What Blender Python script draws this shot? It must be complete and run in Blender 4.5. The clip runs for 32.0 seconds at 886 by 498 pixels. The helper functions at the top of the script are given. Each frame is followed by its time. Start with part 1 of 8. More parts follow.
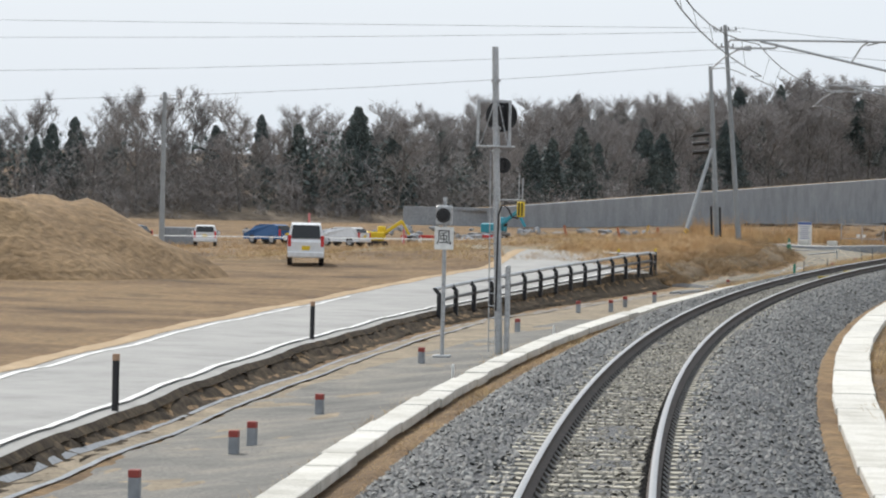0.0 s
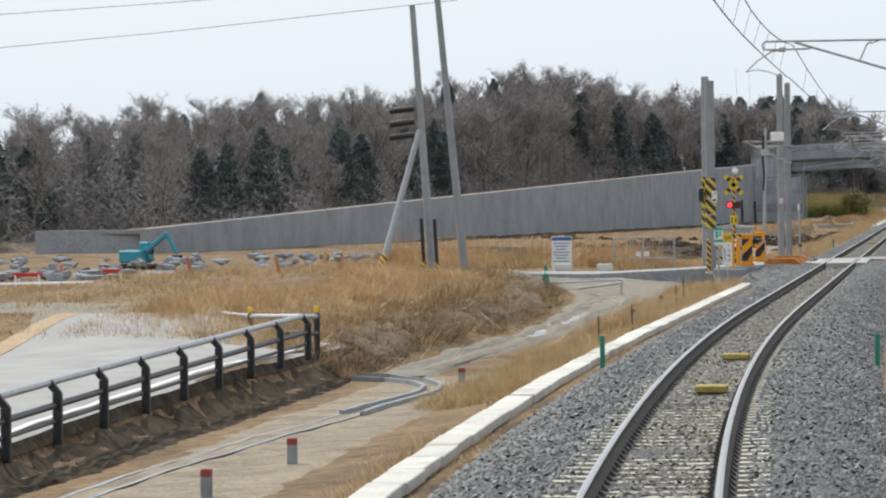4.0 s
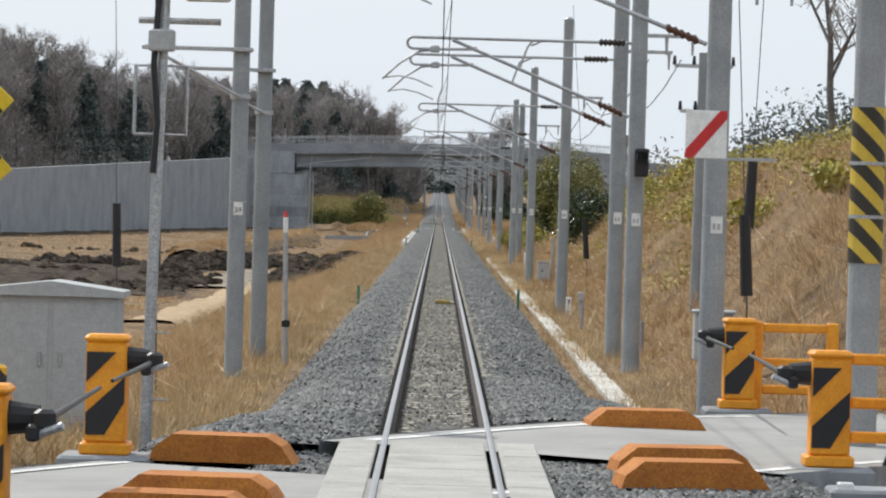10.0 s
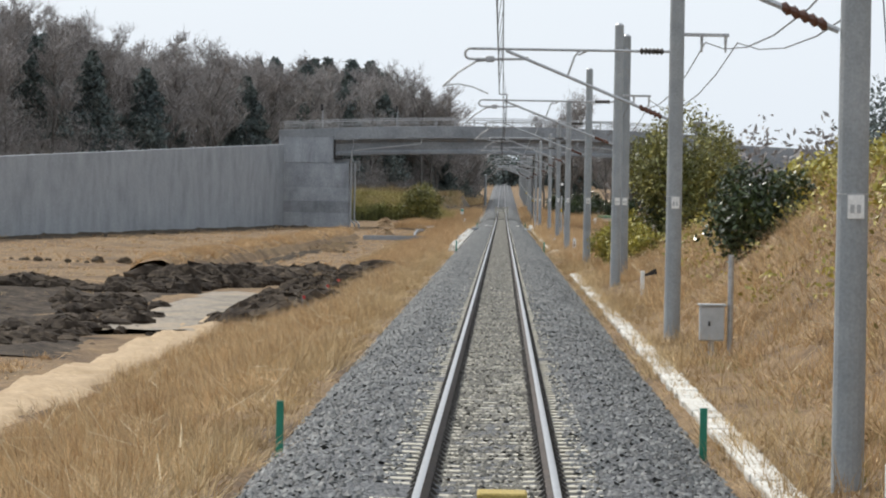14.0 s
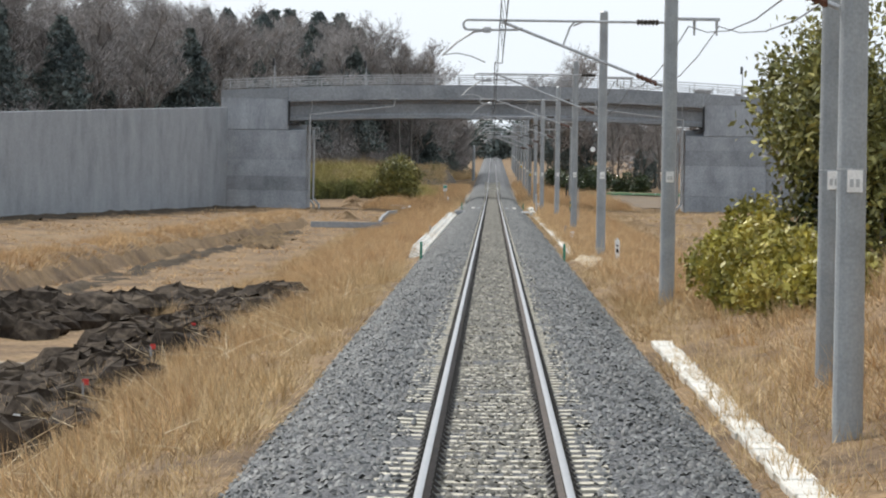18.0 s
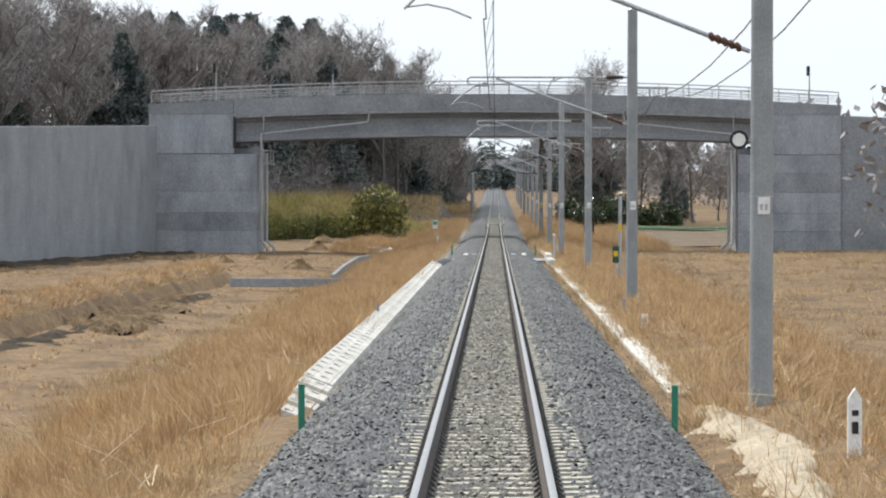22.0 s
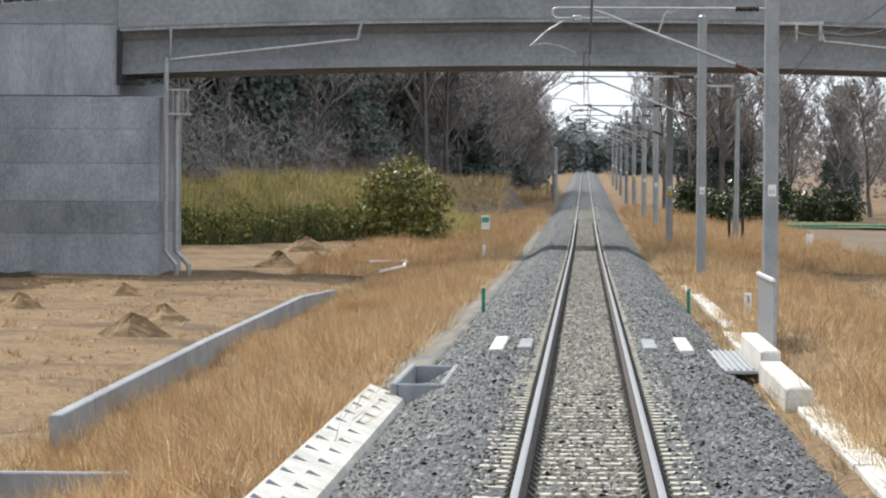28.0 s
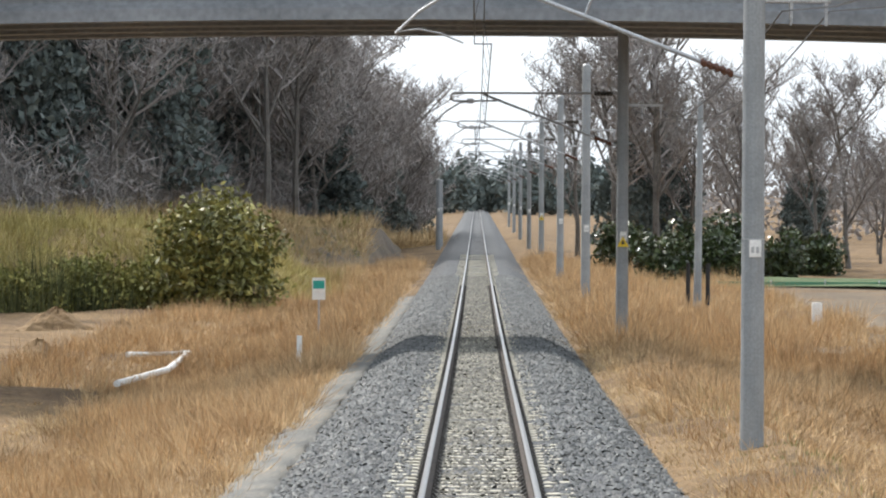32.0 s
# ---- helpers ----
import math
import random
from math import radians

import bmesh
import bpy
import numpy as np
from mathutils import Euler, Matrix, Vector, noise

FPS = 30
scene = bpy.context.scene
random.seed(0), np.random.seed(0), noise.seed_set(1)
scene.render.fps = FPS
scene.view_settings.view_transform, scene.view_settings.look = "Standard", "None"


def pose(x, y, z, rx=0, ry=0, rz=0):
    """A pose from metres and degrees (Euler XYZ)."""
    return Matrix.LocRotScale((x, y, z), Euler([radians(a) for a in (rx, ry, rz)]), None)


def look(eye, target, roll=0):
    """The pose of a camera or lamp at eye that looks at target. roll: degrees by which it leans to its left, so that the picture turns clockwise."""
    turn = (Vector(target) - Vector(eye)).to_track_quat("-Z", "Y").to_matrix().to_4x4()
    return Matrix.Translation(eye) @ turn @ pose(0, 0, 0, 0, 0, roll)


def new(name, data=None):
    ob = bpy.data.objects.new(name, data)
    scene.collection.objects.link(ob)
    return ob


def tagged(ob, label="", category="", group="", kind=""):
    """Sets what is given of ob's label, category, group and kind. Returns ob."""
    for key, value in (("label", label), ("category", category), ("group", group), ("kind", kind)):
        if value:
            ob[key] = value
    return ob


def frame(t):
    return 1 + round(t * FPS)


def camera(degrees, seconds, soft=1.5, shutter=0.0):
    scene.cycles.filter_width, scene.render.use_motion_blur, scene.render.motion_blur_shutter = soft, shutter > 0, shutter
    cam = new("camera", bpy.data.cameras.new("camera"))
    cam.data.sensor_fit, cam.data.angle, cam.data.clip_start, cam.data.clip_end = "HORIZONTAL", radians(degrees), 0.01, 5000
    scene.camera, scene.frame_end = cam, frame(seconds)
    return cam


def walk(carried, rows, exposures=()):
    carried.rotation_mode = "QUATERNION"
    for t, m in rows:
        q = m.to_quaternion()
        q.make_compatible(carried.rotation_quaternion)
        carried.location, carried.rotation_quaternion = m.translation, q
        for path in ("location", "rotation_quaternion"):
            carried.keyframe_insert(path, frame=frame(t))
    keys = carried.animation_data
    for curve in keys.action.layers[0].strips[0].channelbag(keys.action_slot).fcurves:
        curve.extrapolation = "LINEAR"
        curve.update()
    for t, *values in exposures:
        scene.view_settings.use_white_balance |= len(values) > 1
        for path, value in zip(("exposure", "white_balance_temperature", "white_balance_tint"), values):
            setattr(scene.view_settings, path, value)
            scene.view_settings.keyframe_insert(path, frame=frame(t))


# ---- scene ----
# A railway line seen from a train's cab: curve, level crossing, straight, overbridge.
cam = camera(13.347, 32.0, soft=2.1)

PATH = [
    (0, (13.815, -218.343, 2.538), (9.7355, -198.7656, 2.2187), 1.31),
    (0.5, (12.222, -208.953, 2.492), (8.2122, -189.3616, 2.1978), 1.02),
    (1, (10.630, -199.444, 2.496), (6.7504, -179.8260, 2.2190), 0.72),
    (1.5, (9.124, -190.034, 2.471), (5.4322, -170.3793, 2.2150), 0.33),
    (2, (7.873, -180.818, 2.443), (4.3914, -161.1245, 2.2010), -0.15),
    (2.5, (6.554, -171.554, 2.398), (3.3069, -151.8209, 2.1763), -0.51),
    (4.5, (2.831, -133.817, 2.382), (0.4939, -113.9560, 2.1272), -0.70),
    (5, (2.117, -124.183, 2.379), (0.0315, -104.2942, 2.0950), -0.77),
    (5.5, (1.516, -114.653, 2.348), (-0.3227, -94.7401, 2.0375), -0.98),
    (6, (1.010, -105.247, 2.342), (-0.5804, -85.3131, 2.0045), -0.96),
    (6.5, (0.656, -95.837, 2.336), (-0.6986, -75.8862, 1.9869), -0.91),
    (7, (0.365, -86.301, 2.344), (-0.7391, -66.3343, 1.9977), -0.75),
    (7.5, (0.148, -76.681, 2.373), (-0.7043, -56.7018, 2.0468), -0.60),
    (8, (-0.005, -67.076, 2.400), (-0.5853, -47.0872, 2.0945), 0.20),
    (8.5, (-0.064, -57.431, 2.436), (-0.3927, -37.4358, 2.1500), 0.68),
    (9, (-0.088, -47.861, 2.482), (-0.1996, -27.8627, 2.2171), 1.04),
    (9.5, (-0.057, -38.558, 2.516), (-0.0641, -18.5596, 2.2715), 1.09),
    (10, (-0.056, -29.603, 2.513), (-0.0290, -9.6040, 2.2828), 1.65),
    (10.5, (-0.080, -20.424, 2.518), (-0.0997, -0.4253, 2.2845), 1.22),
    (11, (-0.005, -11.056, 2.559), (-0.1157, 8.9417, 2.3128), 1.07),
    (11.5, (-0.017, -1.952, 2.543), (-0.1842, 18.0458, 2.2899), 0.95),
    (12, (-0.033, 6.801, 2.513), (-0.2368, 26.7983, 2.2523), 1.04),
    (12.5, (-0.001, 15.278, 2.472), (-0.2514, 35.2751, 2.2135), 1.07),
    (13, (0.040, 23.817, 2.431), (-0.2542, 43.8132, 2.1791), 1.25),
    (13.5, (0.034, 32.843, 2.405), (-0.2688, 52.8395, 2.1500), 1.26),
    (14, (0.081, 42.408, 2.368), (-0.2284, 62.4036, 2.0982), 0.99),
    (14.5, (0.072, 52.377, 2.322), (-0.2352, 72.3721, 2.0347), 0.81),
    (16.5, (-0.011, 93.305, 2.450), (-0.3213, 113.2987, 2.0527), 0.72),
    (17, (-0.019, 103.634, 2.401), (-0.3244, 123.6275, 1.9884), 0.60),
    (17.5, (-0.045, 113.896, 2.384), (-0.3240, 133.8901, 1.9679), 0.82),
    (18, (-0.055, 123.956, 2.379), (-0.3090, 143.9502, 1.9736), 0.87),
    (18.5, (-0.036, 133.813, 2.364), (-0.2788, 153.8077, 1.9794), 0.83),
    (19, (-0.018, 143.466, 2.374), (-0.2567, 163.4611, 2.0110), 0.69),
    (19.5, (-0.062, 152.961, 2.345), (-0.3108, 172.9571, 2.0117), 0.64),
    (20, (-0.011, 162.570, 2.360), (-0.2647, 182.5657, 2.0504), 0.53),
    (20.5, (-0.026, 172.509, 2.372), (-0.2838, 192.5048, 2.0829), 0.48),
    (21, (0.024, 182.712, 2.364), (-0.2480, 202.7080, 2.0977), 0.44),
    (21.5, (0.036, 193.075, 2.354), (-0.2325, 213.0715, 2.1142), 0.34),
    (22, (0.089, 203.532, 2.347), (-0.1868, 223.5284, 2.1160), 0.11),
    (22.5, (0.104, 213.943, 2.319), (-0.1909, 233.9400, 2.1059), 0.02),
    (23, (0.026, 224.381, 2.367), (-0.2554, 244.3778, 2.1691), 0.25),
    (23.5, (-0.026, 234.945, 2.408), (-0.2877, 254.9422, 2.2278), -0.15),
    (24, (0.012, 245.657, 2.432), (-0.2434, 265.6552, 2.2659), -0.05),
    (24.5, (0.141, 256.563, 2.428), (-0.1280, 276.5610, 2.2845), -0.33),
    (26.5, (0.015, 302.753, 2.328), (-0.2314, 322.7511, 2.1910), 0.59),
    (27, (0.064, 314.058, 2.337), (-0.2788, 334.0542, 2.1304), 0.64),
    (27.5, (-0.034, 325.000, 2.342), (-0.9077, 344.9779, 2.0061), 0.67),
    (28, (-0.044, 335.204, 2.320), (-0.7902, 355.1876, 2.0093), 0.34),
    (28.5, (-0.021, 344.661, 2.348), (-0.6199, 364.6496, 2.0454), 0.55),
    (29, (-0.007, 353.484, 2.383), (-0.4749, 373.4756, 2.0415), 0.46),
    (29.5, (0.010, 361.926, 2.411), (-0.3806, 381.9186, 2.0570), 0.33),
    (30, (0.012, 370.354, 2.433), (-0.3297, 390.3487, 2.1080), 0.23),
    (30.5, (0.026, 379.006, 2.472), (-0.2827, 399.0018, 2.2008), 0.46),
    (31, (-0.008, 387.888, 2.472), (-0.2705, 407.8848, 2.2684), 0.29),
    (31.5, (-0.040, 397.124, 2.534), (-0.2631, 417.1225, 2.3888), 0.27),
    (32, (-0.045, 406.637, 2.573), (-0.2216, 426.6363, 2.4751), 0.31),
]
walk(cam, [(t, look(eye, target, roll)) for t, eye, target, roll in PATH],
     exposures=[(0, -0.1), (5, -0.06), (10, -0.1), (14, -0.03), (19, 0.14), (26, 0.19), (30, 0.42), (32, 0.42)])

# ---- light: hazy spring noon, the sun ahead and to the left of the line ----
SUN_FROM = Vector((-0.50, 0.56, 0.80)).normalized()
world = bpy.data.worlds.new("world")
scene.world = world
world.use_nodes = True
wn = world.node_tree.nodes
sky = wn.new("ShaderNodeTexSky")
sky.sky_type = 'NISHITA'
sky.sun_disc = False
sky.sun_elevation = math.asin(SUN_FROM.z)
sky.sun_rotation = math.atan2(SUN_FROM.x, SUN_FROM.y)
sky.air_density, sky.dust_density, sky.ozone_density = 1.0, 4.5, 1.0
haze = wn.new("ShaderNodeMixRGB")
haze.inputs[0].default_value = 0.80
haze.inputs[2].default_value = (10.0, 10.9, 11.9, 1)
world.node_tree.links.new(sky.outputs[0], haze.inputs[1])
world.node_tree.links.new(haze.outputs[0], wn["Background"].inputs[0])
wn["Background"].inputs[1].default_value = 0.099
sun_data = bpy.data.lights.new("sun", 'SUN')
sun_data.energy, sun_data.angle, sun_data.color = 3.3, radians(0.8), (1.0, 0.96, 0.90)
sun_ob = new("sun", sun_data)
sun_ob.matrix_world = look((0, 0, 60), Vector((0, 0, 60)) - SUN_FROM)

# ---- materials ----
def mat(name, colors, scale=6.0, rough=0.8, metal=0.0, bump=0.25, bump_scale=40.0, fine=0.35, island=0.0, obj_random=0.0, bump_dist=0.01, stops=None, stretch=None, spec=0.4):
    """Noise at two scales between the colours; bump from fine noise; random brightness per island or object."""
    m = bpy.data.materials.new(name)
    m.use_nodes = True
    nt = m.node_tree
    n, link = nt.nodes, nt.links.new
    bsdf = n["Principled BSDF"]
    bsdf.inputs["Roughness"].default_value = rough
    bsdf.inputs["Metallic"].default_value = metal
    bsdf.inputs["Specular IOR Level"].default_value = spec
    tc = n.new("ShaderNodeNewGeometry")
    vec = tc.outputs["Position"]
    if stretch:
        mp = n.new("ShaderNodeMapping")
        mp.inputs["Scale"].default_value = stretch
        link(vec, mp.inputs["Vector"])
        vec = mp.outputs["Vector"]
    big = n.new("ShaderNodeTexNoise")
    big.inputs["Scale"].default_value = scale
    big.inputs["Detail"].default_value = 5
    big.inputs["Roughness"].default_value = 0.65
    link(vec, big.inputs["Vector"])
    ramp = n.new("ShaderNodeValToRGB")
    el = ramp.color_ramp.elements
    k = len(colors)
    for i, c in enumerate(colors):
        pos = stops[i] if stops else 0.32 + 0.36 * i / max(1, k - 1)
        if i < 2:
            e = el[i]
            e.position = pos
        else:
            e = el.new(pos)
        e.color = (*c, 1)
    if k == 1:
        el[1].color = (*colors[0], 1)
    link(big.outputs["Fac"], ramp.inputs["Fac"])
    col = ramp.outputs["Color"]
    small = n.new("ShaderNodeTexNoise")
    small.inputs["Scale"].default_value = bump_scale
    small.inputs["Detail"].default_value = 4
    link(vec, small.inputs["Vector"])
    if fine:
        mul = n.new("ShaderNodeMapRange")
        mul.inputs["To Min"].default_value = 1 - fine
        mul.inputs["To Max"].default_value = 1 + fine
        mul.inputs["From Min"].default_value = 0.25
        mul.inputs["From Max"].default_value = 0.75
        link(small.outputs["Fac"], mul.inputs["Value"])
        mix = n.new("ShaderNodeVectorMath")
        mix.operation = 'SCALE'
        link(col, mix.inputs[0])
        link(mul.outputs["Result"], mix.inputs["Scale"])
        col = mix.outputs[0]
    if island or obj_random:
        mr = n.new("ShaderNodeMapRange")
        amt = island or obj_random
        mr.inputs["To Min"].default_value = 1 - amt
        mr.inputs["To Max"].default_value = 1 + amt
        if island:
            link(tc.outputs["Random Per Island"], mr.inputs["Value"])
        else:
            oi = n.new("ShaderNodeObjectInfo")
            link(oi.outputs["Random"], mr.inputs["Value"])
        mix2 = n.new("ShaderNodeVectorMath")
        mix2.operation = 'SCALE'
        link(col, mix2.inputs[0])
        link(mr.outputs["Result"], mix2.inputs["Scale"])
        col = mix2.outputs[0]
    link(col, bsdf.inputs["Base Color"])
    if bump:
        b = n.new("ShaderNodeBump")
        b.inputs["Strength"].default_value = bump
        b.inputs["Distance"].default_value = bump_dist
        link(small.outputs["Fac"], b.inputs["Height"])
        link(b.outputs["Normal"], bsdf.inputs["Normal"])
    return m


def plain(name, c, rough=0.5, metal=0.0, emit=0.0, fine=0.12, scale=8.0):
    m = mat(name, [tuple(v * 0.88 for v in c), tuple(min(1, v * 1.08) for v in c)], scale=scale, rough=rough, metal=metal, bump=0.05, fine=fine)
    if emit:
        b = m.node_tree.nodes["Principled BSDF"]
        b.inputs["Emission Color"].default_value = (*c, 1)
        b.inputs["Emission Strength"].default_value = emit
    return m


def ballast_mat(name, dark, light):
    m = bpy.data.materials.new(name)
    m.use_nodes = True
    n, link = m.node_tree.nodes, m.node_tree.links.new
    bsdf = n["Principled BSDF"]
    bsdf.inputs["Roughness"].default_value = 0.75
    geo = n.new("ShaderNodeNewGeometry")
    vor = n.new("ShaderNodeTexVoronoi")
    vor.inputs["Scale"].default_value = 19
    link(geo.outputs["Position"], vor.inputs["Vector"])
    ramp = n.new("ShaderNodeValToRGB")
    ramp.color_ramp.elements[0].color = (*dark, 1)
    ramp.color_ramp.elements[1].color = (*light, 1)
    sep = n.new("ShaderNodeSeparateColor")
    link(vor.outputs["Color"], sep.inputs[0])
    link(sep.outputs[0], ramp.inputs["Fac"])
    noise_t = n.new("ShaderNodeTexNoise")
    noise_t.inputs["Scale"].default_value = 0.5
    noise_t.inputs["Detail"].default_value = 6
    link(geo.outputs["Position"], noise_t.inputs["Vector"])
    mr = n.new("ShaderNodeMapRange")
    mr.inputs["To Min"].default_value = 0.7
    mr.inputs["To Max"].default_value = 1.3
    link(noise_t.outputs["Fac"], mr.inputs["Value"])
    sc = n.new("ShaderNodeVectorMath")
    sc.operation = 'SCALE'
    link(ramp.outputs["Color"], sc.inputs[0])
    link(mr.outputs["Result"], sc.inputs["Scale"])
    link(sc.outputs[0], bsdf.inputs["Base Color"])
    bmp = n.new("ShaderNodeBump")
    bmp.inputs["Strength"].default_value = 1.0
    bmp.inputs["Distance"].default_value = 0.06
    bmp.invert = True
    link(vor.outputs["Distance"], bmp.inputs["Height"])
    link(bmp.outputs["Normal"], bsdf.inputs["Normal"])
    return m


def stripes(name, a, b, period=0.16, lean=1.0, rough=0.5):
    """Diagonal warning stripes by object coordinates round the x and z axes."""
    m = bpy.data.materials.new(name)
    m.use_nodes = True
    n, link = m.node_tree.nodes, m.node_tree.links.new
    bsdf = n["Principled BSDF"]
    bsdf.inputs["Roughness"].default_value = rough
    geo = n.new("ShaderNodeTexCoord")
    sep = n.new("ShaderNodeSeparateXYZ")
    link(geo.outputs["Object"], sep.inputs[0])
    k = n.new("ShaderNodeMath")
    k.operation = 'MULTIPLY_ADD'
    k.inputs[1].default_value = lean
    link(sep.outputs[0], k.inputs[0])
    link(sep.outputs[2], k.inputs[2])
    f = n.new("ShaderNodeMath")
    f.operation = 'WRAP'
    f.inputs[1].default_value = period
    f.inputs[2].default_value = 0.0
    link(k.outputs[0], f.inputs[0])
    g = n.new("ShaderNodeMath")
    g.operation = 'GREATER_THAN'
    g.inputs[1].default_value = period * 0.52
    link(f.outputs[0], g.inputs[0])
    wear = n.new("ShaderNodeTexNoise")
    wear.inputs["Scale"].default_value = 14
    wear.inputs["Detail"].default_value = 5
    link(geo.outputs["Object"], wear.inputs["Vector"])
    mix = n.new("ShaderNodeMixRGB")
    mix.inputs[1].default_value = (*a, 1)
    mix.inputs[2].default_value = (*b, 1)
    link(g.outputs[0], mix.inputs[0])
    mr = n.new("ShaderNodeMapRange")
    mr.inputs["To Min"].default_value = 0.75
    mr.inputs["To Max"].default_value = 1.15
    link(wear.outputs["Fac"], mr.inputs["Value"])
    sc = n.new("ShaderNodeVectorMath")
    sc.operation = 'SCALE'
    link(mix.outputs[0], sc.inputs[0])
    link(mr.outputs["Result"], sc.inputs["Scale"])
    link(sc.outputs[0], bsdf.inputs["Base Color"])
    return m


M_GROUND = mat("dry_field_soil", [(0.082, 0.050, 0.024), (0.150, 0.093, 0.045), (0.224, 0.145, 0.071), (0.120, 0.078, 0.037)], scale=0.22, rough=0.95, bump=0.9, bump_scale=5.0, fine=0.5, bump_dist=0.15)
M_BALLAST = ballast_mat("ballast_bed", (0.029, 0.032, 0.036), (0.148, 0.153, 0.158))
M_STONE = mat("ballast_stone", [(0.060, 0.065, 0.066), (0.101, 0.106, 0.105), (0.160, 0.163, 0.157)], scale=0.7, rough=0.6, bump=0.3, island=0.65, fine=0.3)
M_STONE_WARM = mat("crib_stone", [(0.100, 0.096, 0.082), (0.160, 0.152, 0.128), (0.215, 0.204, 0.170)], scale=0.7, rough=0.75, bump=0.3, island=0.5, fine=0.3)
M_SLEEPER = mat("concrete_sleeper", [(0.377, 0.349, 0.282), (0.524, 0.490, 0.404)], scale=2.0, rough=0.9, bump_scale=30, obj_random=0.12)
M_RAILHEAD = mat("polished_rail_head", [(0.360, 0.350, 0.340), (0.440, 0.430, 0.420)], scale=3, rough=0.28, metal=1.0, bump=0.02, fine=0.05)
M_RAILSIDE = mat("rusty_rail_side", [(0.035, 0.027, 0.022), (0.075, 0.052, 0.04)], scale=3, rough=0.75, bump=0.2, bump_scale=60)
M_CLIP = mat("dark_steel_clip", [(0.03, 0.028, 0.026), (0.07, 0.06, 0.05)], scale=10, rough=0.6, metal=0.3)
M_CONC = mat("weathered_concrete", [(0.210, 0.224, 0.239), (0.268, 0.282, 0.298), (0.309, 0.325, 0.339)], scale=0.45, rough=0.9, bump=0.3, bump_scale=9, fine=0.2, stretch=(0.672, 0.672, 0.576))
M_CONC_STAIN = mat("stained_concrete", [(0.227, 0.243, 0.259), (0.326, 0.344, 0.367), (0.399, 0.420, 0.443)], scale=0.6, rough=0.9, bump=0.3, bump_scale=10, fine=0.2, stretch=(1.2, 1.2, 0.3))
M_LIFT = mat("poured_concrete_lift", [(0.215, 0.230, 0.246), (0.310, 0.327, 0.349), (0.395, 0.414, 0.436)], scale=0.55, rough=0.9, bump=0.35, bump_scale=9, fine=0.22, obj_random=0.13, stretch=(0.9, 0.9, 0.55))
M_CONC_LIGHT = mat("pale_concrete", [(0.458, 0.440, 0.387), (0.581, 0.563, 0.510), (0.634, 0.616, 0.572)], scale=1.2, rough=0.9, bump=0.3, bump_scale=25, fine=0.2, obj_random=0.08)
M_POLE = mat("concrete_pole", [(0.242, 0.259, 0.268), (0.323, 0.340, 0.348)], scale=1.5, rough=0.85, bump=0.15, bump_scale=30, fine=0.15, obj_random=0.1)
M_GALV = mat("galvanised_steel", [(0.34, 0.35, 0.36), (0.48, 0.49, 0.50)], scale=5, rough=0.45, metal=0.6, bump=0.05)
M_DARK = plain("black_enamel", (0.018, 0.018, 0.02), rough=0.45)
M_WIRE = plain("dark_wire", (0.06, 0.06, 0.06), rough=0.6)
M_INSUL = plain("brown_insulator", (0.10, 0.045, 0.03), rough=0.25)
M_ORANGE = mat("orange_enamel", [(0.72, 0.26, 0.015), (0.86, 0.36, 0.02)], scale=4, rough=0.5, bump=0.05, fine=0.12)
M_ORANGE_RUST = mat("orange_rubber_pad", [(0.357, 0.119, 0.025), (0.510, 0.196, 0.034)], scale=3, rough=0.8, bump=0.3)
M_YELLOW = mat("yellow_enamel", [(0.62, 0.42, 0.02), (0.78, 0.55, 0.03)], scale=4, rough=0.5, bump=0.05, fine=0.12)
M_STRIPE = stripes("black_yellow_stripes", (0.030, 0.026, 0.016), (0.62, 0.44, 0.05), period=0.36, lean=1.0)
M_STRIPE_S = stripes("black_orange_stripes", (0.03, 0.028, 0.025), (0.78, 0.42, 0.03), period=0.22, lean=1.0)
M_WHITE = plain("white_paint", (0.78, 0.78, 0.76), rough=0.5)
M_RED = plain("red_paint", (0.55, 0.03, 0.03), rough=0.45)
M_GREEN = plain("green_paint", (0.02, 0.20, 0.13), rough=0.5)
M_TEAL = plain("teal_print", (0.03, 0.36, 0.30), rough=0.5)
M_GREYBOX = plain("grey_cabinet_paint", (0.42, 0.43, 0.43), rough=0.5)
M_LAMP_RED = plain("lit_red_lens", (1.0, 0.05, 0.07), rough=0.3, emit=1.4)
M_GLASS = plain("dark_glass", (0.02, 0.022, 0.025), rough=0.08)
M_ASPHALT = mat("pale_worn_asphalt", [(0.270, 0.266, 0.254), (0.330, 0.325, 0.310), (0.370, 0.362, 0.345)], scale=0.6, rough=0.95, bump=0.2, bump_scale=50, fine=0.12)
M_LINE = mat("road_line_paint", [(0.62, 0.62, 0.60), (0.80, 0.80, 0.78)], scale=3, rough=0.7, bump=0.1)
M_VERGE = mat("trodden_tan_verge", [(0.170, 0.140, 0.100), (0.245, 0.200, 0.140), (0.320, 0.262, 0.185)], scale=0.9, rough=0.95, bump=0.7, bump_scale=14, fine=0.4, bump_dist=0.04)
M_DECK = mat("worn_deck_concrete", [(0.300, 0.295, 0.270), (0.385, 0.378, 0.350), (0.440, 0.432, 0.400)], scale=1.1, rough=0.9, bump=0.3, bump_scale=25, fine=0.2, obj_random=0.06)
M_GRAVEL = mat("grey_gravel", [(0.120, 0.117, 0.108), (0.180, 0.172, 0.155), (0.250, 0.228, 0.190)], scale=0.5, rough=0.95, bump=0.7, bump_scale=22, fine=0.45, bump_dist=0.03)
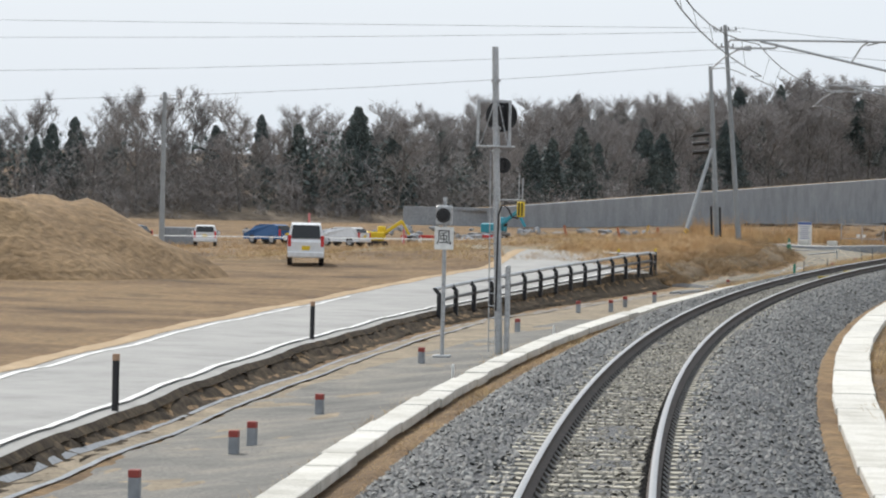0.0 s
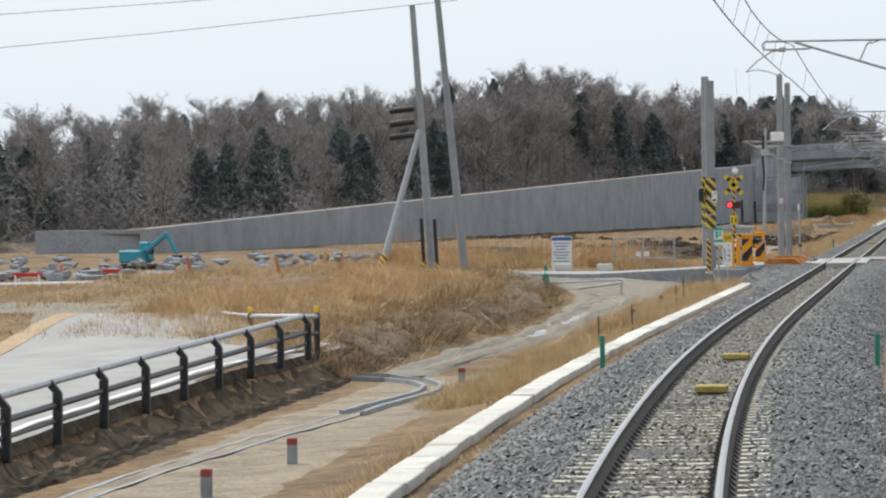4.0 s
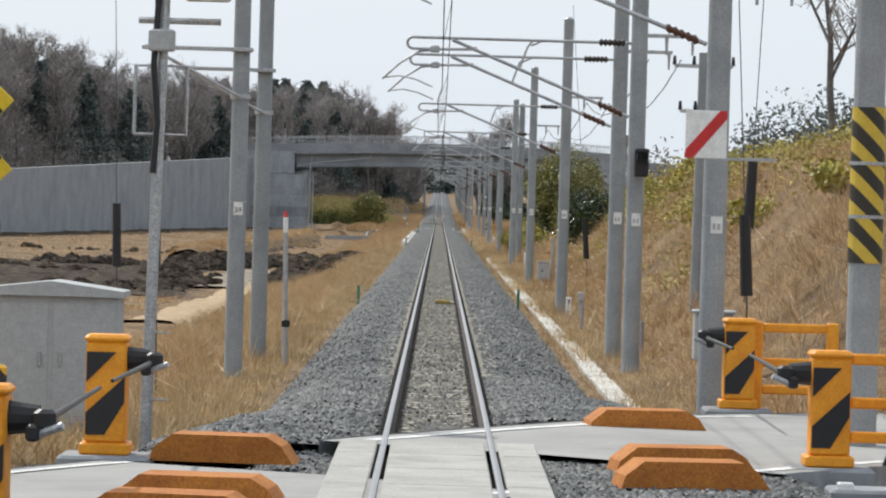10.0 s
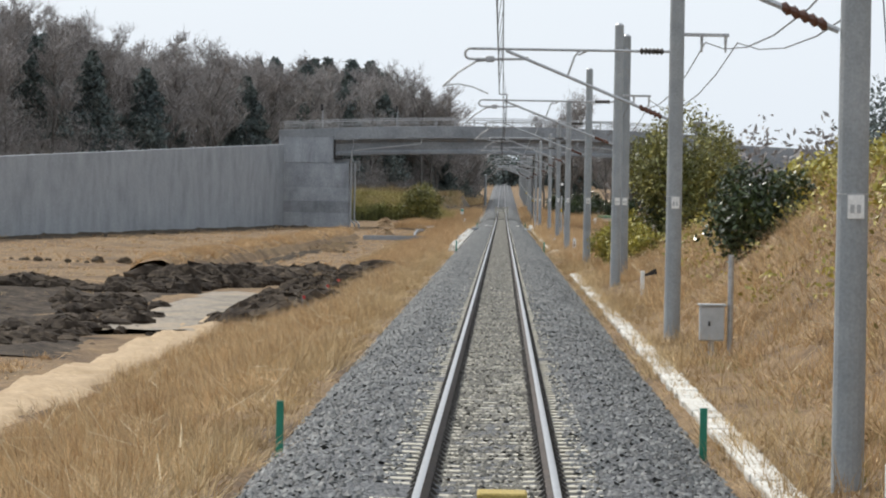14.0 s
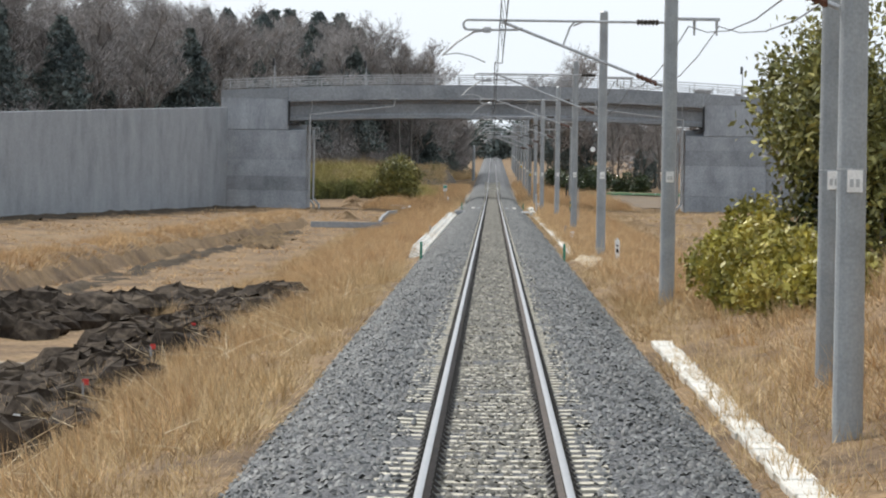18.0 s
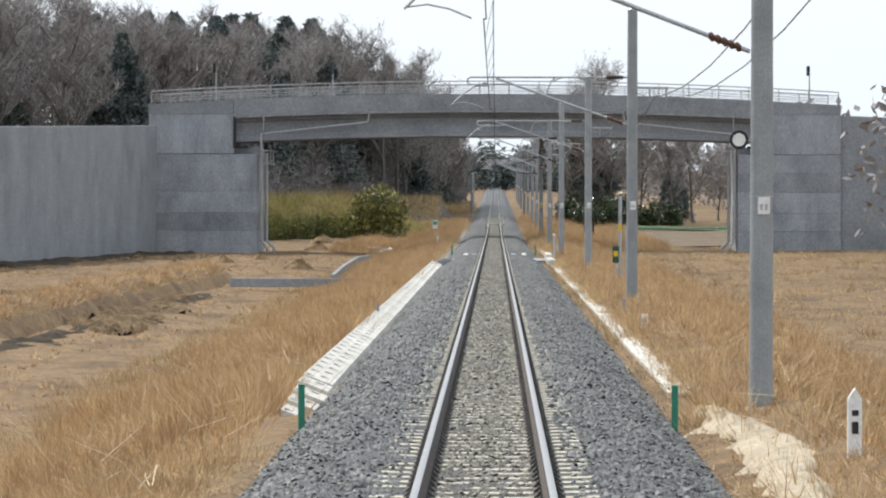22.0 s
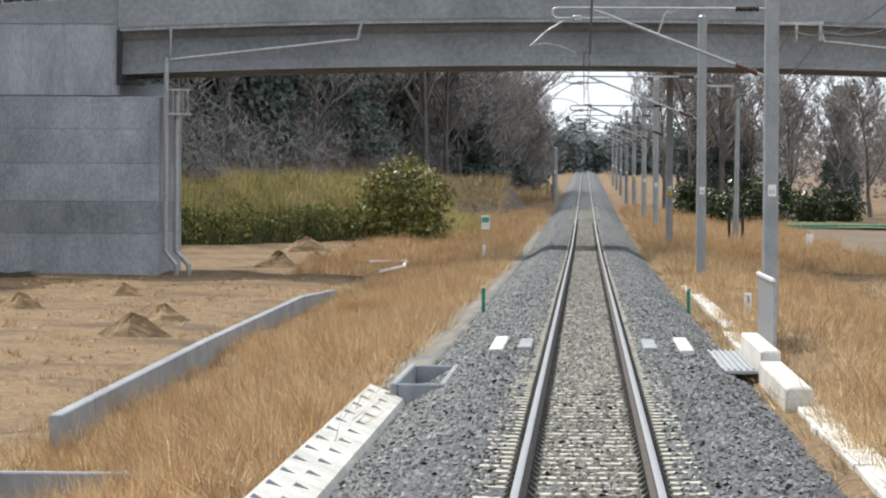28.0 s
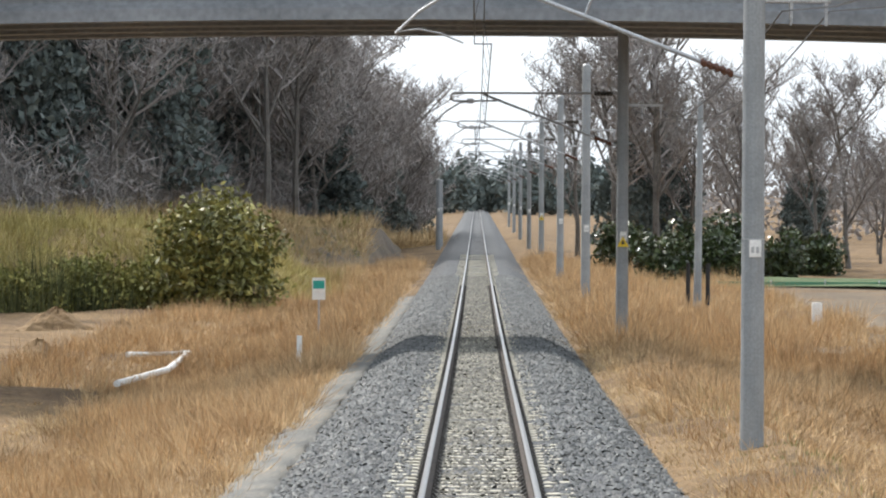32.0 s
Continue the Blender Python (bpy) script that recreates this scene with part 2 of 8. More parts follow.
M_PATH = mat("damp_dirt_track", [(0.153, 0.137, 0.107), (0.230, 0.205, 0.159), (0.189, 0.167, 0.130)], scale=0.6, rough=0.9, bump=0.5, bump_scale=9, fine=0.25, bump_dist=0.04)
M_SAND = mat("pale_sand", [(0.352, 0.250, 0.144), (0.440, 0.325, 0.203)], scale=0.8, rough=0.95, bump=0.5, bump_scale=6, fine=0.2, bump_dist=0.05)
M_MUD = mat("dark_dug_mud", [(0.026, 0.021, 0.017), (0.055, 0.043, 0.033), (0.105, 0.082, 0.060)], scale=1.2, rough=0.9, bump=0.8, bump_scale=5, fine=0.5, bump_dist=0.1, spec=0.08)
M_HEAP = mat("brown_spoil_soil", [(0.166, 0.106, 0.052), (0.230, 0.152, 0.081), (0.282, 0.192, 0.104)], scale=0.4, rough=0.95, bump=0.8, bump_scale=3, fine=0.35, bump_dist=0.15)
# brown earth, darkened in colour for the shaded face below the lane
M_BANK = mat("shade_darkened_earth", [(0.030, 0.024, 0.018), (0.062, 0.048, 0.034), (0.100, 0.077, 0.052)], scale=1.5, rough=0.95, bump=0.8, bump_scale=8, fine=0.4, bump_dist=0.05, spec=0.08)
M_GRASS = mat("dry_grass", [(0.370, 0.250, 0.125), (0.520, 0.375, 0.200), (0.620, 0.475, 0.280)], scale=0.55, rough=0.9, bump=0, fine=0.35, island=0.28, bump_scale=2.2)
M_GRASS_RED = mat("russet_grass", [(0.370, 0.228, 0.112), (0.540, 0.362, 0.190), (0.650, 0.475, 0.275)], scale=0.55, rough=0.9, bump=0, fine=0.35, island=0.28, bump_scale=2.2)
M_GRASS_GREEN = mat("green_grass", [(0.10, 0.13, 0.035), (0.20, 0.21, 0.06), (0.34, 0.30, 0.11)], scale=0.5, rough=0.9, bump=0, fine=0.3, island=0.35, bump_scale=4)
M_BAMBOO = mat("bamboo_grass_leaf", [(0.17, 0.165, 0.035), (0.34, 0.30, 0.06), (0.52, 0.43, 0.11)], scale=0.9, rough=0.55, bump=0, fine=0.25, island=0.45, bump_scale=6)
M_EVERGREEN = mat("glossy_evergreen_leaf", [(0.020, 0.032, 0.014), (0.045, 0.065, 0.025), (0.085, 0.10, 0.035)], scale=0.9, rough=0.32, bump=0, fine=0.25, island=0.5, bump_scale=6)
# needle and twig colours are paled to carry the distance haze of the woods
M_CEDAR = mat("haze_paled_cedar_needles", [(0.070, 0.088, 0.088), (0.108, 0.132, 0.124), (0.155, 0.174, 0.156)], scale=0.25, rough=0.9, bump=0, fine=0.25, island=0.28, bump_scale=2)
M_TWIG = mat("haze_paled_twigs", [(0.215, 0.197, 0.188), (0.285, 0.262, 0.250), (0.355, 0.330, 0.314)], scale=0.12, rough=0.95, bump=0, fine=0.2, island=0.16, bump_scale=2)
M_BARK = mat("grey_bark", [(0.093, 0.084, 0.076), (0.173, 0.161, 0.146)], scale=1.5, rough=0.9, bump=0.4, bump_scale=15)
M_HILL = mat("forest_floor", [(0.104, 0.084, 0.064), (0.160, 0.124, 0.088), (0.088, 0.080, 0.060)], scale=0.12, rough=0.95, bump=0.8, bump_scale=1.0, fine=0.4, bump_dist=0.6)

M_TREE = mat("olive_evergreen_leaf", [(0.075, 0.085, 0.026), (0.190, 0.185, 0.055), (0.380, 0.330, 0.100)], scale=1.2, rough=0.5, bump=0, fine=0.3, island=0.5, bump_scale=6)
M_TUSSOCK = mat("dark_brown_tussock", [(0.14, 0.095, 0.055), (0.24, 0.165, 0.09), (0.36, 0.26, 0.15)], scale=0.8, rough=0.95, bump=0, fine=0.35, island=0.35, bump_scale=3)

# ---- shape helpers ----
rng = np.random.default_rng(7)


class G:
    """Collects vertices and faces of one mesh."""

    def __init__(self):
        self.v, self.f = [], []

    def add(self, verts, faces):
        k = len(self.v)
        self.v.extend(tuple(p) for p in verts)
        self.f.extend(tuple(k + i for i in f) for f in faces)
        return self

    def box(self, x, y, z, sx, sy, sz, rz=0.0, bevel=0.0, m=None):
        """A box by its centre and size, its edges chamfered by bevel."""
        b = min(bevel, 0.45 * min(sx, sy, sz))
        hx, hy, hz = sx / 2, sy / 2, sz / 2
        if b <= 0:
            vs = [(i * hx, j * hy, k * hz) for k in (-1, 1) for i, j in ((-1, -1), (1, -1), (1, 1), (-1, 1))]
            fs = [(3, 2, 1, 0), (4, 5, 6, 7), (0, 1, 5, 4), (1, 2, 6, 5), (2, 3, 7, 6), (3, 0, 4, 7)]
        else:
            ring = lambda px, py: [(-px + b, -py), (px - b, -py), (px, -py + b), (px, py - b), (px - b, py), (-px + b, py), (-px, py - b), (-px, -py + b)]
            vs = []
            for zz, sh in ((-hz, b), (-hz + b, 0), (hz - b, 0), (hz, b)):
                vs += [(px, py, zz) for px, py in (ring(hx - sh, hy - sh) if sh == 0 else ring(max(hx - sh, b * 1.01), max(hy - sh, b * 1.01)))]
            fs = [tuple(range(7, -1, -1)), tuple(range(24, 32))]
            for r in range(3):
                for i in range(8):
                    j = (i + 1) % 8
                    fs.append((r * 8 + i, r * 8 + j, r * 8 + 8 + j, r * 8 + 8 + i))
        mm = m if m is not None else Matrix.Translation((x, y, z)) @ Matrix.Rotation(rz, 4, 'Z')
        return self.add([mm @ Vector(p) for p in vs], fs)

    def tube(self, p0, p1, r0, r1=None, n=10, caps=True):
        r1 = r0 if r1 is None else r1
        p0, p1 = Vector(p0), Vector(p1)
        d = (p1 - p0).normalized()
        a = d.orthogonal().normalized()
        if abs(d.z) > 0.999:
            a = Vector((1, 0, 0))
        b = d.cross(a)
        vs = [p + (a * math.cos(2 * math.pi * i / n) + b * math.sin(2 * math.pi * i / n)) * r for p, r in ((p0, r0), (p1, r1)) for i in range(n)]
        fs = [(i, (i + 1) % n, n + (i + 1) % n, n + i) for i in range(n)]
        if caps:
            fs += [tuple(range(n - 1, -1, -1)), tuple(range(n, 2 * n))]
        return self.add(vs, fs)

    def line(self, pts, r, n=6):
        """One bent tube through the points."""
        pts = [Vector(p) for p in pts]
        ups, rows = None, []
        for i, p in enumerate(pts):
            d = (pts[min(i + 1, len(pts) - 1)] - pts[max(i - 1, 0)]).normalized()
            a = d.orthogonal() if ups is None else ups - d * ups.dot(d)
            a = (a if a.length > 1e-4 else d.orthogonal()).normalized()
            ups, b = a, d.cross(a)
            rows.append([p + (a * math.cos(2 * math.pi * k / n) + b * math.sin(2 * math.pi * k / n)) * r for k in range(n)])
        return self.sweep(rows)

    def prism(self, outline, axis, a, b):
        """Extrudes a closed outline of pairs along an axis from a to b; pairs are (x,z) for y, (x,y) for z, (y,z) for x."""
        n = len(outline)
        put = {'y': lambda p, t: (p[0], t, p[1]), 'z': lambda p, t: (p[0], p[1], t), 'x': lambda p, t: (t, p[0], p[1])}[axis]
        vs = [put(p, a) for p in outline] + [put(p, b) for p in outline]
        fs = [(i, (i + 1) % n, n + (i + 1) % n, n + i) for i in range(n)] + [tuple(range(n - 1, -1, -1)), tuple(range(n, 2 * n))]
        return self.add(vs, fs)

    def sweep(self, sections):
        """Skins a row of closed sections, all with as many points, and closes both ends."""
        k = len(sections[0])
        vs = [p for s in sections for p in s]
        fs = [(r * k + i, r * k + (i + 1) % k, r * k + k + (i + 1) % k, r * k + k + i) for r in range(len(sections) - 1) for i in range(k)]
        fs += [tuple(range(k - 1, -1, -1)), tuple(range(len(vs) - k, len(vs)))]
        return self.add(vs, fs)

    def blob(self, x, y, z, rx, ry, rz, seg=12, rings=7, rough=0.15, seed=0):
        r = random.Random(seed)
        vs, fs = [], []
        for i in range(rings + 1):
            th = math.pi * i / rings
            for j in range(seg):
                ph = 2 * math.pi * j / seg
                k = 1 + r.uniform(-rough, rough)
                vs.append((x + rx * k * math.sin(th) * math.cos(ph), y + ry * k * math.sin(th) * math.sin(ph), z + rz * k * math.cos(th)))
        for i in range(rings):
            for j in range(seg):
                fs.append((i * seg + j, i * seg + (j + 1) % seg, (i + 1) * seg + (j + 1) % seg, (i + 1) * seg + j))
        return self.add(vs, fs)

    def mesh(self, name, material, smooth=False):
        me = bpy.data.meshes.new(name)
        me.from_pydata(self.v, [], self.f)
        if material:
            me.materials.append(material)
        if smooth:
            me.polygons.foreach_set("use_smooth", [True] * len(me.polygons))
        me.update()
        return me


def fast_mesh(name, verts, faces, material, smooth=False):
    """A mesh from numpy arrays; faces all of one size."""
    me = bpy.data.meshes.new(name)
    verts, faces = np.asarray(verts, np.float32), np.asarray(faces, np.int32)
    k = faces.shape[1]
    me.vertices.add(len(verts))
    me.vertices.foreach_set("co", verts.ravel())
    me.loops.add(faces.size)
    me.loops.foreach_set("vertex_index", faces.ravel())
    me.polygons.add(len(faces))
    me.polygons.foreach_set("loop_start", np.arange(0, faces.size, k, dtype=np.int32))
    me.polygons.foreach_set("loop_total", np.full(len(faces), k, np.int32))
    if smooth:
        me.polygons.foreach_set("use_smooth", np.ones(len(faces), bool))
    me.materials.append(material)
    me.update(calc_edges=True)
    me.validate()
    return me


def part(name, g, material, parent, label="", smooth=False):
    """One mesh object under a thing or a part."""
    ob = new(name, g.mesh(name, material, smooth) if isinstance(g, G) else g)
    ob.parent = parent
    if label:
        tagged(ob, label)
    return ob


def thing(name, label, category, m=None, group="", kind=""):
    """An Empty at a thing's base, which parents its parts."""
    ob = new(name)
    ob.empty_display_size = 0.2
    if m is not None:
        ob.matrix_world = m
    return tagged(ob, label, category, group, kind)


def solid(name, g, material, label, category, kind="", m=None, smooth=False, group=""):
    """A thing that is one mesh."""
    ob = new(name, g.mesh(name, material, smooth) if isinstance(g, G) else g)
    if m is not None:
        ob.matrix_world = m
    return tagged(ob, label, category, group, kind)


# ---- the line's axis and the lie of the land ----
def axis_x(y):
    """The track's axis: straight from y = -55 on, a curve before that."""
    s = np.clip(-55 - np.asarray(y, float), 0, 215)
    return 2.519e-4 * s**2 + 2.591e-6 * s**3 - 0.591e-8 * s**4


def axis_z(y):
    """Rail level: it climbs past the overbridge."""
    s = np.clip(np.asarray(y, float) - 470, 0, None)
    return 0.0105 * (np.sqrt(s * s + 3600) - 60)


def at(u, y, z=0.0):
    """A place by its offset from the axis, the way along and the height over rail level."""
    return Vector((float(axis_x(y)) + u, y, float(axis_z(y)) + z))


U_KEYS = (-400, -60, -30, -22, -15, -12, -9.5, -8.3, -7.95, -7.5, -5.5, -4, -2.6, 2.6, 4.2, 5.5, 9, 13, 40, 400)
Z_KEYS = {
    -400: (-0.9, -0.9, -0.9, -0.9, -0.98, -0.98, -0.98, -0.95, -1.26, -1.3, -1.2, -1, -0.62, -0.62, -0.7, -0.7, -0.7, -0.7, -0.5, 0),
    -112: (-0.9, -0.9, -0.9, -0.9, -0.98, -0.98, -0.98, -0.95, -1.26, -1.3, -1.2, -1, -0.62, -0.62, -0.7, -0.7, -0.7, -0.7, -0.5, 0),
    -72: (-0.9, -0.9, -0.78, -0.75, -0.66, -0.62, -0.62, -0.62, -1.2, -1.28, -1.2, -1, -0.62, -0.62, -0.7, -0.7, -0.7, -0.7, -0.5, 0),
    -58: (-0.95, -0.9, -0.85, -0.2, 0, 0, -0.5, -0.8, -0.954, -1.15, -1.15, -1, -0.62, -0.62, -0.7, -0.7, -0.7, -0.7, -0.5, 0),
    -25: (-1.2, -1.1, -0.9, 0.1, 0.1, 0, -0.45, -0.85, -0.894, -0.95, -0.9, -0.8, -0.62, -0.62, -0.7, -0.7, -0.7, -0.7, -0.5, 0),
    -6: (-1.6, -1.5, -1.2, 0, -0.1, -0.35, -0.5, -0.6, -0.622, -0.65, -0.75, -0.75, -0.62, -0.62, -0.7, -0.7, -0.5, 0.6, 2, 2),
    14: (-1.8, -1.65, -1.4, -0.2, -0.3, -0.35, -0.4, -0.45, -0.472, -0.5, -0.6, -0.7, -0.62, -0.62, -0.5, -0.3, 0.6, 2.2, 4, 4),
    40: (-1.6, -1.5, -1.5, -1.6, -1.9, -1.9, -1.7, -1.5, -1.434, -1.35, -1, -0.75, -0.62, -0.6, -0.4, 0.2, 3.8, 5, 6, 5),
    110: (-1.2, -1.2, -1.75, -1.9, -2, -2, -2, -1.9, -1.856, -1.8, -1.2, -0.8, -0.62, -0.6, -0.35, 0.3, 3.6, 4.8, 6, 5),
    175: (-1.2, -1.2, -1.75, -1.9, -2, -2, -2, -2, -1.956, -1.9, -1.3, -0.8, -0.62, -0.6, -0.3, 0.3, 2.4, 3, 3, 4),
    215: (-1.2, -1.2, -1.67, -1.8, -2, -2, -2, -2, -1.956, -1.9, -1.3, -0.8, -0.62, -0.6, -0.3, -0.5, -0.3, 0.2, 0.3, 1),
    250: (-1.2, -1.2, -1.67, -1.8, -1.9, -2, -2, -2, -1.956, -1.9, -1.3, -0.8, -0.62, -0.6, -0.3, -0.9, -1.7, -1.8, -1.6, -1),
    480: (-1.2, -1.2, -1.44, -1.5, -1.5, -1.5, -1.6, -1.6, -1.6, -1.6, -1.3, -0.8, -0.62, -0.6, -0.3, -0.8, -1.3, -1.3, -1.2, -1),
    574: (-1.2, -1.2, -1.44, -1.5, -1.5, -1.5, -1.6, -1.6, -1.6, -1.6, -1.3, -0.8, -0.62, -0.6, -0.3, -0.8, -1.3, -1.3, -1.2, -1),
    615: (-0.8, -0.8, -0.64, -0.6, -0.6, -0.6, -0.8, -0.9, -0.9, -0.9, -0.8, -0.7, -0.62, -0.6, -0.3, -0.7, -1, -1, -1, -1),
    4000: (-0.8, -0.8, -0.64, -0.6, -0.6, -0.6, -0.8, -0.9, -0.9, -0.9, -0.8, -0.7, -0.62, -0.6, -0.5, -0.7, -1, -1, -1, -1),
}
Y_ROWS = np.array(sorted(Z_KEYS), float)
Z_ROWS = np.array([Z_KEYS[int(k)] for k in Y_ROWS])


def land(x, y):
    """Ground height at x, y (arrays too)."""
    x, y = np.broadcast_arrays(np.asarray(x, float), np.asarray(y, float))
    u = x - axis_x(y)
    lane_out = np.interp(y, [-330, -172, -162, -150, -143, -136, -120, -112, -92, -67, -60, -56], [0.6, 0.4, 0.25, -0.15, -0.43, -0.65, -1.15, -1.35, -1.2, -1.05, -1.05, 0])
    u = u - lane_out * np.clip((-5.0 - u) / 2.0, 0, 1)
    k = np.clip(np.searchsorted(Y_ROWS, y) - 1, 0, len(Y_ROWS) - 2)
    w = np.clip((y - Y_ROWS[k]) / (Y_ROWS[k + 1] - Y_ROWS[k]), 0, 1)
    w = w * w * (3 - 2 * w)
    out = np.zeros(u.shape)
    for r in range(len(Y_ROWS)):
        prof = np.interp(u, U_KEYS, Z_ROWS[r])
        out += prof * (np.where(k == r, 1 - w, 0) + np.where(k + 1 == r, w, 0))
    inner = np.abs(u) < 2.5
    bump = 0.10 * np.sin(x * 0.9 + 1.3 * np.sin(y * 0.31)) * np.sin(y * 0.53 + 0.7 * np.sin(x * 0.41)) + 0.05 * np.sin(x * 2.3 + y * 1.7) * np.sin(y * 2.1 - x)
    far = np.clip((np.abs(u) - 3.2) / 3, 0, 1) * np.clip((np.abs(y + 150) - 90) / 15 + (u > 0), 0.25, 1)
    return np.where(inner, -0.80, out + bump * far) + axis_z(y)


def lg(x, y):
    return float(land(x, y))


def on_land(u, y, dz=0.0):
    x = float(axis_x(y)) + u
    return Vector((x, y, lg(x, y) + dz))


def grid_sheet(us, ys, height):
    """Quads over the offsets us and the ways ys; height(u_grid, y_grid) gives absolute z."""
    U, Y = np.meshgrid(us, ys)
    X = axis_x(Y) + U
    Z = height(U, Y, X)
    v = np.stack([X, Y, Z], -1).reshape(-1, 3)
    n, m = len(us), len(ys)
    i = (np.arange(m - 1)[:, None] * n + np.arange(n - 1)[None]).ravel()
    return v, np.stack([i, i + 1, i + n + 1, i + n], 1)


def drape(name, y0, y1, u_left, u_right, material, dz=0.03, step=1.0, cols=6, crown=0.0, rough=0.0):
    """A thin sheet that follows the land between two edges, each a function of y."""
    ys = np.arange(y0, y1 + step / 2, step)
    w = np.linspace(0, 1, cols)
    Y = np.repeat(ys[:, None], cols, 1)
    L, R = np.array([u_left(y) for y in ys])[:, None], np.array([u_right(y) for y in ys])[:, None]
    U = L + (R - L) * w
    X = axis_x(Y) + U
    Z = land(X, Y) + dz + crown * (1 - (2 * w - 1) ** 2)
    if rough:
        Z = Z + rough * rng.standard_normal(Z.shape)
    if cols >= 5 and not crown:
        # ragged edges that dip into the ground
        jag = 0.22 * rng.standard_normal((len(ys), 2)) * min(1.0, step)
        X[:, 0] += jag[:, 0]
        X[:, -1] += jag[:, 1]
        Z[:, 0] -= dz + 0.10
        Z[:, -1] -= dz + 0.10
    v = np.stack([X, Y, Z], -1).reshape(-1, 3)
    i = (np.arange(len(ys) - 1)[:, None] * cols + np.arange(cols - 1)[None]).ravel()
    return fast_mesh(name, v, np.stack([i, i + 1, i + cols + 1, i + cols], 1), material, True)


def lerp_pts(*pts):
    ys, us = [p[0] for p in pts], [p[1] for p in pts]
    return lambda y: float(np.interp(y, ys, us))

# ---- the ground ----
us = np.array([-2500, -900, -400, -250, -160, -120, -90, -75, -60, -50, -40, -32, -27, -22, -19, -17, -15, -13.5, -12, -10.7, -9.8, -9.4, -9.2, -9.0, -8.8, -8.6, -8.4, -8.2, -8.0, -7.8, -7.5, -6.8, -6, -5.2, -4.5, -4, -3.5, -3, -2.6, -2.3,
               2.3, 2.6, 3, 3.4, 3.8, 4.2, 4.6, 5, 5.5, 6.2, 7, 8, 9, 10, 11.5, 13, 16, 20, 26, 34, 45, 60, 90, 150, 260, 500, 1000, 2500], float)
ys = np.concatenate([[-1500, -800, -500, -380], np.arange(-320, 640, 1.6), [660, 690, 730, 780, 850, 950, 1100, 1400, 2000, 3000, 4500]])
gv, gf = grid_sheet(us, ys, lambda U, Y, X: land(X, Y))
tagged(new("ground", fast_mesh("ground", gv, gf, M_GROUND, True)), "brown dry earth and withered grassland beside the line", "ground", kind="structure")

# ---- ballast bed ----
prof_u = np.array([-2.75, -2.45, -1.75, -1.45, -1.2, -0.5, 0, 0.5, 1.2, 1.45, 1.75, 2.45, 2.75])
prof_z = np.array([-0.80, -0.62, -0.24, -0.175, -0.180, -0.208, -0.205, -0.208, -0.180, -0.175, -0.24, -0.62, -0.80])
bys = np.concatenate([np.arange(-330, 640, 0.8), np.arange(640, 1300, 10)])
bv, bf = grid_sheet(prof_u, bys, lambda U, Y, X: np.interp(U, prof_u, prof_z) + axis_z(Y) + 0.012 * rng.standard_normal(U.shape))
track = thing("railway_track", "single railway track on grey ballast with concrete sleepers", "railway track", kind="structure")
part("ballast_bed", fast_mesh("ballast_bed", bv, bf, M_BALLAST, True), None, track)

# ---- rails ----
RAIL = [(-0.064, -0.153), (0.064, -0.153), (0.064, -0.142), (0.010, -0.128), (0.009, -0.045), (0.033, -0.036), (0.033, -0.006), (0.027, 0.0), (-0.027, 0.0), (-0.033, -0.006), (-0.033, -0.036), (-0.009, -0.045), (-0.010, -0.128), (-0.064, -0.142)]
rys = np.concatenate([np.arange(-330, 0, 2.0), np.arange(0, 480, 8.0), np.arange(480, 1300, 12.0)])
for side in (-1, 1):
    k = len(RAIL)
    rv = np.array([[float(axis_x(y)) + side * 0.566 + a, y, float(axis_z(y)) + b] for y in rys for a, b in RAIL])
    rf = np.array([(r * k + i, r * k + (i + 1) % k, r * k + k + (i + 1) % k, r * k + k + i) for r in range(len(rys) - 1) for i in range(k)])
    me = fast_mesh("rail", rv, rf, M_RAILSIDE)
    me.materials.append(M_RAILHEAD)
    head_faces = {6, 7, 8}
    me.polygons.foreach_set("material_index", [1 if (i % k) in head_faces else 0 for i in range(len(me.polygons))])
    part("rail", me, None, track, "steel rail with a bright worn head")


# ---- sleepers: the ones along the first stretch each apart, the rest joined ----
def sleeper_geo():
    g = G()
    for sgn in (-1, 1):
        g.prism([(sgn * 1.0, -0.36), (sgn * 1.0, -0.178), (sgn * 0.28, -0.195), (sgn * 0.28, -0.36)][::sgn], 'y', -0.115, 0.115)
    g.prism([(-0.28, -0.36), (0.28, -0.36), (0.28, -0.195), (-0.28, -0.195)], 'y', -0.10, 0.10)
    return g


sleeper_mesh = sleeper_geo().mesh("sleeper", M_SLEEPER)
SLEEPERS = np.arange(-300, 640, 0.6)
base_v = np.array(sleeper_geo().v)
base_f = sleeper_geo().f
near_set = [y for y in SLEEPERS if -192 < y < -14][:298]
rest = G()
for y in SLEEPERS:
    x, z = float(axis_x(y)), float(axis_z(y))
    rz = math.atan(float(axis_x(y + 0.5) - axis_x(y - 0.5)))
    if near_set and near_set[0] <= y <= near_set[-1]:
        ob = new("sleeper", sleeper_mesh)
        ob.matrix_world = Matrix.Translation((x, y, z)) @ Matrix.Rotation(-rz, 4, 'Z')
        ob.parent = track
    else:
        rest.add([(x + p[0], y + p[1] - rz * p[0], z + p[2]) for p in base_v], base_f)
tagged(part("sleepers", rest, M_SLEEPER, track), "row of pale concrete sleepers", kind="stuff")
clips = G()
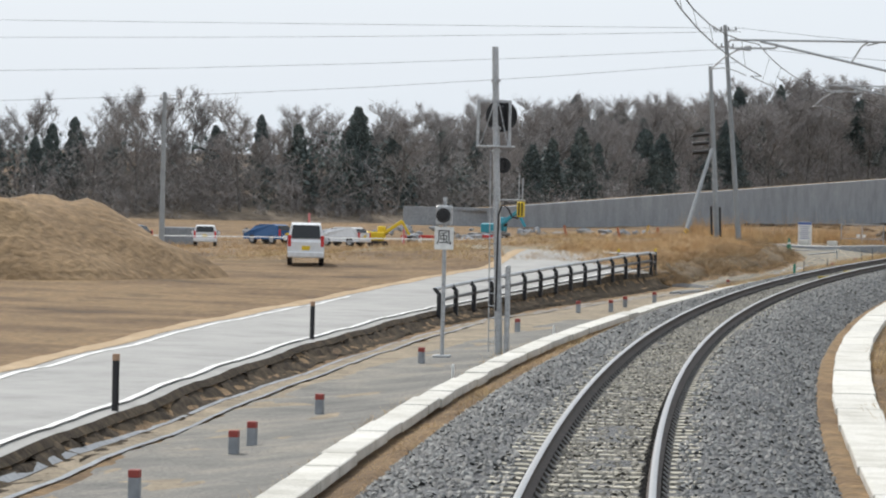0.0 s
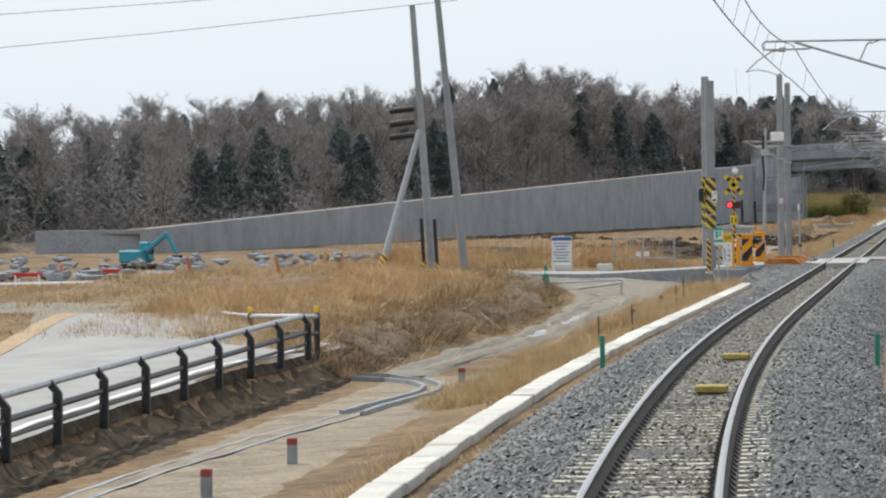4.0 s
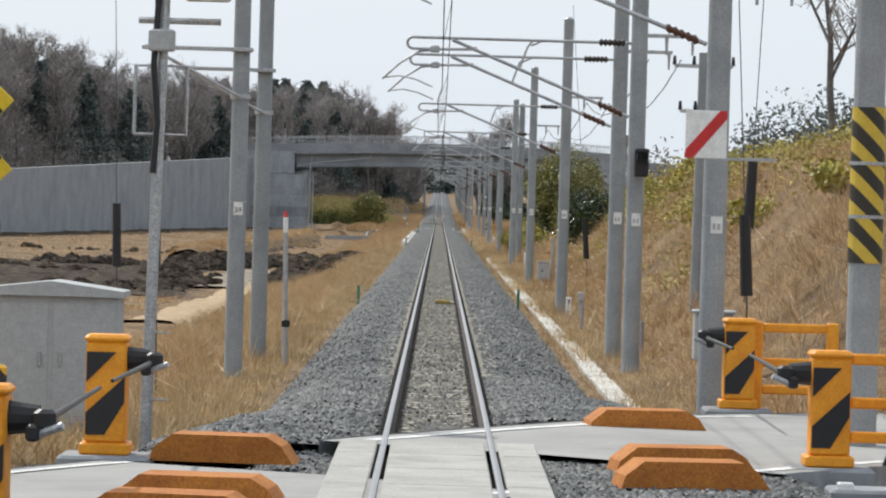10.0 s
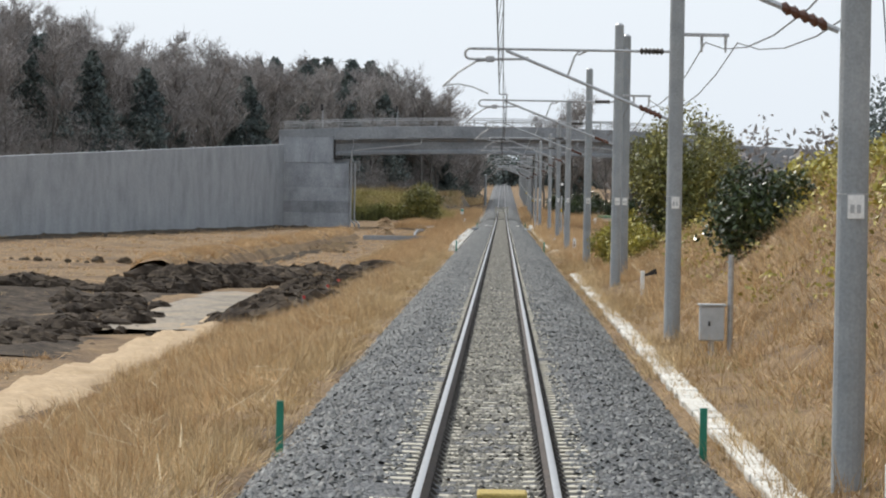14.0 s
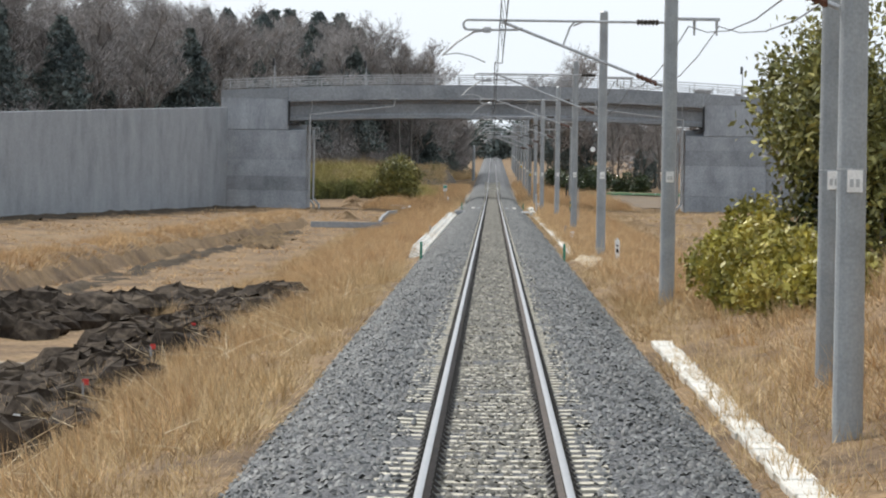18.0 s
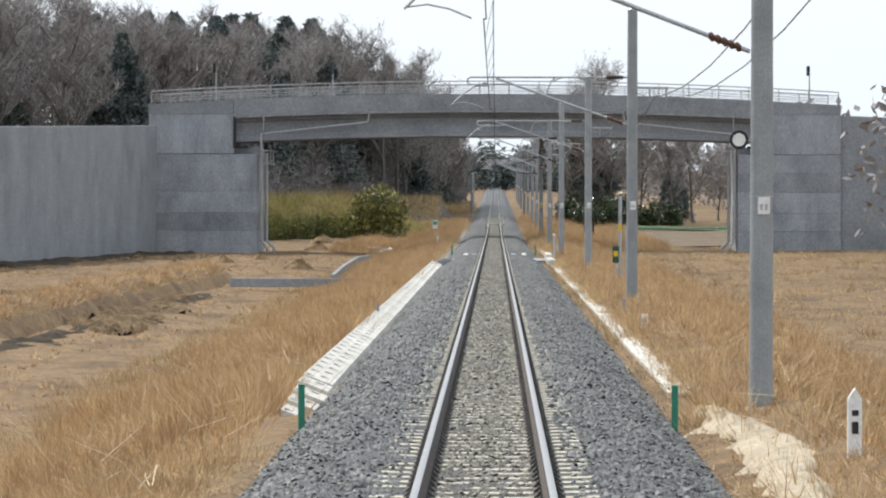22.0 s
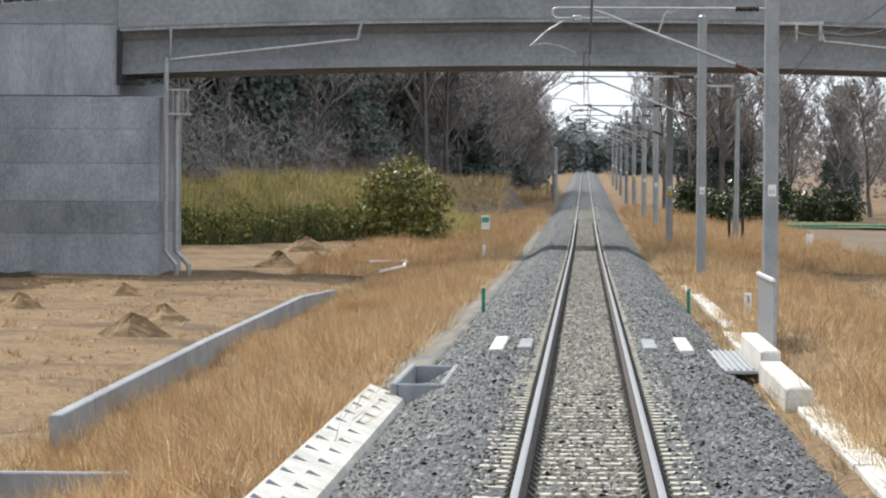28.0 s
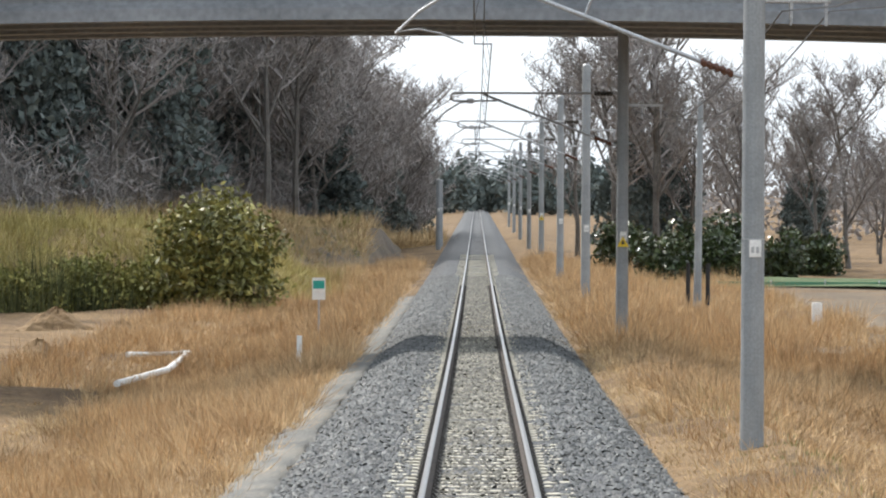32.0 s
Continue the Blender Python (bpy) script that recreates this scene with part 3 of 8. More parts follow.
for y in SLEEPERS:
    if y > 560:
        break
    x, z = float(axis_x(y)), float(axis_z(y))
    for s in (-0.566, 0.566):
        for e in (-0.095, 0.095):
            clips.add([(x + s + e - 0.045, y - 0.07, z - 0.185), (x + s + e + 0.045, y - 0.07, z - 0.185), (x + s + e + 0.045, y + 0.07, z - 0.185), (x + s + e - 0.045, y + 0.07, z - 0.185), (x + s + e * 0.85, y - 0.05, z - 0.125), (x + s + e * 0.85, y + 0.05, z - 0.125)],
                      [(0, 1, 4), (1, 2, 5, 4), (2, 3, 5), (3, 0, 4, 5)])
tagged(part("rail_clips", clips, M_CLIP, track), "dark steel rail clips", kind="stuff")

# ---- loose ballast stones ----
def scatter_stones(name, n, ulo, uhi, ylo, yhi, size, material, zfun):
    y = rng.uniform(ylo, yhi, n)
    u = rng.uniform(ulo, uhi, n)
    x = axis_x(y) + u
    z = zfun(u, y, x)
    s = size * rng.uniform(0.6, 1.35, n)
    base = np.array([(1, 0, 0), (-0.9, 0.2, 0), (0.1, 1, 0.1), (-0.1, -1, 0), (0.15, 0.1, 0.75), (-0.1, 0, -0.7)])
    fac = np.array([(0, 2, 4), (2, 1, 4), (1, 3, 4), (3, 0, 4)])
    a = rng.uniform(0, 6.283, n)
    pts = base[None] * rng.uniform(0.65, 1.25, (n, 6, 3))
    tilt = rng.uniform(-0.7, 0.7, n)
    px, py, pz = pts[..., 0], pts[..., 1], pts[..., 2]
    py, pz = py * np.cos(tilt)[:, None] - pz * np.sin(tilt)[:, None], py * np.sin(tilt)[:, None] + pz * np.cos(tilt)[:, None]
    px, py = px * np.cos(a)[:, None] - py * np.sin(a)[:, None], px * np.sin(a)[:, None] + py * np.cos(a)[:, None]
    v = np.stack([x[:, None] + px * s[:, None], y[:, None] + py * s[:, None], z[:, None] + pz * s[:, None]], -1).reshape(-1, 3)
    f = (fac[None] + 6 * np.arange(n)[:, None, None]).reshape(-1, 3)
    return fast_mesh(name, v, f, material)


bz = lambda u, y, x: np.interp(u, prof_u, prof_z) + axis_z(y) + 0.015
for nm, n, a, b in (("shoulder_stones", 112000, -2.6, -0.78), ("shoulder_stones", 112000, 0.78, 2.6), ("crib_stones", 52000, -0.47, 0.47)):
    tagged(part(nm, scatter_stones(nm, n, a, b, -200, 580, 0.034, M_STONE if nm[0] == 's' else M_STONE_WARM, bz), None, track), "loose grey ballast stones", kind="stuff")

# ---- approach ramp with its concrete wall ----
WA, WB = Vector((-58, 150, 0)), Vector((-26.2, 497, 0))
wall_dir = (WB - WA).normalized()
wall_len = (WB - WA).length
ramp_top = lambda s: 0.75 + 7.75 * s / wall_len
ramp = thing("approach_ramp", "long grey concrete retaining wall of a road ramp rising to the overbridge", "retaining wall", kind="structure")
out_n = Vector((wall_dir.y, -wall_dir.x, 0))
n_pan = 30
for i in range(n_pan):
    s0, s1 = wall_len * i / n_pan + 0.002, wall_len * (i + 1) / n_pan - 0.002
    g = G()
    a, b = WA + wall_dir * s0, WA + wall_dir * s1
    back = -out_n * 0.6
    za, zb = ramp_top(s0), ramp_top(s1)
    q = [a, b, b + back, a + back]
    bev = 0.03
    vs = [(p.x, p.y, -2.6) for p in q] + [(a.x, a.y, za - bev), (b.x, b.y, zb - bev), (q[2].x, q[2].y, zb - bev), (q[3].x, q[3].y, za - bev)]
    vs += [(p.x, p.y, z) for p, z in ((a + back * 0.06, za), (b + back * 0.06, zb), (b + back * 0.94, zb), (a + back * 0.94, za))]
    g.add(vs, [(0, 1, 5, 4), (1, 2, 6, 5), (2, 3, 7, 6), (3, 0, 4, 7), (4, 5, 9, 8), (5, 6, 10, 9), (6, 7, 11, 10), (7, 4, 8, 11), (8, 9, 10, 11)])
    part("wall_panel", g, M_CONC, ramp)
g = G()
for s0, s1 in zip(np.linspace(0, wall_len, 12)[:-1], np.linspace(0, wall_len, 12)[1:]):
    a, b = WA + wall_dir * s0, WA + wall_dir * s1
    g.add([(a.x, a.y, ramp_top(s0) - 0.35), (b.x, b.y, ramp_top(s1) - 0.35), (b.x - 6, b.y + 1, ramp_top(s1) - 0.4), (a.x - 6, a.y + 1, ramp_top(s0) - 0.4), (b.x - 9, b.y + 2, -1.5), (a.x - 9, a.y + 2, -1.5)], [(0, 1, 2, 3), (3, 2, 4, 5)])
part("ramp_fill", g, M_GROUND, ramp, "dark earth fill behind the wall")

part("end_wall", G().box(-62.6, 150.9, -0.95, 9.3, 0.4, 3.3, rz=-0.02, bevel=0.03), M_CONC, ramp)

# ---- overbridge ----
BY = 499.0
BW = 9.0
bridge = thing("overbridge", "new grey concrete road overbridge with steel railings", "bridge", kind="structure")
crest = lambda x: 10.2 + 0.85 * (1 - (x / 27.0) ** 2)
for x0, x1 in ((-27.0, -18.5), (19.0, 27.0)):
    xs = (x0, x1)
    inner = x1 if x0 < 0 else x0
    for k, (z0, z1) in enumerate(((-1.9, 0.35), (0.35, 1.75), (1.75, 3.4), (3.4, 4.9), (4.9, 6.3))):
        lift = G().box((x0 + x1) / 2, BY + BW / 2 - 0.008 * (k % 2), (z0 + z1) / 2, x1 - x0, BW, z1 - z0 - 0.006, bevel=0.012)
        part("abutment_lift", lift, M_LIFT, bridge, "stained concrete abutment")
    up = G()
    cut = inner + (-1.8 if x0 < 0 else 1.8)
    a, b = sorted((cut, x0 if x0 < 0 else x1))
    up.box((a + b) / 2, BY + BW / 2 + 0.01, 7.9, b - a, BW, 3.16, bevel=0.05)
    shelf = G().box((inner + cut) / 2, BY + BW / 2 + 0.7, 6.6, abs(cut - inner), BW - 1.6, 0.62)
    part("bearing_shelf", shelf, M_CONC_STAIN, bridge)
    part("abutment_head", up, M_CONC_STAIN, bridge)
    cap = G()
    cap.prism([(a - 0.01, 9.45), (b, 9.45), (b, crest(b)), (a - 0.01, crest(a))], 'y', BY - 0.02, BY + 0.25)
    cap.prism([(a - 0.01, 9.45), (b, 9.45), (b, crest(b)), (a - 0.01, crest(a))], 'y', BY + BW - 0.25, BY + BW)
    part("wing_parapet", cap, M_CONC, bridge)
wing = G()
wing.prism([(27.02, -2), (60, -2), (60, 8.0), (27.02, 9.4)], 'y', BY + 0.3, BY + 0.9)
part("wing_wall", wing, M_CONC, bridge)
fill = G()
fill.box(43, BY + 5, 3.2, 32, 7, 10)
part("ramp_body", fill, M_BANK, bridge)
xs = np.linspace(-20.22, 20.72, 26)
for nm, zlo, zhi, y0, y1, mt in (("parapet", 1.28, 0.0, -0.25, 0.05, M_CONC), ("parapet", 1.28, 0.0, BW - 0.05, BW + 0.25, M_CONC), ("deck_slab", 1.45, 1.2, -0.2, BW + 0.2, M_CONC_STAIN)):
    g = G()
    g.sweep([[(a, BY + y0, crest(a) - zlo), (a, BY + y1, crest(a) - zlo), (a, BY + y1, crest(a) - zhi), (a, BY + y0, crest(a) - zhi)] for a in xs])
    part(nm, g, mt, bridge)
for j in range(4):
    g = G()
    yc = BY + 0.9 + j * (BW - 1.8) / 3
    prof = lambda z0, z1: [(-0.35, z1), (-0.35, z1 - 0.25), (-0.12, z1 - 0.4), (-0.12, z0 + 0.5), (-0.35, z0 + 0.3), (-0.35, z0), (0.35, z0), (0.35, z0 + 0.3), (0.12, z0 + 0.5), (0.12, z1 - 0.4), (0.35, z1 - 0.25), (0.35, z1)]
    g.sweep([[(a, yc + p[0], p[1]) for p in prof(crest(a) - 3.3, crest(a) - 1.45)] for a in xs])
    part("girder", g, M_CONC, bridge)
# solid black blocks stand in for the shade in the girder-end slots
for x in (-20.26, 20.76):
    part("slot_shade_block", G().box(x, BY - 0.03, 8.0, 0.22, 0.2, 2.4), M_DARK, bridge)
    part("bearing_seat", G().box(x * 0.985, BY + 0.7, 6.9, 1.4, 0.5, 0.2), M_DARK, bridge)
# railing on both parapets
for yy in (BY - 0.1, BY + BW + 0.1):
    rail_xs = np.linspace(-26.8, 26.8, 24)
    for x in rail_xs:
        part("railing_post", G().box(float(x), yy, crest(x) + 0.5, 0.07, 0.07, 1.0, bevel=0.01), M_GALV, bridge)
    for dz, r in ((0.98, 0.045), (0.55, 0.02), (0.72, 0.02), (0.38, 0.02), (0.2, 0.02)):
        part("railing_bar", G().line([(float(x), yy, crest(x) + dz) for x in rail_xs], r, 6), M_GALV, bridge)
# drain pipes on the face and at the abutments
part("drain_pipe", G().line([(-18.0, BY - 0.32, 9.3), (-18.0, BY - 0.32, 7.9), (-10.5, BY - 0.32, 8.75), (-9.9, BY - 0.32, 8.8), (-9.7, BY - 0.32, 9.6)], 0.07, 8), M_GALV, bridge, "galvanised drain pipe")
part("drain_pipe", G().line([(18.6, BY - 0.32, 9.3), (18.6, BY - 0.32, 7.9), (10.8, BY - 0.32, 8.75), (10.2, BY - 0.32, 8.8), (10.0, BY - 0.32, 9.6)], 0.07, 8), M_GALV, bridge)
for sx in (-1, 1):
    xx = -18.2 if sx < 0 else 18.7
    part("down_pipe", G().line([(xx, BY - 0.15, 8.0), (xx, BY - 0.15, -0.4), (xx - sx * 0.5, BY - 0.3, -1.0), (xx - sx * 0.5, BY - 0.3, -1.5)], 0.11, 8), M_GALV, bridge)
    part("down_pipe", G().line([(xx - sx * 0.42, BY + 0.25, 6.4), (xx - sx * 0.42, BY + 0.25, -0.4), (xx - sx * 1.0, BY, -1.0), (xx - sx * 1.0, BY, -1.5)], 0.11, 8), M_GALV, bridge)
    plat = G()
    for k in range(5):
        plat.tube((xx - sx * (0.1 + 0.22 * k), BY - 0.35, 5.6), (xx - sx * (0.1 + 0.22 * k), BY - 0.35, 6.6), 0.025, n=6)
    plat.box(xx - sx * 0.5, BY - 0.1, 5.55, 1.1, 0.6, 0.08).box(xx - sx * 0.5, BY - 0.35, 6.6, 1.1, 0.05, 0.05)
    part("inspection_cage", plat, M_GALV, bridge)
# street lamps on the bridge
for x, y, h in ((-21.8, BY + 0.8, 2.6), (24.6, BY + 0.8, 2.6), (-13, BY + BW + 0.2, 2.4)):
    lamp = thing("street_lamp", "slim grey street lamp with a flat head on the overbridge", "street lamp", Matrix.Translation((x, y, crest(x) - 0.3)), group="bridge lamps")
    part("post", G().tube((0, 0, 0), (0, 0, h), 0.07, 0.05, 8), M_GALV, lamp)
    part("head", G().box(-0.1, 0, h + 0.25, 0.22, 0.6, 0.75, bevel=0.03), M_DARK, lamp)

# ---- overhead line: masts with hinged brackets ----
ARM_Y, ARM_Z = [-400, -60, 0, 22.7, 40, 80, 119, 255, 313, 2000], [6.55, 6.5, 6.3, 6.2, 5.6, 5.45, 5.4, 5.82, 6.05, 6.05]


def mast(y, u, height, r, arm=True, label="", base=-0.9, brk=1.0):
    p = at(u, y, 0)
    m = thing("catenary_mast", label or "tall grey concrete catenary mast beside the track", "catenary mast", Matrix.Translation(p), group="catenary masts")
    part("shaft", G().tube((0, 0, base), (0, 0, height), r, r * 0.86, 18), M_POLE, m, smooth=False)
    part("cap", G().tube((0, 0, height), (0, 0, height + 0.06), r * 0.8, r * 0.5, 14), M_GALV, m)
    if abs(u) < 6 and brk:
        part("number_plate", G().box(0.02, -r * 0.99, 2.35, 0.165, 0.012, 0.235, bevel=0.004), M_WHITE, m, "small white plate")
        if y != 38.5:
            part("plate_mark", G().box(-0.015, -r * 0.99 - 0.008, 2.33, 0.04, 0.006, 0.085).box(0.05, -r * 0.99 - 0.008, 2.33, 0.04, 0.006, 0.085), M_GREYBOX, m)
        part("plate_strap", G().tube((0, 0, 2.47), (0, 0, 2.485), r * 0.985, r * 0.985, 18), M_GALV, m)
    if arm:
        reach = -u
        top = float(np.interp(y, ARM_Y, ARM_Z))
        part("top_tube", G().tube((0, 0, top), (reach - 0.55, 0, top), 0.028, n=8), M_GALV, m)
        rings = []
        for k in range(13):
            rad = 0.075 if k % 2 else 0.035
            rings.append([(-r - 0.10 - 0.04 * k, rad * math.cos(math.pi * i / 4), top + rad * math.sin(math.pi * i / 4)) for i in range(8)])
        part("insulator", G().sweep(rings), M_CLIP, m)
        part("stay_tube", G().tube((-r, 0, top - 1.36), (reach + 0.1, 0, top - 0.03), 0.032, n=8), M_GALV, m)
        slope = 1.33 / (reach + 0.1 + r)
        rings = []
        for k in range(11):
            rad = 0.07 if k % 2 else 0.04
            xx = -r - 0.12 - 0.045 * k
            rings.append([(xx, rad * math.cos(math.pi * i / 4), top - 1.36 + slope * (xx + r) + rad * math.sin(math.pi * i / 4)) for i in range(8)])
        part("insulator", G().sweep(rings), M_INSUL, m)
        loop = [(reach - 0.55, 0, top)]
        for k in range(9):
            a = math.pi / 2 + math.pi * k / 8
            loop.append((reach - 0.62 + 0.105 * math.cos(a), 0, top - 0.105 + 0.105 * math.sin(a)))
        loop += [(reach - 0.1, 0, top - 0.21), (reach + 0.45, 0, top - 0.20), (reach + 0.55, 0, top - 0.16)]
        part("bracket_loop", G().line(loop, 0.026, 8), M_GALV, m)
        part("steady_arm", G().line([(reach - 0.2, 0, top - 0.22), (reach - 0.5, 0, top - 0.26), (reach - 0.85, 0, top - 0.48), (reach - 1.17, 0, top - 0.78)], 0.022, 6).line([(reach - 1.15, 0, top - 0.76), (reach - 0.85, 0, top - 0.72), (reach - 0.55, 0, top - 0.78), (reach - 0.24, 0, top - 0.91)], 0.013, 6), M_GALV, m)
        part("clamp", G().box(reach - 0.22, 0, top - 0.21, 0.18, 0.1, 0.13, bevel=0.02), M_GALV, m)
        part("spacer", G().line([(reach * 0.55, 0, top), (reach * 0.58, 0, top - 0.12), (reach * 0.62, 0, top - 1.36 + slope * (-reach * 0.62) * -1 + slope * r)], 0.022, 6).line([(reach * 0.5, 0, top), (reach * 0.56, 0, top - 0.1)], 0.018, 6), M_GALV, m)
        cross = G().box(0.5, 0, 5.75, 1.1, 0.07, 0.07, bevel=0.01)
        for xx in (0.5, 0.98):
            cross.tube((xx, 0, 5.72), (xx, 0, 5.40), 0.035, 0.02, 6)
        part("feeder_arm", cross, M_GALV, m)
    return m


MASTS = [-176, -122, -84, -46, 40.2, 47.4, 80, 119, 164, 205.5, 255.5, 313, 369.5, 412.5, 458.5, 505, 538, 578, 628, 680, 735, 790, 850]
for y in MASTS:
    far = y > 400
    if y < 0:
        mast(y, 6.4 if y < -60 else 4.6, 8.6, 0.17)
    else:
        mast(y, {313: 4.04, 369.5: 4.16}.get(y, 3.55 if y < 160 else 3.74), 8.0 if y not in (40.2, 47.4) else 10.5, 0.165)
mast(22.7, 3.75, 10.5, 0.175)
mast(172, 4.24, 8.0, 0.165, arm=False)
plated_mast = mast(38.5, -3.68, 8.4, 0.165, arm=False)
mast(46.0, -3.60, 8.2, 0.165, arm=False, brk=0)
for y in (690, 706):
    mast(y, -2.9, 4.6, 0.2, arm=False)

# wires: contact, messenger, droppers, feeders
def wire(name, pts, r, label):
    g = G().line(pts, r, 4)
    return solid(name, g, M_WIRE, label, "overhead wire", kind="structure")


spans = [(a, b) for a, b in zip(MASTS[:-1], MASTS[1:]) if not (a == 40.2)]
messenger, contact, drop = [], [], G()
for a, b in spans:
    for k in range(9):
        w = k / 8
        y = a + (b - a) * w
        top = float(np.interp(y, ARM_Y, ARM_Z))
        zc, zm = top - 0.92, top - 0.1 - 0.45 * 4 * w * (1 - w) * min(1, (b - a) / 50)
        contact.append(tuple(at(0.15 * math.cos(a), y, zc)))
        messenger.append(tuple(at(0.05, y, zm)))
        if 0 < k < 8:
            drop.tube(at(0.15 * math.cos(a), y, zc), at(0.05, y, zm), 0.006, n=4)
wire("contact_wire", contact, 0.012, "thin dark contact wire above the track")
wire("messenger_wire", messenger, 0.012, "thin dark messenger wire above the track")
solid("droppers", drop, M_WIRE, "thin wire droppers between the overhead wires", "overhead wire", kind="stuff")
for du, top in ((0.5, 5.6), (1.15, 5.6)):
    pts = []
    for a, b in spans:
        if a < 0:
            continue
        for k in range(7):
            w = k / 6
            pts.append(tuple(at(3.62 + du, a + (b - a) * w, top - 0.7 * 4 * w * (1 - w))))
    wire("feeder_wire", pts, 0.012, "thin dark feeder wire on the masts")

# ---- trees ----
def leaf_cards(n, centre_fn, size, seed, up=0.0, wide=0.45, rise=0.0):
    """n small bent leaf pairs at the places centre_fn gives."""
    r = np.random.default_rng(seed)
    c = centre_fn(r, n)
    a = r.normal(size=(n, 3))
    a[:, 2] = a[:, 2] * (1 - min(1, rise)) + rise * (0.4 + np.abs(a[:, 2]))
    a /= np.linalg.norm(a, axis=1)[:, None]
    b = np.cross(a, r.normal(size=(n, 3)))
    b /= np.linalg.norm(b, axis=1)[:, None] + 1e-9
    s = size * r.uniform(0.6, 1.4, n)[:, None]
    v = np.stack([c - a * s, c + b * s * wide + np.array([0, 0, up]) * s, c + a * s, c - b * s * wide], 1).reshape(-1, 3)
    f = np.array([[0, 1, 2], [0, 2, 3]])[None] + 4 * np.arange(n)[:, None, None]
    return v, f.reshape(-1, 3)


def grow(h, seed, levels=3, spread=0.66, kids=8, start=0.25, r0=0.015):
    """Limbs of a bare tree: tapered segments from the trunk out to twigs. Returns thick and thin pieces."""
    r = random.Random(seed)
    thick, thin = [], []

    def limb(p, d, length, rad, level):
        segs = 4 if level == 0 else 3
        pts = [p]
        for i in range(segs):
            d = (d + Vector((r.gauss(0, 0.1), r.gauss(0, 0.1), 0.04 + (0.02 if level else 0)))).normalized()
            p = p + d * (length / segs)
            pts.append(p)
        for i in range(segs):
            ra, rb = rad * (1 - 0.75 * i / segs), rad * (1 - 0.75 * (i + 1) / segs)
            (thick if level < 2 else thin).append((pts[i], pts[i + 1], ra, rb))
        if level < levels:
            n = kids if level == 0 else max(3, kids - 2)
            for j in range(n):
                w = start + (1 - start) * (j + r.random()) / n if level == 0 else 0.25 + 0.75 * (j + r.random()) / n
                i = min(segs - 1, int(w * segs))
                q = pts[i].lerp(pts[i + 1], w * segs - i)
                ang = r.uniform(0, 6.283)
                side = Vector((math.cos(ang), math.sin(ang), r.uniform(0.2, 0.9) if level else r.uniform(0.5, 1.3)))
                nd = (d * (1 - spread) + side * spread).normalized()
                limb(q, nd, length * r.uniform(0.36, 0.58) * (1.15 - 0.4 * w if level == 0 else 1), rad * 0.42, level + 1)

    limb(Vector((0, 0, 0)), Vector((0, 0, 1)), h * 0.78, h * r0, 0)
    return thick, thin


def bare_tree_meshes(h, seed, twig=1.0):
    thick, thin = grow(h, seed)
    g = G()
    for a, b, ra, rb in thick:
        g.tube(a, b, ra, rb, 6, caps=False)
    t = G()
    for a, b, ra, rb in thin:
        t.tube(a, b, max(ra, 0.012) * twig, max(rb, 0.008) * twig, 3, caps=False)
    rr = np.random.default_rng(seed + 5)
    tips = np.array([tuple(b) for a, b, ra, rb in thin])
    n = 2600
    c = tips[rr.integers(0, len(tips), n)]
    d = rr.normal(size=(n, 3))
    d[:, 2] = np.abs(d[:, 2]) * 1.1 + 0.2
    d /= np.linalg.norm(d, axis=1)[:, None]
    ln = h * rr.uniform(0.03, 0.075, n)[:, None]
    s = np.cross(d, rr.normal(size=(n, 3)))
    s /= np.linalg.norm(s, axis=1)[:, None]
    w = 0.0011 * h * twig
    c = c + rr.normal(size=(n, 3)) * h * 0.012
    v = np.stack([c - s * w, c + s * w, c + d * ln], 1).reshape(-1, 3)
    f = np.arange(3 * n).reshape(n, 3)
    k = len(t.v)
    t.v.extend(map(tuple, v))
    t.f.extend(map(tuple, f + k))
    return g.mesh("trunk", M_BARK), t.mesh("crown", M_TWIG)


def cedar_meshes(h, seed, wide=0.2):
    r = np.random.default_rng(seed)
    g = G().tube((0, 0, 0), (0, 0, h * 0.97), h * 0.016, h * 0.003, 7, caps=False)
    n = 5200

    def place(rr, n):
        w = rr.beta(1.15, 1.3, n)
        z = h * (0.16 + 0.84 * w)
        lobes = 1 + 0.28 * np.sin(w * 40 + seed) * rr.uniform(0.3, 1, n)
        rad = h * wide * np.clip((1.06 - w), 0, 1) ** 0.72 * lobes * (0.35 + 0.65 * np.sqrt(rr.uniform(0, 1, n)))
        a = rr.uniform(0, 6.283, n)
        k = 1 + 0.25 * np.sin(a * 3 + w * 9 + seed)
        return np.stack([rad * k * np.cos(a), rad * k * np.sin(a), z - 0.25 * rad], -1)

    v, f = leaf_cards(n, place, h * 0.017, seed, 0.4)
    return g.mesh("trunk", M_BARK), fast_mesh("crown", v, f, M_CEDAR)


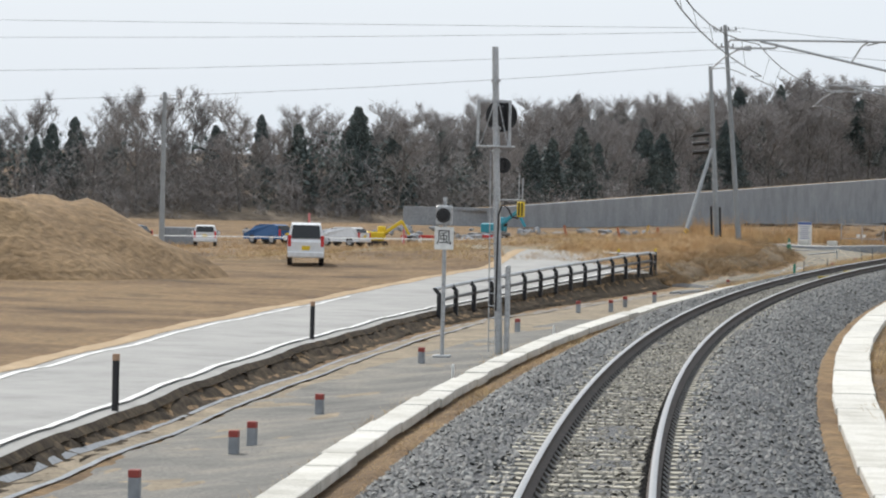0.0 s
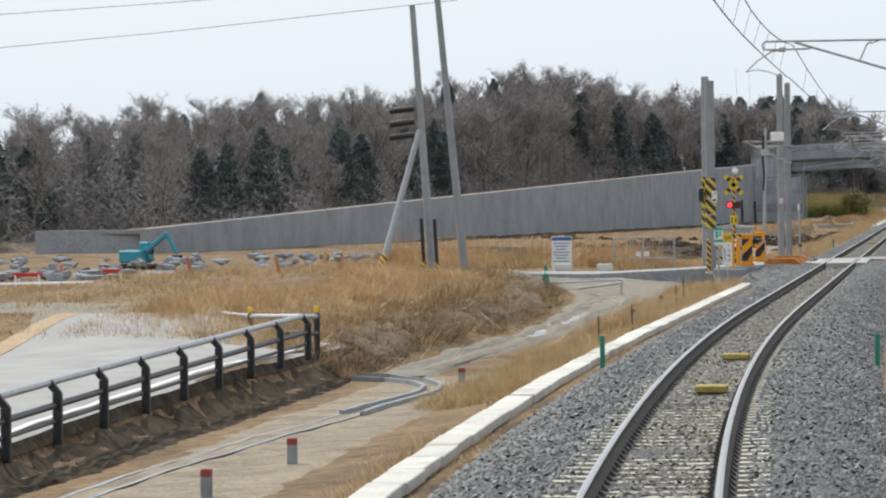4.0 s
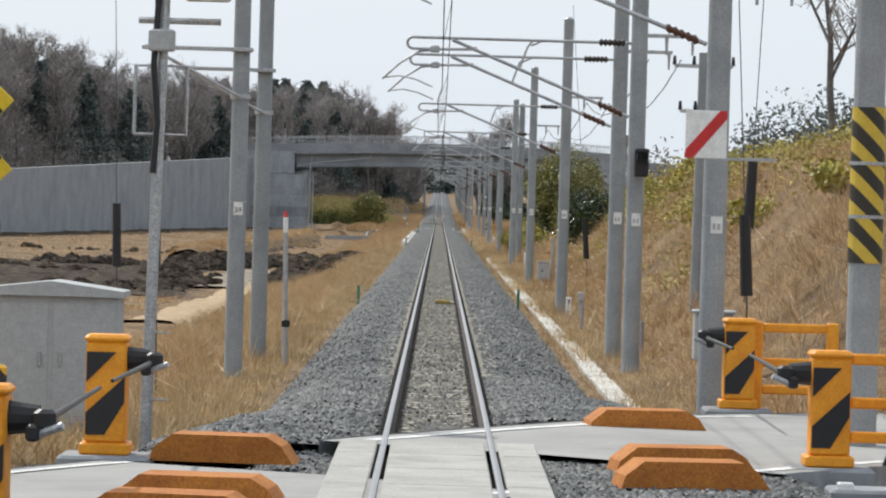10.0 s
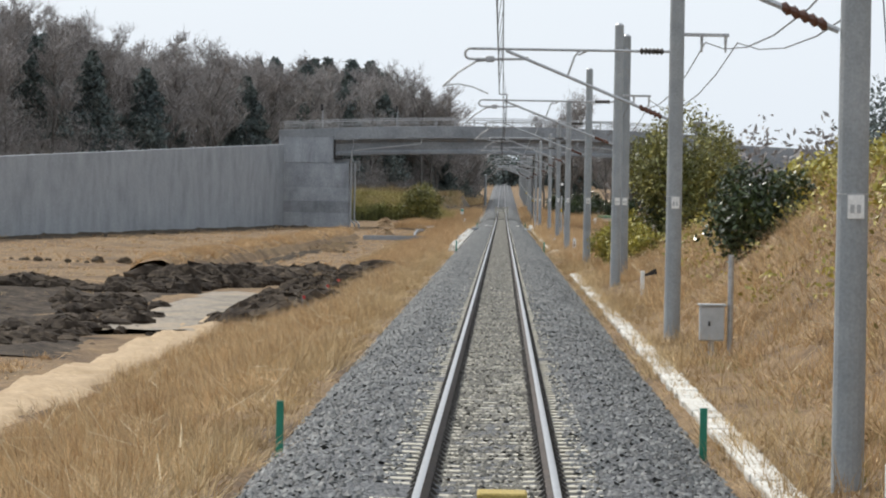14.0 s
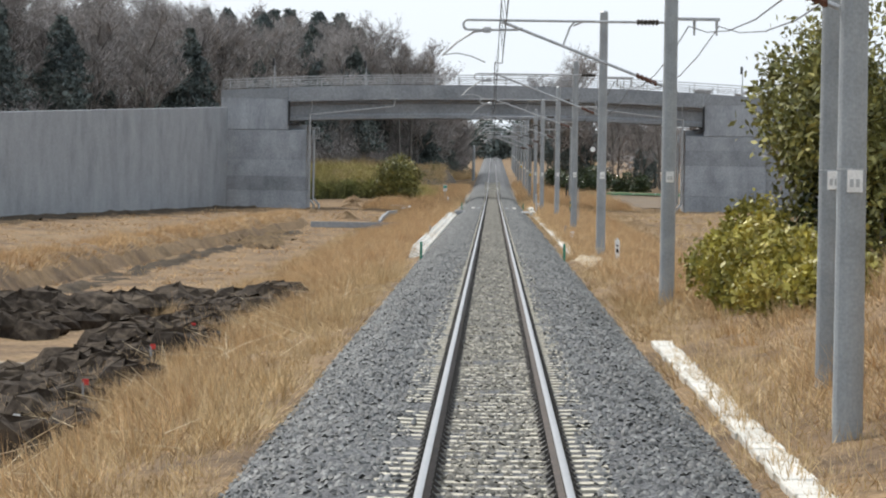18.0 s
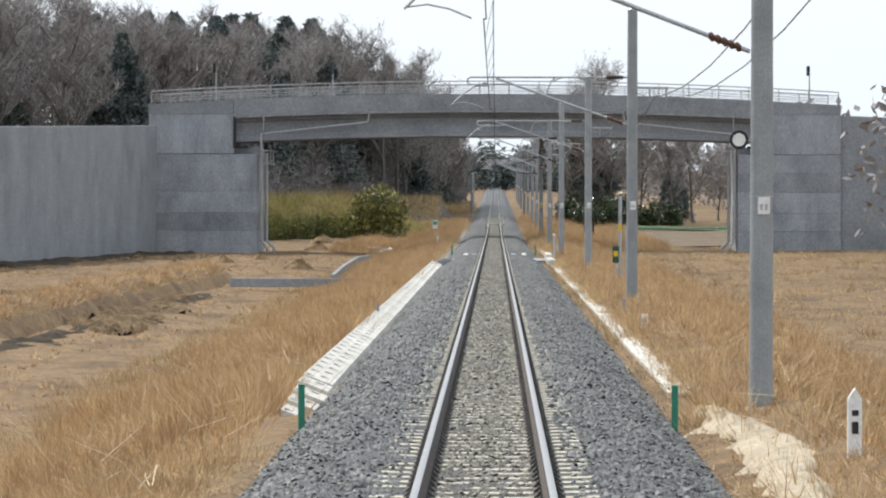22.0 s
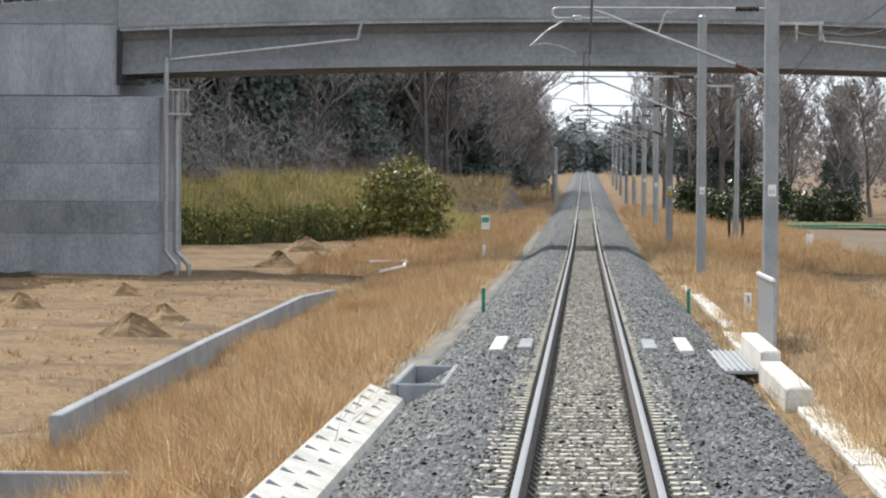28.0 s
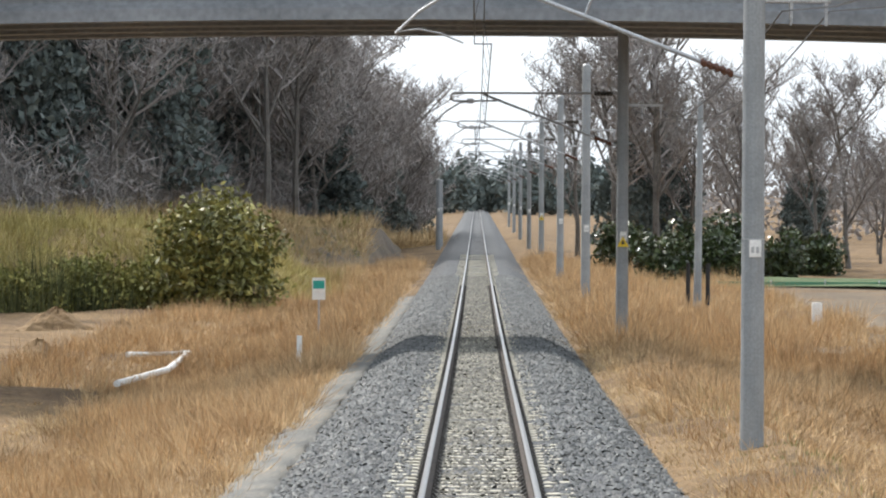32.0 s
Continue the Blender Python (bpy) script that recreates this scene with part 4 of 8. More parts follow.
def clump_meshes(rx, ry, h, seed, n, size, material, blobs=9):
    """A rounded evergreen or bamboo crown of many leaves on short stems."""
    r = np.random.default_rng(seed)
    cs = np.stack([r.uniform(-0.6, 0.6, blobs) * rx, r.uniform(-0.6, 0.6, blobs) * ry, h * r.uniform(0.25, 0.8, blobs)], -1)
    rad = np.stack([rx * r.uniform(0.35, 0.6, blobs), ry * r.uniform(0.35, 0.6, blobs), h * r.uniform(0.18, 0.3, blobs)], -1)

    def place(rr, n):
        k = rr.integers(0, blobs, n)
        d = rr.normal(size=(n, 3))
        d /= np.linalg.norm(d, axis=1)[:, None]
        p = cs[k] + d * rad[k] * rr.normal(0.95, 0.17, n)[:, None]
        p[:, 2] = np.abs(p[:, 2])
        return p

    v, f = leaf_cards(n, place, size, seed)
    g = G()
    for c in cs:
        g.tube((c[0] * 0.25, c[1] * 0.25, -0.2), tuple(c), 0.012 * h, 0.004 * h, 5, caps=False)
    return g.mesh("stem", M_BARK), fast_mesh("crown", v, f, material)


def tree(name, meshes, label, category, m, group=""):
    t = thing(name, label, category, m, group)
    part("trunk", meshes[0], None, t)
    part("crown", meshes[1], None, t)
    return t


# wooded hill behind the ramp: its crest line, the height of the treetops along it, and the foot
CREST = np.array([(-520, 60), (-300, 110), (-120, 150), (-80, 185), (-80, 300), (-84, 380), (-72, 450), (-58, 520), (-40, 580), (-16, 650), (-10, 760), (-12, 960)], float)
CREST_S = np.concatenate([[0], np.cumsum(np.hypot(*np.diff(CREST, axis=0).T))]) - 225.6
TOP_S = [-240, 120, 195, 216, 235, 256, 288, 340, 381, 445, 470, 490, 515, 535, 552, 566, 585, 605, 645, 676, 700, 716, 780, 830, 900]
TOP_Z = [9, 10, 10.2, 11.0, 10.0, 10.7, 11.5, 13.4, 15.6, 16.0, 17.4, 19.6, 22.4, 24.0, 23.6, 22.0, 20.9, 19.8, 19.2, 20.2, 19.6, 16.8, 14.6, 12.0, 10.0]
HILL_Y, HILL_X = [60, 110, 150, 185, 300, 380, 450, 520, 560, 640, 720, 900], [-500, -280, -98, -60, -58, -60, -50, -43, -34, -13, -7, -8]


def crest_place(x, y):
    """The way along the crest and the distance from it, positive on the side of the line."""
    x, y = np.broadcast_arrays(np.asarray(x, float), np.asarray(y, float))
    best, along, side = np.full(x.shape, 1e9), np.zeros(x.shape), np.zeros(x.shape)
    for k in range(len(CREST) - 1):
        (ax, ay), (bx, by) = CREST[k], CREST[k + 1]
        dx, dy = bx - ax, by - ay
        ln = math.hypot(dx, dy)
        w = np.clip(((x - ax) * dx + (y - ay) * dy) / ln**2, 0, 1)
        dist = np.hypot(x - ax - w * dx, y - ay - w * dy)
        nearer = dist < best
        sg = np.sign((x - ax) * dy - (y - ay) * dx)
        best, along, side = np.where(nearer, dist, best), np.where(nearer, CREST_S[k] + w * ln, along), np.where(nearer, sg * dist, side)
    return along, side


def crest_at(along, out):
    """A place by its way along the crest and its distance from it."""
    k = int(np.clip(np.searchsorted(CREST_S, along) - 1, 0, len(CREST) - 2))
    a, b = CREST[k], CREST[k + 1]
    d = (b - a) / np.hypot(*(b - a))
    q = a + d * (along - CREST_S[k]) + np.array([d[1], -d[0]]) * out
    return float(q[0]), float(q[1])


def hill_z(x, y):
    """Ground under the woods: it climbs from the foot to the crest."""
    along, out = crest_place(x, y)
    crest_z = np.interp(along, TOP_S, TOP_Z) - np.interp(along, [520, 630], [9.5, 16.5])
    wide = np.interp(along, [560, 640], [22, 12])
    foot = np.interp(y, [400, 520, 580, 700], [-1.5, -1.0, 2.6, 3.4])
    return foot + (crest_z - foot) * np.clip(1 - out / wide, 0, 1) ** 0.8 - np.clip(-out - 8, 0, 60) * 0.22 - 3.5 * np.clip((out - wide) / 8, 0, 1)


hx = np.concatenate([np.linspace(-700, -200, 14), np.linspace(-190, -3, 60)])
hy = np.linspace(60, 1000, 120)
HX, HY = np.meshgrid(hx, hy)
HZ = hill_z(HX, HY) + 0.3 * np.sin(HX * 0.21) * np.sin(HY * 0.17) - np.where(HX > -5, 5, 0)
i = (np.arange(len(hy) - 1)[:, None] * len(hx) + np.arange(len(hx) - 1)[None]).ravel()
tagged(new("wooded_hill", fast_mesh("wooded_hill", np.stack([HX, HY, HZ], -1).reshape(-1, 3), np.stack([i, i + 1, i + len(hx) + 1, i + len(hx)], 1), M_HILL, True)), "low hill with brown leaf litter under the trees", "hill", kind="structure")

bare_kinds = [bare_tree_meshes(h, s, 2.0) for h, s in ((13, 11), (14, 12), (11, 13), (12, 14), (10, 15))]
cedar_kinds = [cedar_meshes(h, s, w) for h, s, w in ((13, 21, 0.21), (14, 22, 0.20), (11, 23, 0.25))]
tr = random.Random(5)


BARE_H, CEDAR_H = (13, 14, 11, 12, 10), (13, 14, 11)


def plant(along, out, kind, drop, most=17.5):
    """A tree on the hill whose tip stays drop metres below the woods' skyline."""
    x, y = crest_at(along, out)
    z = float(hill_z(x, y)) - 0.3
    k = tr.randrange(5 if kind == 'b' else 3)
    room = float(np.interp(along, TOP_S, TOP_Z)) - drop - z
    h = (BARE_H if kind == 'b' else CEDAR_H)[k] * (0.86 if kind == 'b' else 0.97)
    tall = min(room, float(np.interp(along, [520, 630], [12.5, most]))) / h
    mtx = Matrix.Translation((x, y, z)) @ Matrix.Rotation(tr.uniform(0, 6.28), 4, 'Z') @ Matrix.Diagonal((tall * tr.uniform(0.85, 1.15), tall * tr.uniform(0.85, 1.15), tall, 1))
    if kind == 'b':
        tree("bare_tree", bare_kinds[k], "leafless grey-brown tree on the wooded hill", "tree", mtx, "trees on the hill")
    else:
        tree("cedar", cedar_kinds[k], "dark green cedar on the wooded hill", "tree", mtx, "trees on the hill")


for k in range(450):
    along = 60 + 780 * (k + tr.random()) / 450
    row = k % 3
    out = (tr.uniform(-5, 2), tr.uniform(2, 9), tr.uniform(9, 17))[row] * float(np.interp(along, [560, 640, 700, 740], [1, 0.6, 0.5, 0.25]))
    dark = 0.42 if along < 470 else 0.2 if along < 640 else 0.3
    plant(along, out, 'c' if tr.random() < dark else 'b', tr.uniform(0.6, 3.0) if row == 0 else tr.uniform(1.2, 4.2))
for along in (236, 239, 379, 441, 497, 560):
    plant(along, tr.uniform(-2, 3), 'c', -0.8)
# a stand of tall conifers at the end of the hill
for along, rise in ((606, 0.8), (622, 1.4), (640, 1.6), (653, 2.2), (664, 2.4), (671, 2.0), (678, 2.5), (684, 3.0), (689, 3.0), (694, 3.3), (699, 3.4), (704, 3.2), (709, 3.6), (714, 3.3), (720, 2.2)):
    plant(along, tr.uniform(-3, 0.5), 'c', -rise, 22)
# dense woods: masses of many small crowns
wood_z = lambda x, y: hill_z(x, y) - 1.0
def banded(n, s0, s1, near, far):
    """Places on the hill by their way along the crest and distance from it."""
    ss, dd = rng.uniform(s0, s1, n), rng.uniform(near, far, n)
    q = np.array([crest_at(a, d * float(np.interp(a, [560, 620, 680, 720], [1, 0.7, 0.4, 0.15]))) for a, d in zip(ss, dd)])
    return q[:, 0], q[:, 1]


def wood_mass(name, xy, hmin, hmax, material, label, zf, per=110, leaf=0.42, wide=0.45, rise=0.0):
    xs_, ys_ = xy
    n = len(xs_)
    zs_, hs_ = zf(xs_, ys_), rng.uniform(hmin, hmax, n)
    d = rng.normal(size=(n, per, 3))
    d /= np.linalg.norm(d, axis=2)[..., None]
    c = np.stack([xs_, ys_, zs_ + hs_ * 0.5], -1)[:, None] + d * (hs_[:, None, None] * np.array([0.27, 0.27, 0.5])) * rng.uniform(0.35, 1.1, (n, per, 1))
    c = c.reshape(-1, 3)
    v, f = leaf_cards(len(c), lambda r, k: c, leaf, 3, 0.0, wide, rise)
    tagged(new(name, fast_mesh(name, v, f, material)), label, "woods", kind="stuff")


wood_mass("far_woods", banded(1400, 0, 570, -6, 16), 5.5, 8.8, M_TWIG, "leafless brown woods on the hill", wood_z, per=190, leaf=0.6, wide=0.05, rise=0.7)
wood_mass("far_woods", banded(420, 560, 830, -8, 22), 5.2, 9.0, M_TWIG, "tall leafless brown woods on the bank", wood_z, per=230, leaf=0.8, wide=0.036, rise=0.75)
wood_mass("far_woods", banded(340, 0, 470, -4, 14), 6, 9.5, M_CEDAR, "dark conifers among the woods on the hill", wood_z, per=150, leaf=0.34)
wood_mass("far_woods", banded(50, 470, 600, -4, 12), 6, 9.5, M_CEDAR, "dark conifers among the woods on the hill", wood_z, per=150, leaf=0.38)
wood_mass("undergrowth", banded(1400, 0, 830, 4, 24), 2.5, 6.0, M_TWIG, "brown undergrowth on the wooded hill", wood_z, per=130, leaf=0.5, wide=0.05, rise=0.7)
wood_mass("far_woods", (rng.uniform(24, 200, 260), rng.uniform(760, 900, 260)), 8, 13, M_TWIG, "far leafless woods on the plain", lambda x, y: axis_z(y) - 1.5, per=120)
wood_mass("far_woods", (rng.uniform(-75, 45, 260), rng.uniform(1150, 1300, 260)), 7, 13, M_CEDAR, "far dark conifers beyond the line", lambda x, y: axis_z(y) - 1.0, per=150, leaf=0.9)
wood_mass("far_woods", (rng.uniform(35, 60, 60), rng.uniform(400, 440, 60)), 9, 13.5, M_CEDAR, "dark conifers on the plain behind the hillside", lambda x, y: np.clip((x - 35) * 1.1, -1, 5), per=170, leaf=0.32)
wood_mass("far_woods", (rng.uniform(27, 120, 170), rng.uniform(420, 520, 170)), 8, 13, M_TWIG, "leafless woods behind the hillside", lambda x, y: 0 * x + 0.0)

# ---- level crossing ----
def text_mesh(body, size, name="lettering"):
    cu = bpy.data.curves.new(name, 'FONT')
    cu.body, cu.size, cu.align_x, cu.align_y, cu.extrude = body, size, 'CENTER', 'CENTER', 0.002
    tmp = bpy.data.objects.new(name, cu)
    scene.collection.objects.link(tmp)
    me = bpy.data.meshes.new_from_object(tmp.evaluated_get(bpy.context.evaluated_depsgraph_get()))
    bpy.data.objects.remove(tmp)
    bpy.data.curves.remove(cu)
    return me


def lettering(body, size, x, y, z, material, parent, name="lettering"):
    """Text that faces the camera's side (-y)."""
    me = text_mesh(body, size, name)
    me.materials.clear()
    me.materials.append(material)
    ob = part(name, me, None, parent)
    ob.matrix_local = pose(x, y, z, 90, 0, 0)
    return ob


lettering("59", 0.13, 0.02, -0.165 * 0.99 - 0.009, 2.325, M_DARK, plated_mast)


crossing = thing("level_crossing_deck", "pale concrete crossing panels between and beside the rails", "level crossing", kind="structure")
for k in range(5):
    y0 = 0.2 + k * 2.1
    for x0, x1 in ((-0.50, 0.50), (-1.04, -0.625), (0.625, 1.04)):
        part("deck_panel", G().box((x0 + x1) / 2, y0 + 1.04, -0.10, x1 - x0 - 0.01, 2.07, 0.2, bevel=0.015), M_DECK, crossing)
end = G().prism([(-0.5, -0.36), (0.5, -0.36), (0.46, -0.2), (-0.46, -0.2)], 'y', 0.06, 0.19)
part("end_block", end, M_CONC_STAIN, crossing)

# the road over the crossing, at a slant to the line
ROAD_C = [(-60, -2.5), (-30, 0.5), (-16, 1.0), (-9, 0.6), (-5.5, 1.0), (-3.3, 2.6), (-1.1, 5.5)]
def road_strip(name, centre, half, zf, material, dz, a=-1.0, b=1.0):
    c = [Vector((p[0], p[1], 0)) for p in centre]
    g = G()
    vs = []
    for i, p in enumerate(c):
        d = (c[min(i + 1, len(c) - 1)] - c[max(i - 1, 0)]).normalized()
        nrm = Vector((-d.y, d.x, 0))
        hw = half[i]
        for s in (a, (a + b) / 2, b):
            q = p + nrm * hw * s
            vs.append((q.x, q.y, zf(q.x, q.y) + dz))
    n = len(c)
    g.add(vs, [(i * 3 + j, i * 3 + j + 3, i * 3 + j + 4, i * 3 + j + 1) for i in range(n - 1) for j in range(2)])
    return g.mesh(name, material, True)


def refine(pts, k=6):
    out = []
    for p, q in zip(pts[:-1], pts[1:]):
        out += [(p[0] + (q[0] - p[0]) * i / k, p[1] + (q[1] - p[1]) * i / k) for i in range(k)]
    return out + [pts[-1]]


road_z = lambda x, y: float(np.interp(x, [-60, -30, -14, -9, -5, -3.4, -1.04, 1.04, 3.4, 5, 9, 20], [-0.75, -0.45, -0.25, -0.3, -0.14, -0.06, -0.012, -0.012, -0.05, -0.1, 0.15, 1.2]))
left_c, right_c = refine(ROAD_C), refine([(1.1, 9.2), (3.4, 13.2), (5.2, 16.5), (9, 21), (20, 30)])
crossing_road = thing("road", "narrow grey asphalt road over the level crossing", "road", kind="structure")
part("road_surface", road_strip("road_surface", left_c, [2.7 if p[0] > -12 else 2.3 for p in left_c], road_z, M_ASPHALT, 0.0), None, crossing_road)
part("road_surface", road_strip("road_surface", right_c, [2.7] * len(right_c), road_z, M_ASPHALT, 0.0), None, crossing_road)
for a, b in ((-0.90, -0.84), (0.84, 0.90)):
    part("edge_line", road_strip("edge_line", left_c, [2.7] * len(left_c), road_z, M_LINE, 0.006, a, b), None, crossing_road)
    part("edge_line", road_strip("edge_line", right_c, [2.7] * len(right_c), road_z, M_LINE, 0.006, a, b), None, crossing_road)
skirt = G()
for cc in (left_c, right_c):
    for s in (-1, 1):
        pts = []
        for i, p in enumerate(cc):
            if abs(p[0]) > 12:
                continue
            q0, q1 = Vector((*cc[max(i - 1, 0)], 0)), Vector((*cc[min(i + 1, len(cc) - 1)], 0))
            d = (q1 - q0).normalized()
            q = Vector((*p, 0)) + Vector((-d.y, d.x, 0)) * 2.72 * s
            pts.append((q.x, q.y))
        for p, q in zip(pts[:-1], pts[1:]):
            zp, zq = road_z(*p), road_z(*q)
            skirt.add([(p[0], p[1], zp - 1.0), (q[0], q[1], zq - 1.0), (q[0], q[1], zq + 0.01), (p[0], p[1], zp + 0.01)], [(0, 1, 2, 3)])
part("road_edge", skirt, M_CONC, crossing_road)


def pad(x, y, rz):
    m = solid("edge_pad", G().prism([(-0.72, -0.1), (0.72, -0.1), (0.6, 0.08), (0.45, 0.17), (-0.5, 0.17), (-0.68, 0.03)], 'y', -0.3, 0.3), M_ORANGE_RUST, "low orange wedge pad at the road edge beside the rails", "edge pad", m=Matrix.Translation((x, y, 0.0)) @ Matrix.Rotation(rz, 4, 'Z'), group="edge pads")
    return m


for x, y in ((-2.1, 0.6), (-2.0, 2.6), (-2.12, 8.2), (2.4, 6.2), (2.45, 8.3), (2.45, 15.2)):
    pad(x, y, 0.12 if x > 0 else -0.1)


def gate(x, y, face, arm_dir):
    """A barrier machine: striped case on a pedestal, with crank, counterweight bracket and the raised boom's stub."""
    g = thing("barrier_machine", "orange and black striped level crossing barrier machine on a concrete footing", "barrier machine", Matrix.Translation((x, y, -0.05)), group="barrier machines")
    part("footing", G().box(0, 0, -0.25, 0.9, 0.9, 0.5, bevel=0.03), M_CONC, g)
    part("pedestal", G().box(0, 0, 0.06, 0.5, 0.46, 0.12, bevel=0.02), M_ORANGE, g)
    part("case", G().box(0, 0, 0.62, 0.40, 0.42, 1.0, bevel=0.025), M_ORANGE, g)
    part("stripe", G().prism([(-0.19, 0.2), (0.0, 0.2), (0.19, 0.52), (0.19, 0.78), (-0.19, 0.42)], 'y', -0.222, -0.212), M_DARK, g)
    part("stripe", G().prism([(-0.19, 0.72), (0.1, 1.02), (-0.19, 1.02)], 'y', -0.222, -0.212), M_DARK, g)
    part("lid", G().box(0, 0, 1.15, 0.44, 0.46, 0.08, bevel=0.03), M_ORANGE, g)
    part("crank", G().tube((0.18 * face, 0, 0.95), (0.42 * face, 0, 0.95), 0.13, 0.1, 12), M_DARK, g)
    arm = G().box(0.40 * face, -0.05, 0.86, 0.1, 0.55, 0.12, bevel=0.02)
    arm.box(0.48 * face, -0.2, 0.95, 0.16, 0.16, 0.16, bevel=0.03)
    part("boom_bracket", arm, M_DARK, g)
    part("weight_rod", G().tube((0.36 * face, -0.25, 0.82), (0.62 * face, -0.32, 0.92), 0.03, n=8), M_GALV, g)
    part("boom", G().tube((0.44 * face, 0.1 * arm_dir, 0.92), (0.44 * face, 4.6 * arm_dir, 0.95), 0.03, 0.018, 8), M_STRIPE_S, g, "thin lowered black and yellow boom")
    return g


gate(-3.3, -2.4, 1, 1)
gate(-3.3, 8.0, 1, -1)
gate(4.0, 9.2, -1, 1)
gate(3.95, 20.3, -1, -1)


def guard(x, y, w, h, label, mat_bar, rz=0.0):
    g = thing("guard_barrier", label, "guard frame", Matrix.Translation((x, y, -0.1)) @ Matrix.Rotation(rz, 4, 'Z'), group="guard frames")
    for s in (-1, 1):
        part("post", G().box(s * w / 2, 0, h / 2 - 0.2, 0.16, 0.12, h + 0.4, bevel=0.02), mat_bar, g)
    for z in (h - 0.08, h * 0.55, h * 0.25):
        part("bar", G().box(0, 0.0, z, w - 0.16, 0.08, 0.12, bevel=0.02), mat_bar, g)
    return g


guard(-4.15, 0.4, 1.25, 1.25, "black and yellow striped guard frame beside the barrier", M_STRIPE_S)
guard(5.0, 10.2, 1.5, 1.2, "orange guard frame beside the barrier", M_ORANGE)
guard(4.7, 20.5, 1.0, 1.2, "orange guard frame beside the barrier", M_ORANGE)
for x, y in ((-4.62, -4.3), (-3.85, -2.6), (-3.75, -0.2)):
    b = thing("guard_post", "orange guard post at the road edge", "guard post", Matrix.Translation((x, y, -0.1)), group="guard posts")
    part("post", G().box(0, 0, 0.45, 0.15, 0.14, 1.3, bevel=0.025), M_STRIPE_S if x < -4 else M_ORANGE, b)
    part("base_plate", G().box(0, 0, -0.15, 0.25, 0.25, 0.1, bevel=0.01), M_GALV, b)
# concrete footings along the crossing edges
for x, y, sx, sy, h in ((-3.9, -3.2, 1.2, 1.0, 0.55), (4.6, 7.2, 1.6, 0.7, 0.35), (5.0, 5.6, 1.2, 0.7, 0.4), (5.3, 3.6, 1.5, 1.0, 0.5)):
    solid("concrete_block", G().box(0, 0, 0, sx, sy, h, bevel=0.03), M_CONC, "grey concrete block at the crossing's edge", "concrete block", m=Matrix.Translation((x, y, -0.12 - h / 2)), group="concrete blocks")


def striped_pole(x, y, h, r, z0, z1, label):
    p = thing("utility_pole", label, "utility pole", Matrix.Translation((x, y, 0)), group="poles at the crossing")
    part("shaft", G().tube((0, 0, -1.2), (0, 0, h), r, r * 0.85, 18), M_POLE, p)
    if z1 > z0:
        part("warning_sleeve", G().tube((0, 0, z0), (0, 0, z1), r * 1.04, r * 1.0, 18), M_STRIPE, p, "black and yellow striped sleeve")
        for zz in (z0 + 0.5, z0 + 1.1):
            part("band", G().tube((0, 0, zz), (0, 0, zz + 0.04), r * 1.08, n=18), M_GALV, p)
    return p


pl1 = striped_pole(-4.72, -1.2, 6.9, 0.2, 1.35, 3.25, "concrete pole with a black and yellow striped sleeve")
part("loudspeaker", G().box(-0.33, -0.1, 2.62, 0.2, 0.3, 0.5, bevel=0.03), M_DARK, pl1)
warn = part("warning_sign", G().box(0.16, -0.24, 2.55, 0.2, 0.015, 0.42, bevel=0.004), M_WHITE, pl1)
part("red_mark", G().prism([(0.1, 2.58), (0.2, 2.66), (0.22, 2.72), (0.12, 2.64)], 'y', -0.256, -0.249), M_RED, warn)
part("mark_bar", G().box(0.16, -0.252, 2.42, 0.14, 0.006, 0.07), M_DARK, warn)
striped_pole(-5.88, 15.5, 7.6, 0.185, 1.45, 3.4, "concrete pole with a black and yellow striped sleeve")
pr1 = striped_pole(4.4, -2.6, 11, 0.205, 1.95, 3.75, "concrete pole with a black and yellow striped sleeve")
part("loudspeaker", G().box(0.32, 0, 3.2, 0.2, 0.3, 0.5, bevel=0.03), M_DARK, pr1)
pr2 = striped_pole(4.75, 13.0, 10.5, 0.19, 2.0, 3.75, "concrete pole with a black and yellow striped sleeve")
striped_pole(4.3, -8.5, 11, 0.19, 0, 0, "plain concrete pole beside the crossing")
part("floodlight", G().box(-0.35, -0.2, 5.95, 0.3, 0.3, 0.3, bevel=0.05), M_GALV, pr2)

# signs on thin posts
def post_sign(x, y, z0, z1, label, cat):
    t = thing("sign_post", label, cat, Matrix.Translation((x, y, 0)))
    part("post", G().tube((0, 0, z0), (0, 0, z1), 0.03, n=8), M_GALV, t)
    return t


s1 = post_sign(-3.84, -6.2, -0.9, 1.35, "white crossing name sign under a yellow number plate", "sign")
part("name_board", G().box(0, -0.045, 0.46, 0.34, 0.02, 0.84, bevel=0.005), M_WHITE, s1)
for i, ch in enumerate("小川踏切"):
    lettering(ch, 0.13, 0.06, -0.058, 0.76 - 0.175 * i, M_DARK, s1)
bars = G()
for i in range(8):
    bars.box(-0.09, -0.058, 0.66 - 0.062 * i, 0.05, 0.006, 0.036)
part("small_print", bars, M_DARK, s1)
part("number_board", G().box(0, -0.045, 1.06, 0.32, 0.02, 0.32, bevel=0.005), M_YELLOW, s1, "yellow number plate")
lettering("329", 0.19, 0, -0.058, 1.04, M_DARK, s1)
s2 = post_sign(-4.17, -6.0, -0.9, 1.4, "white emergency information sign with teal bands", "sign")
part("panel", G().box(0, -0.045, 1.1, 0.32, 0.02, 0.62, bevel=0.005), M_WHITE, s2)
for z, h in ((1.36, 0.1), (0.94, 0.1)):
    part("band", G().box(0, -0.058, z, 0.31, 0.006, h), M_TEAL, s2)
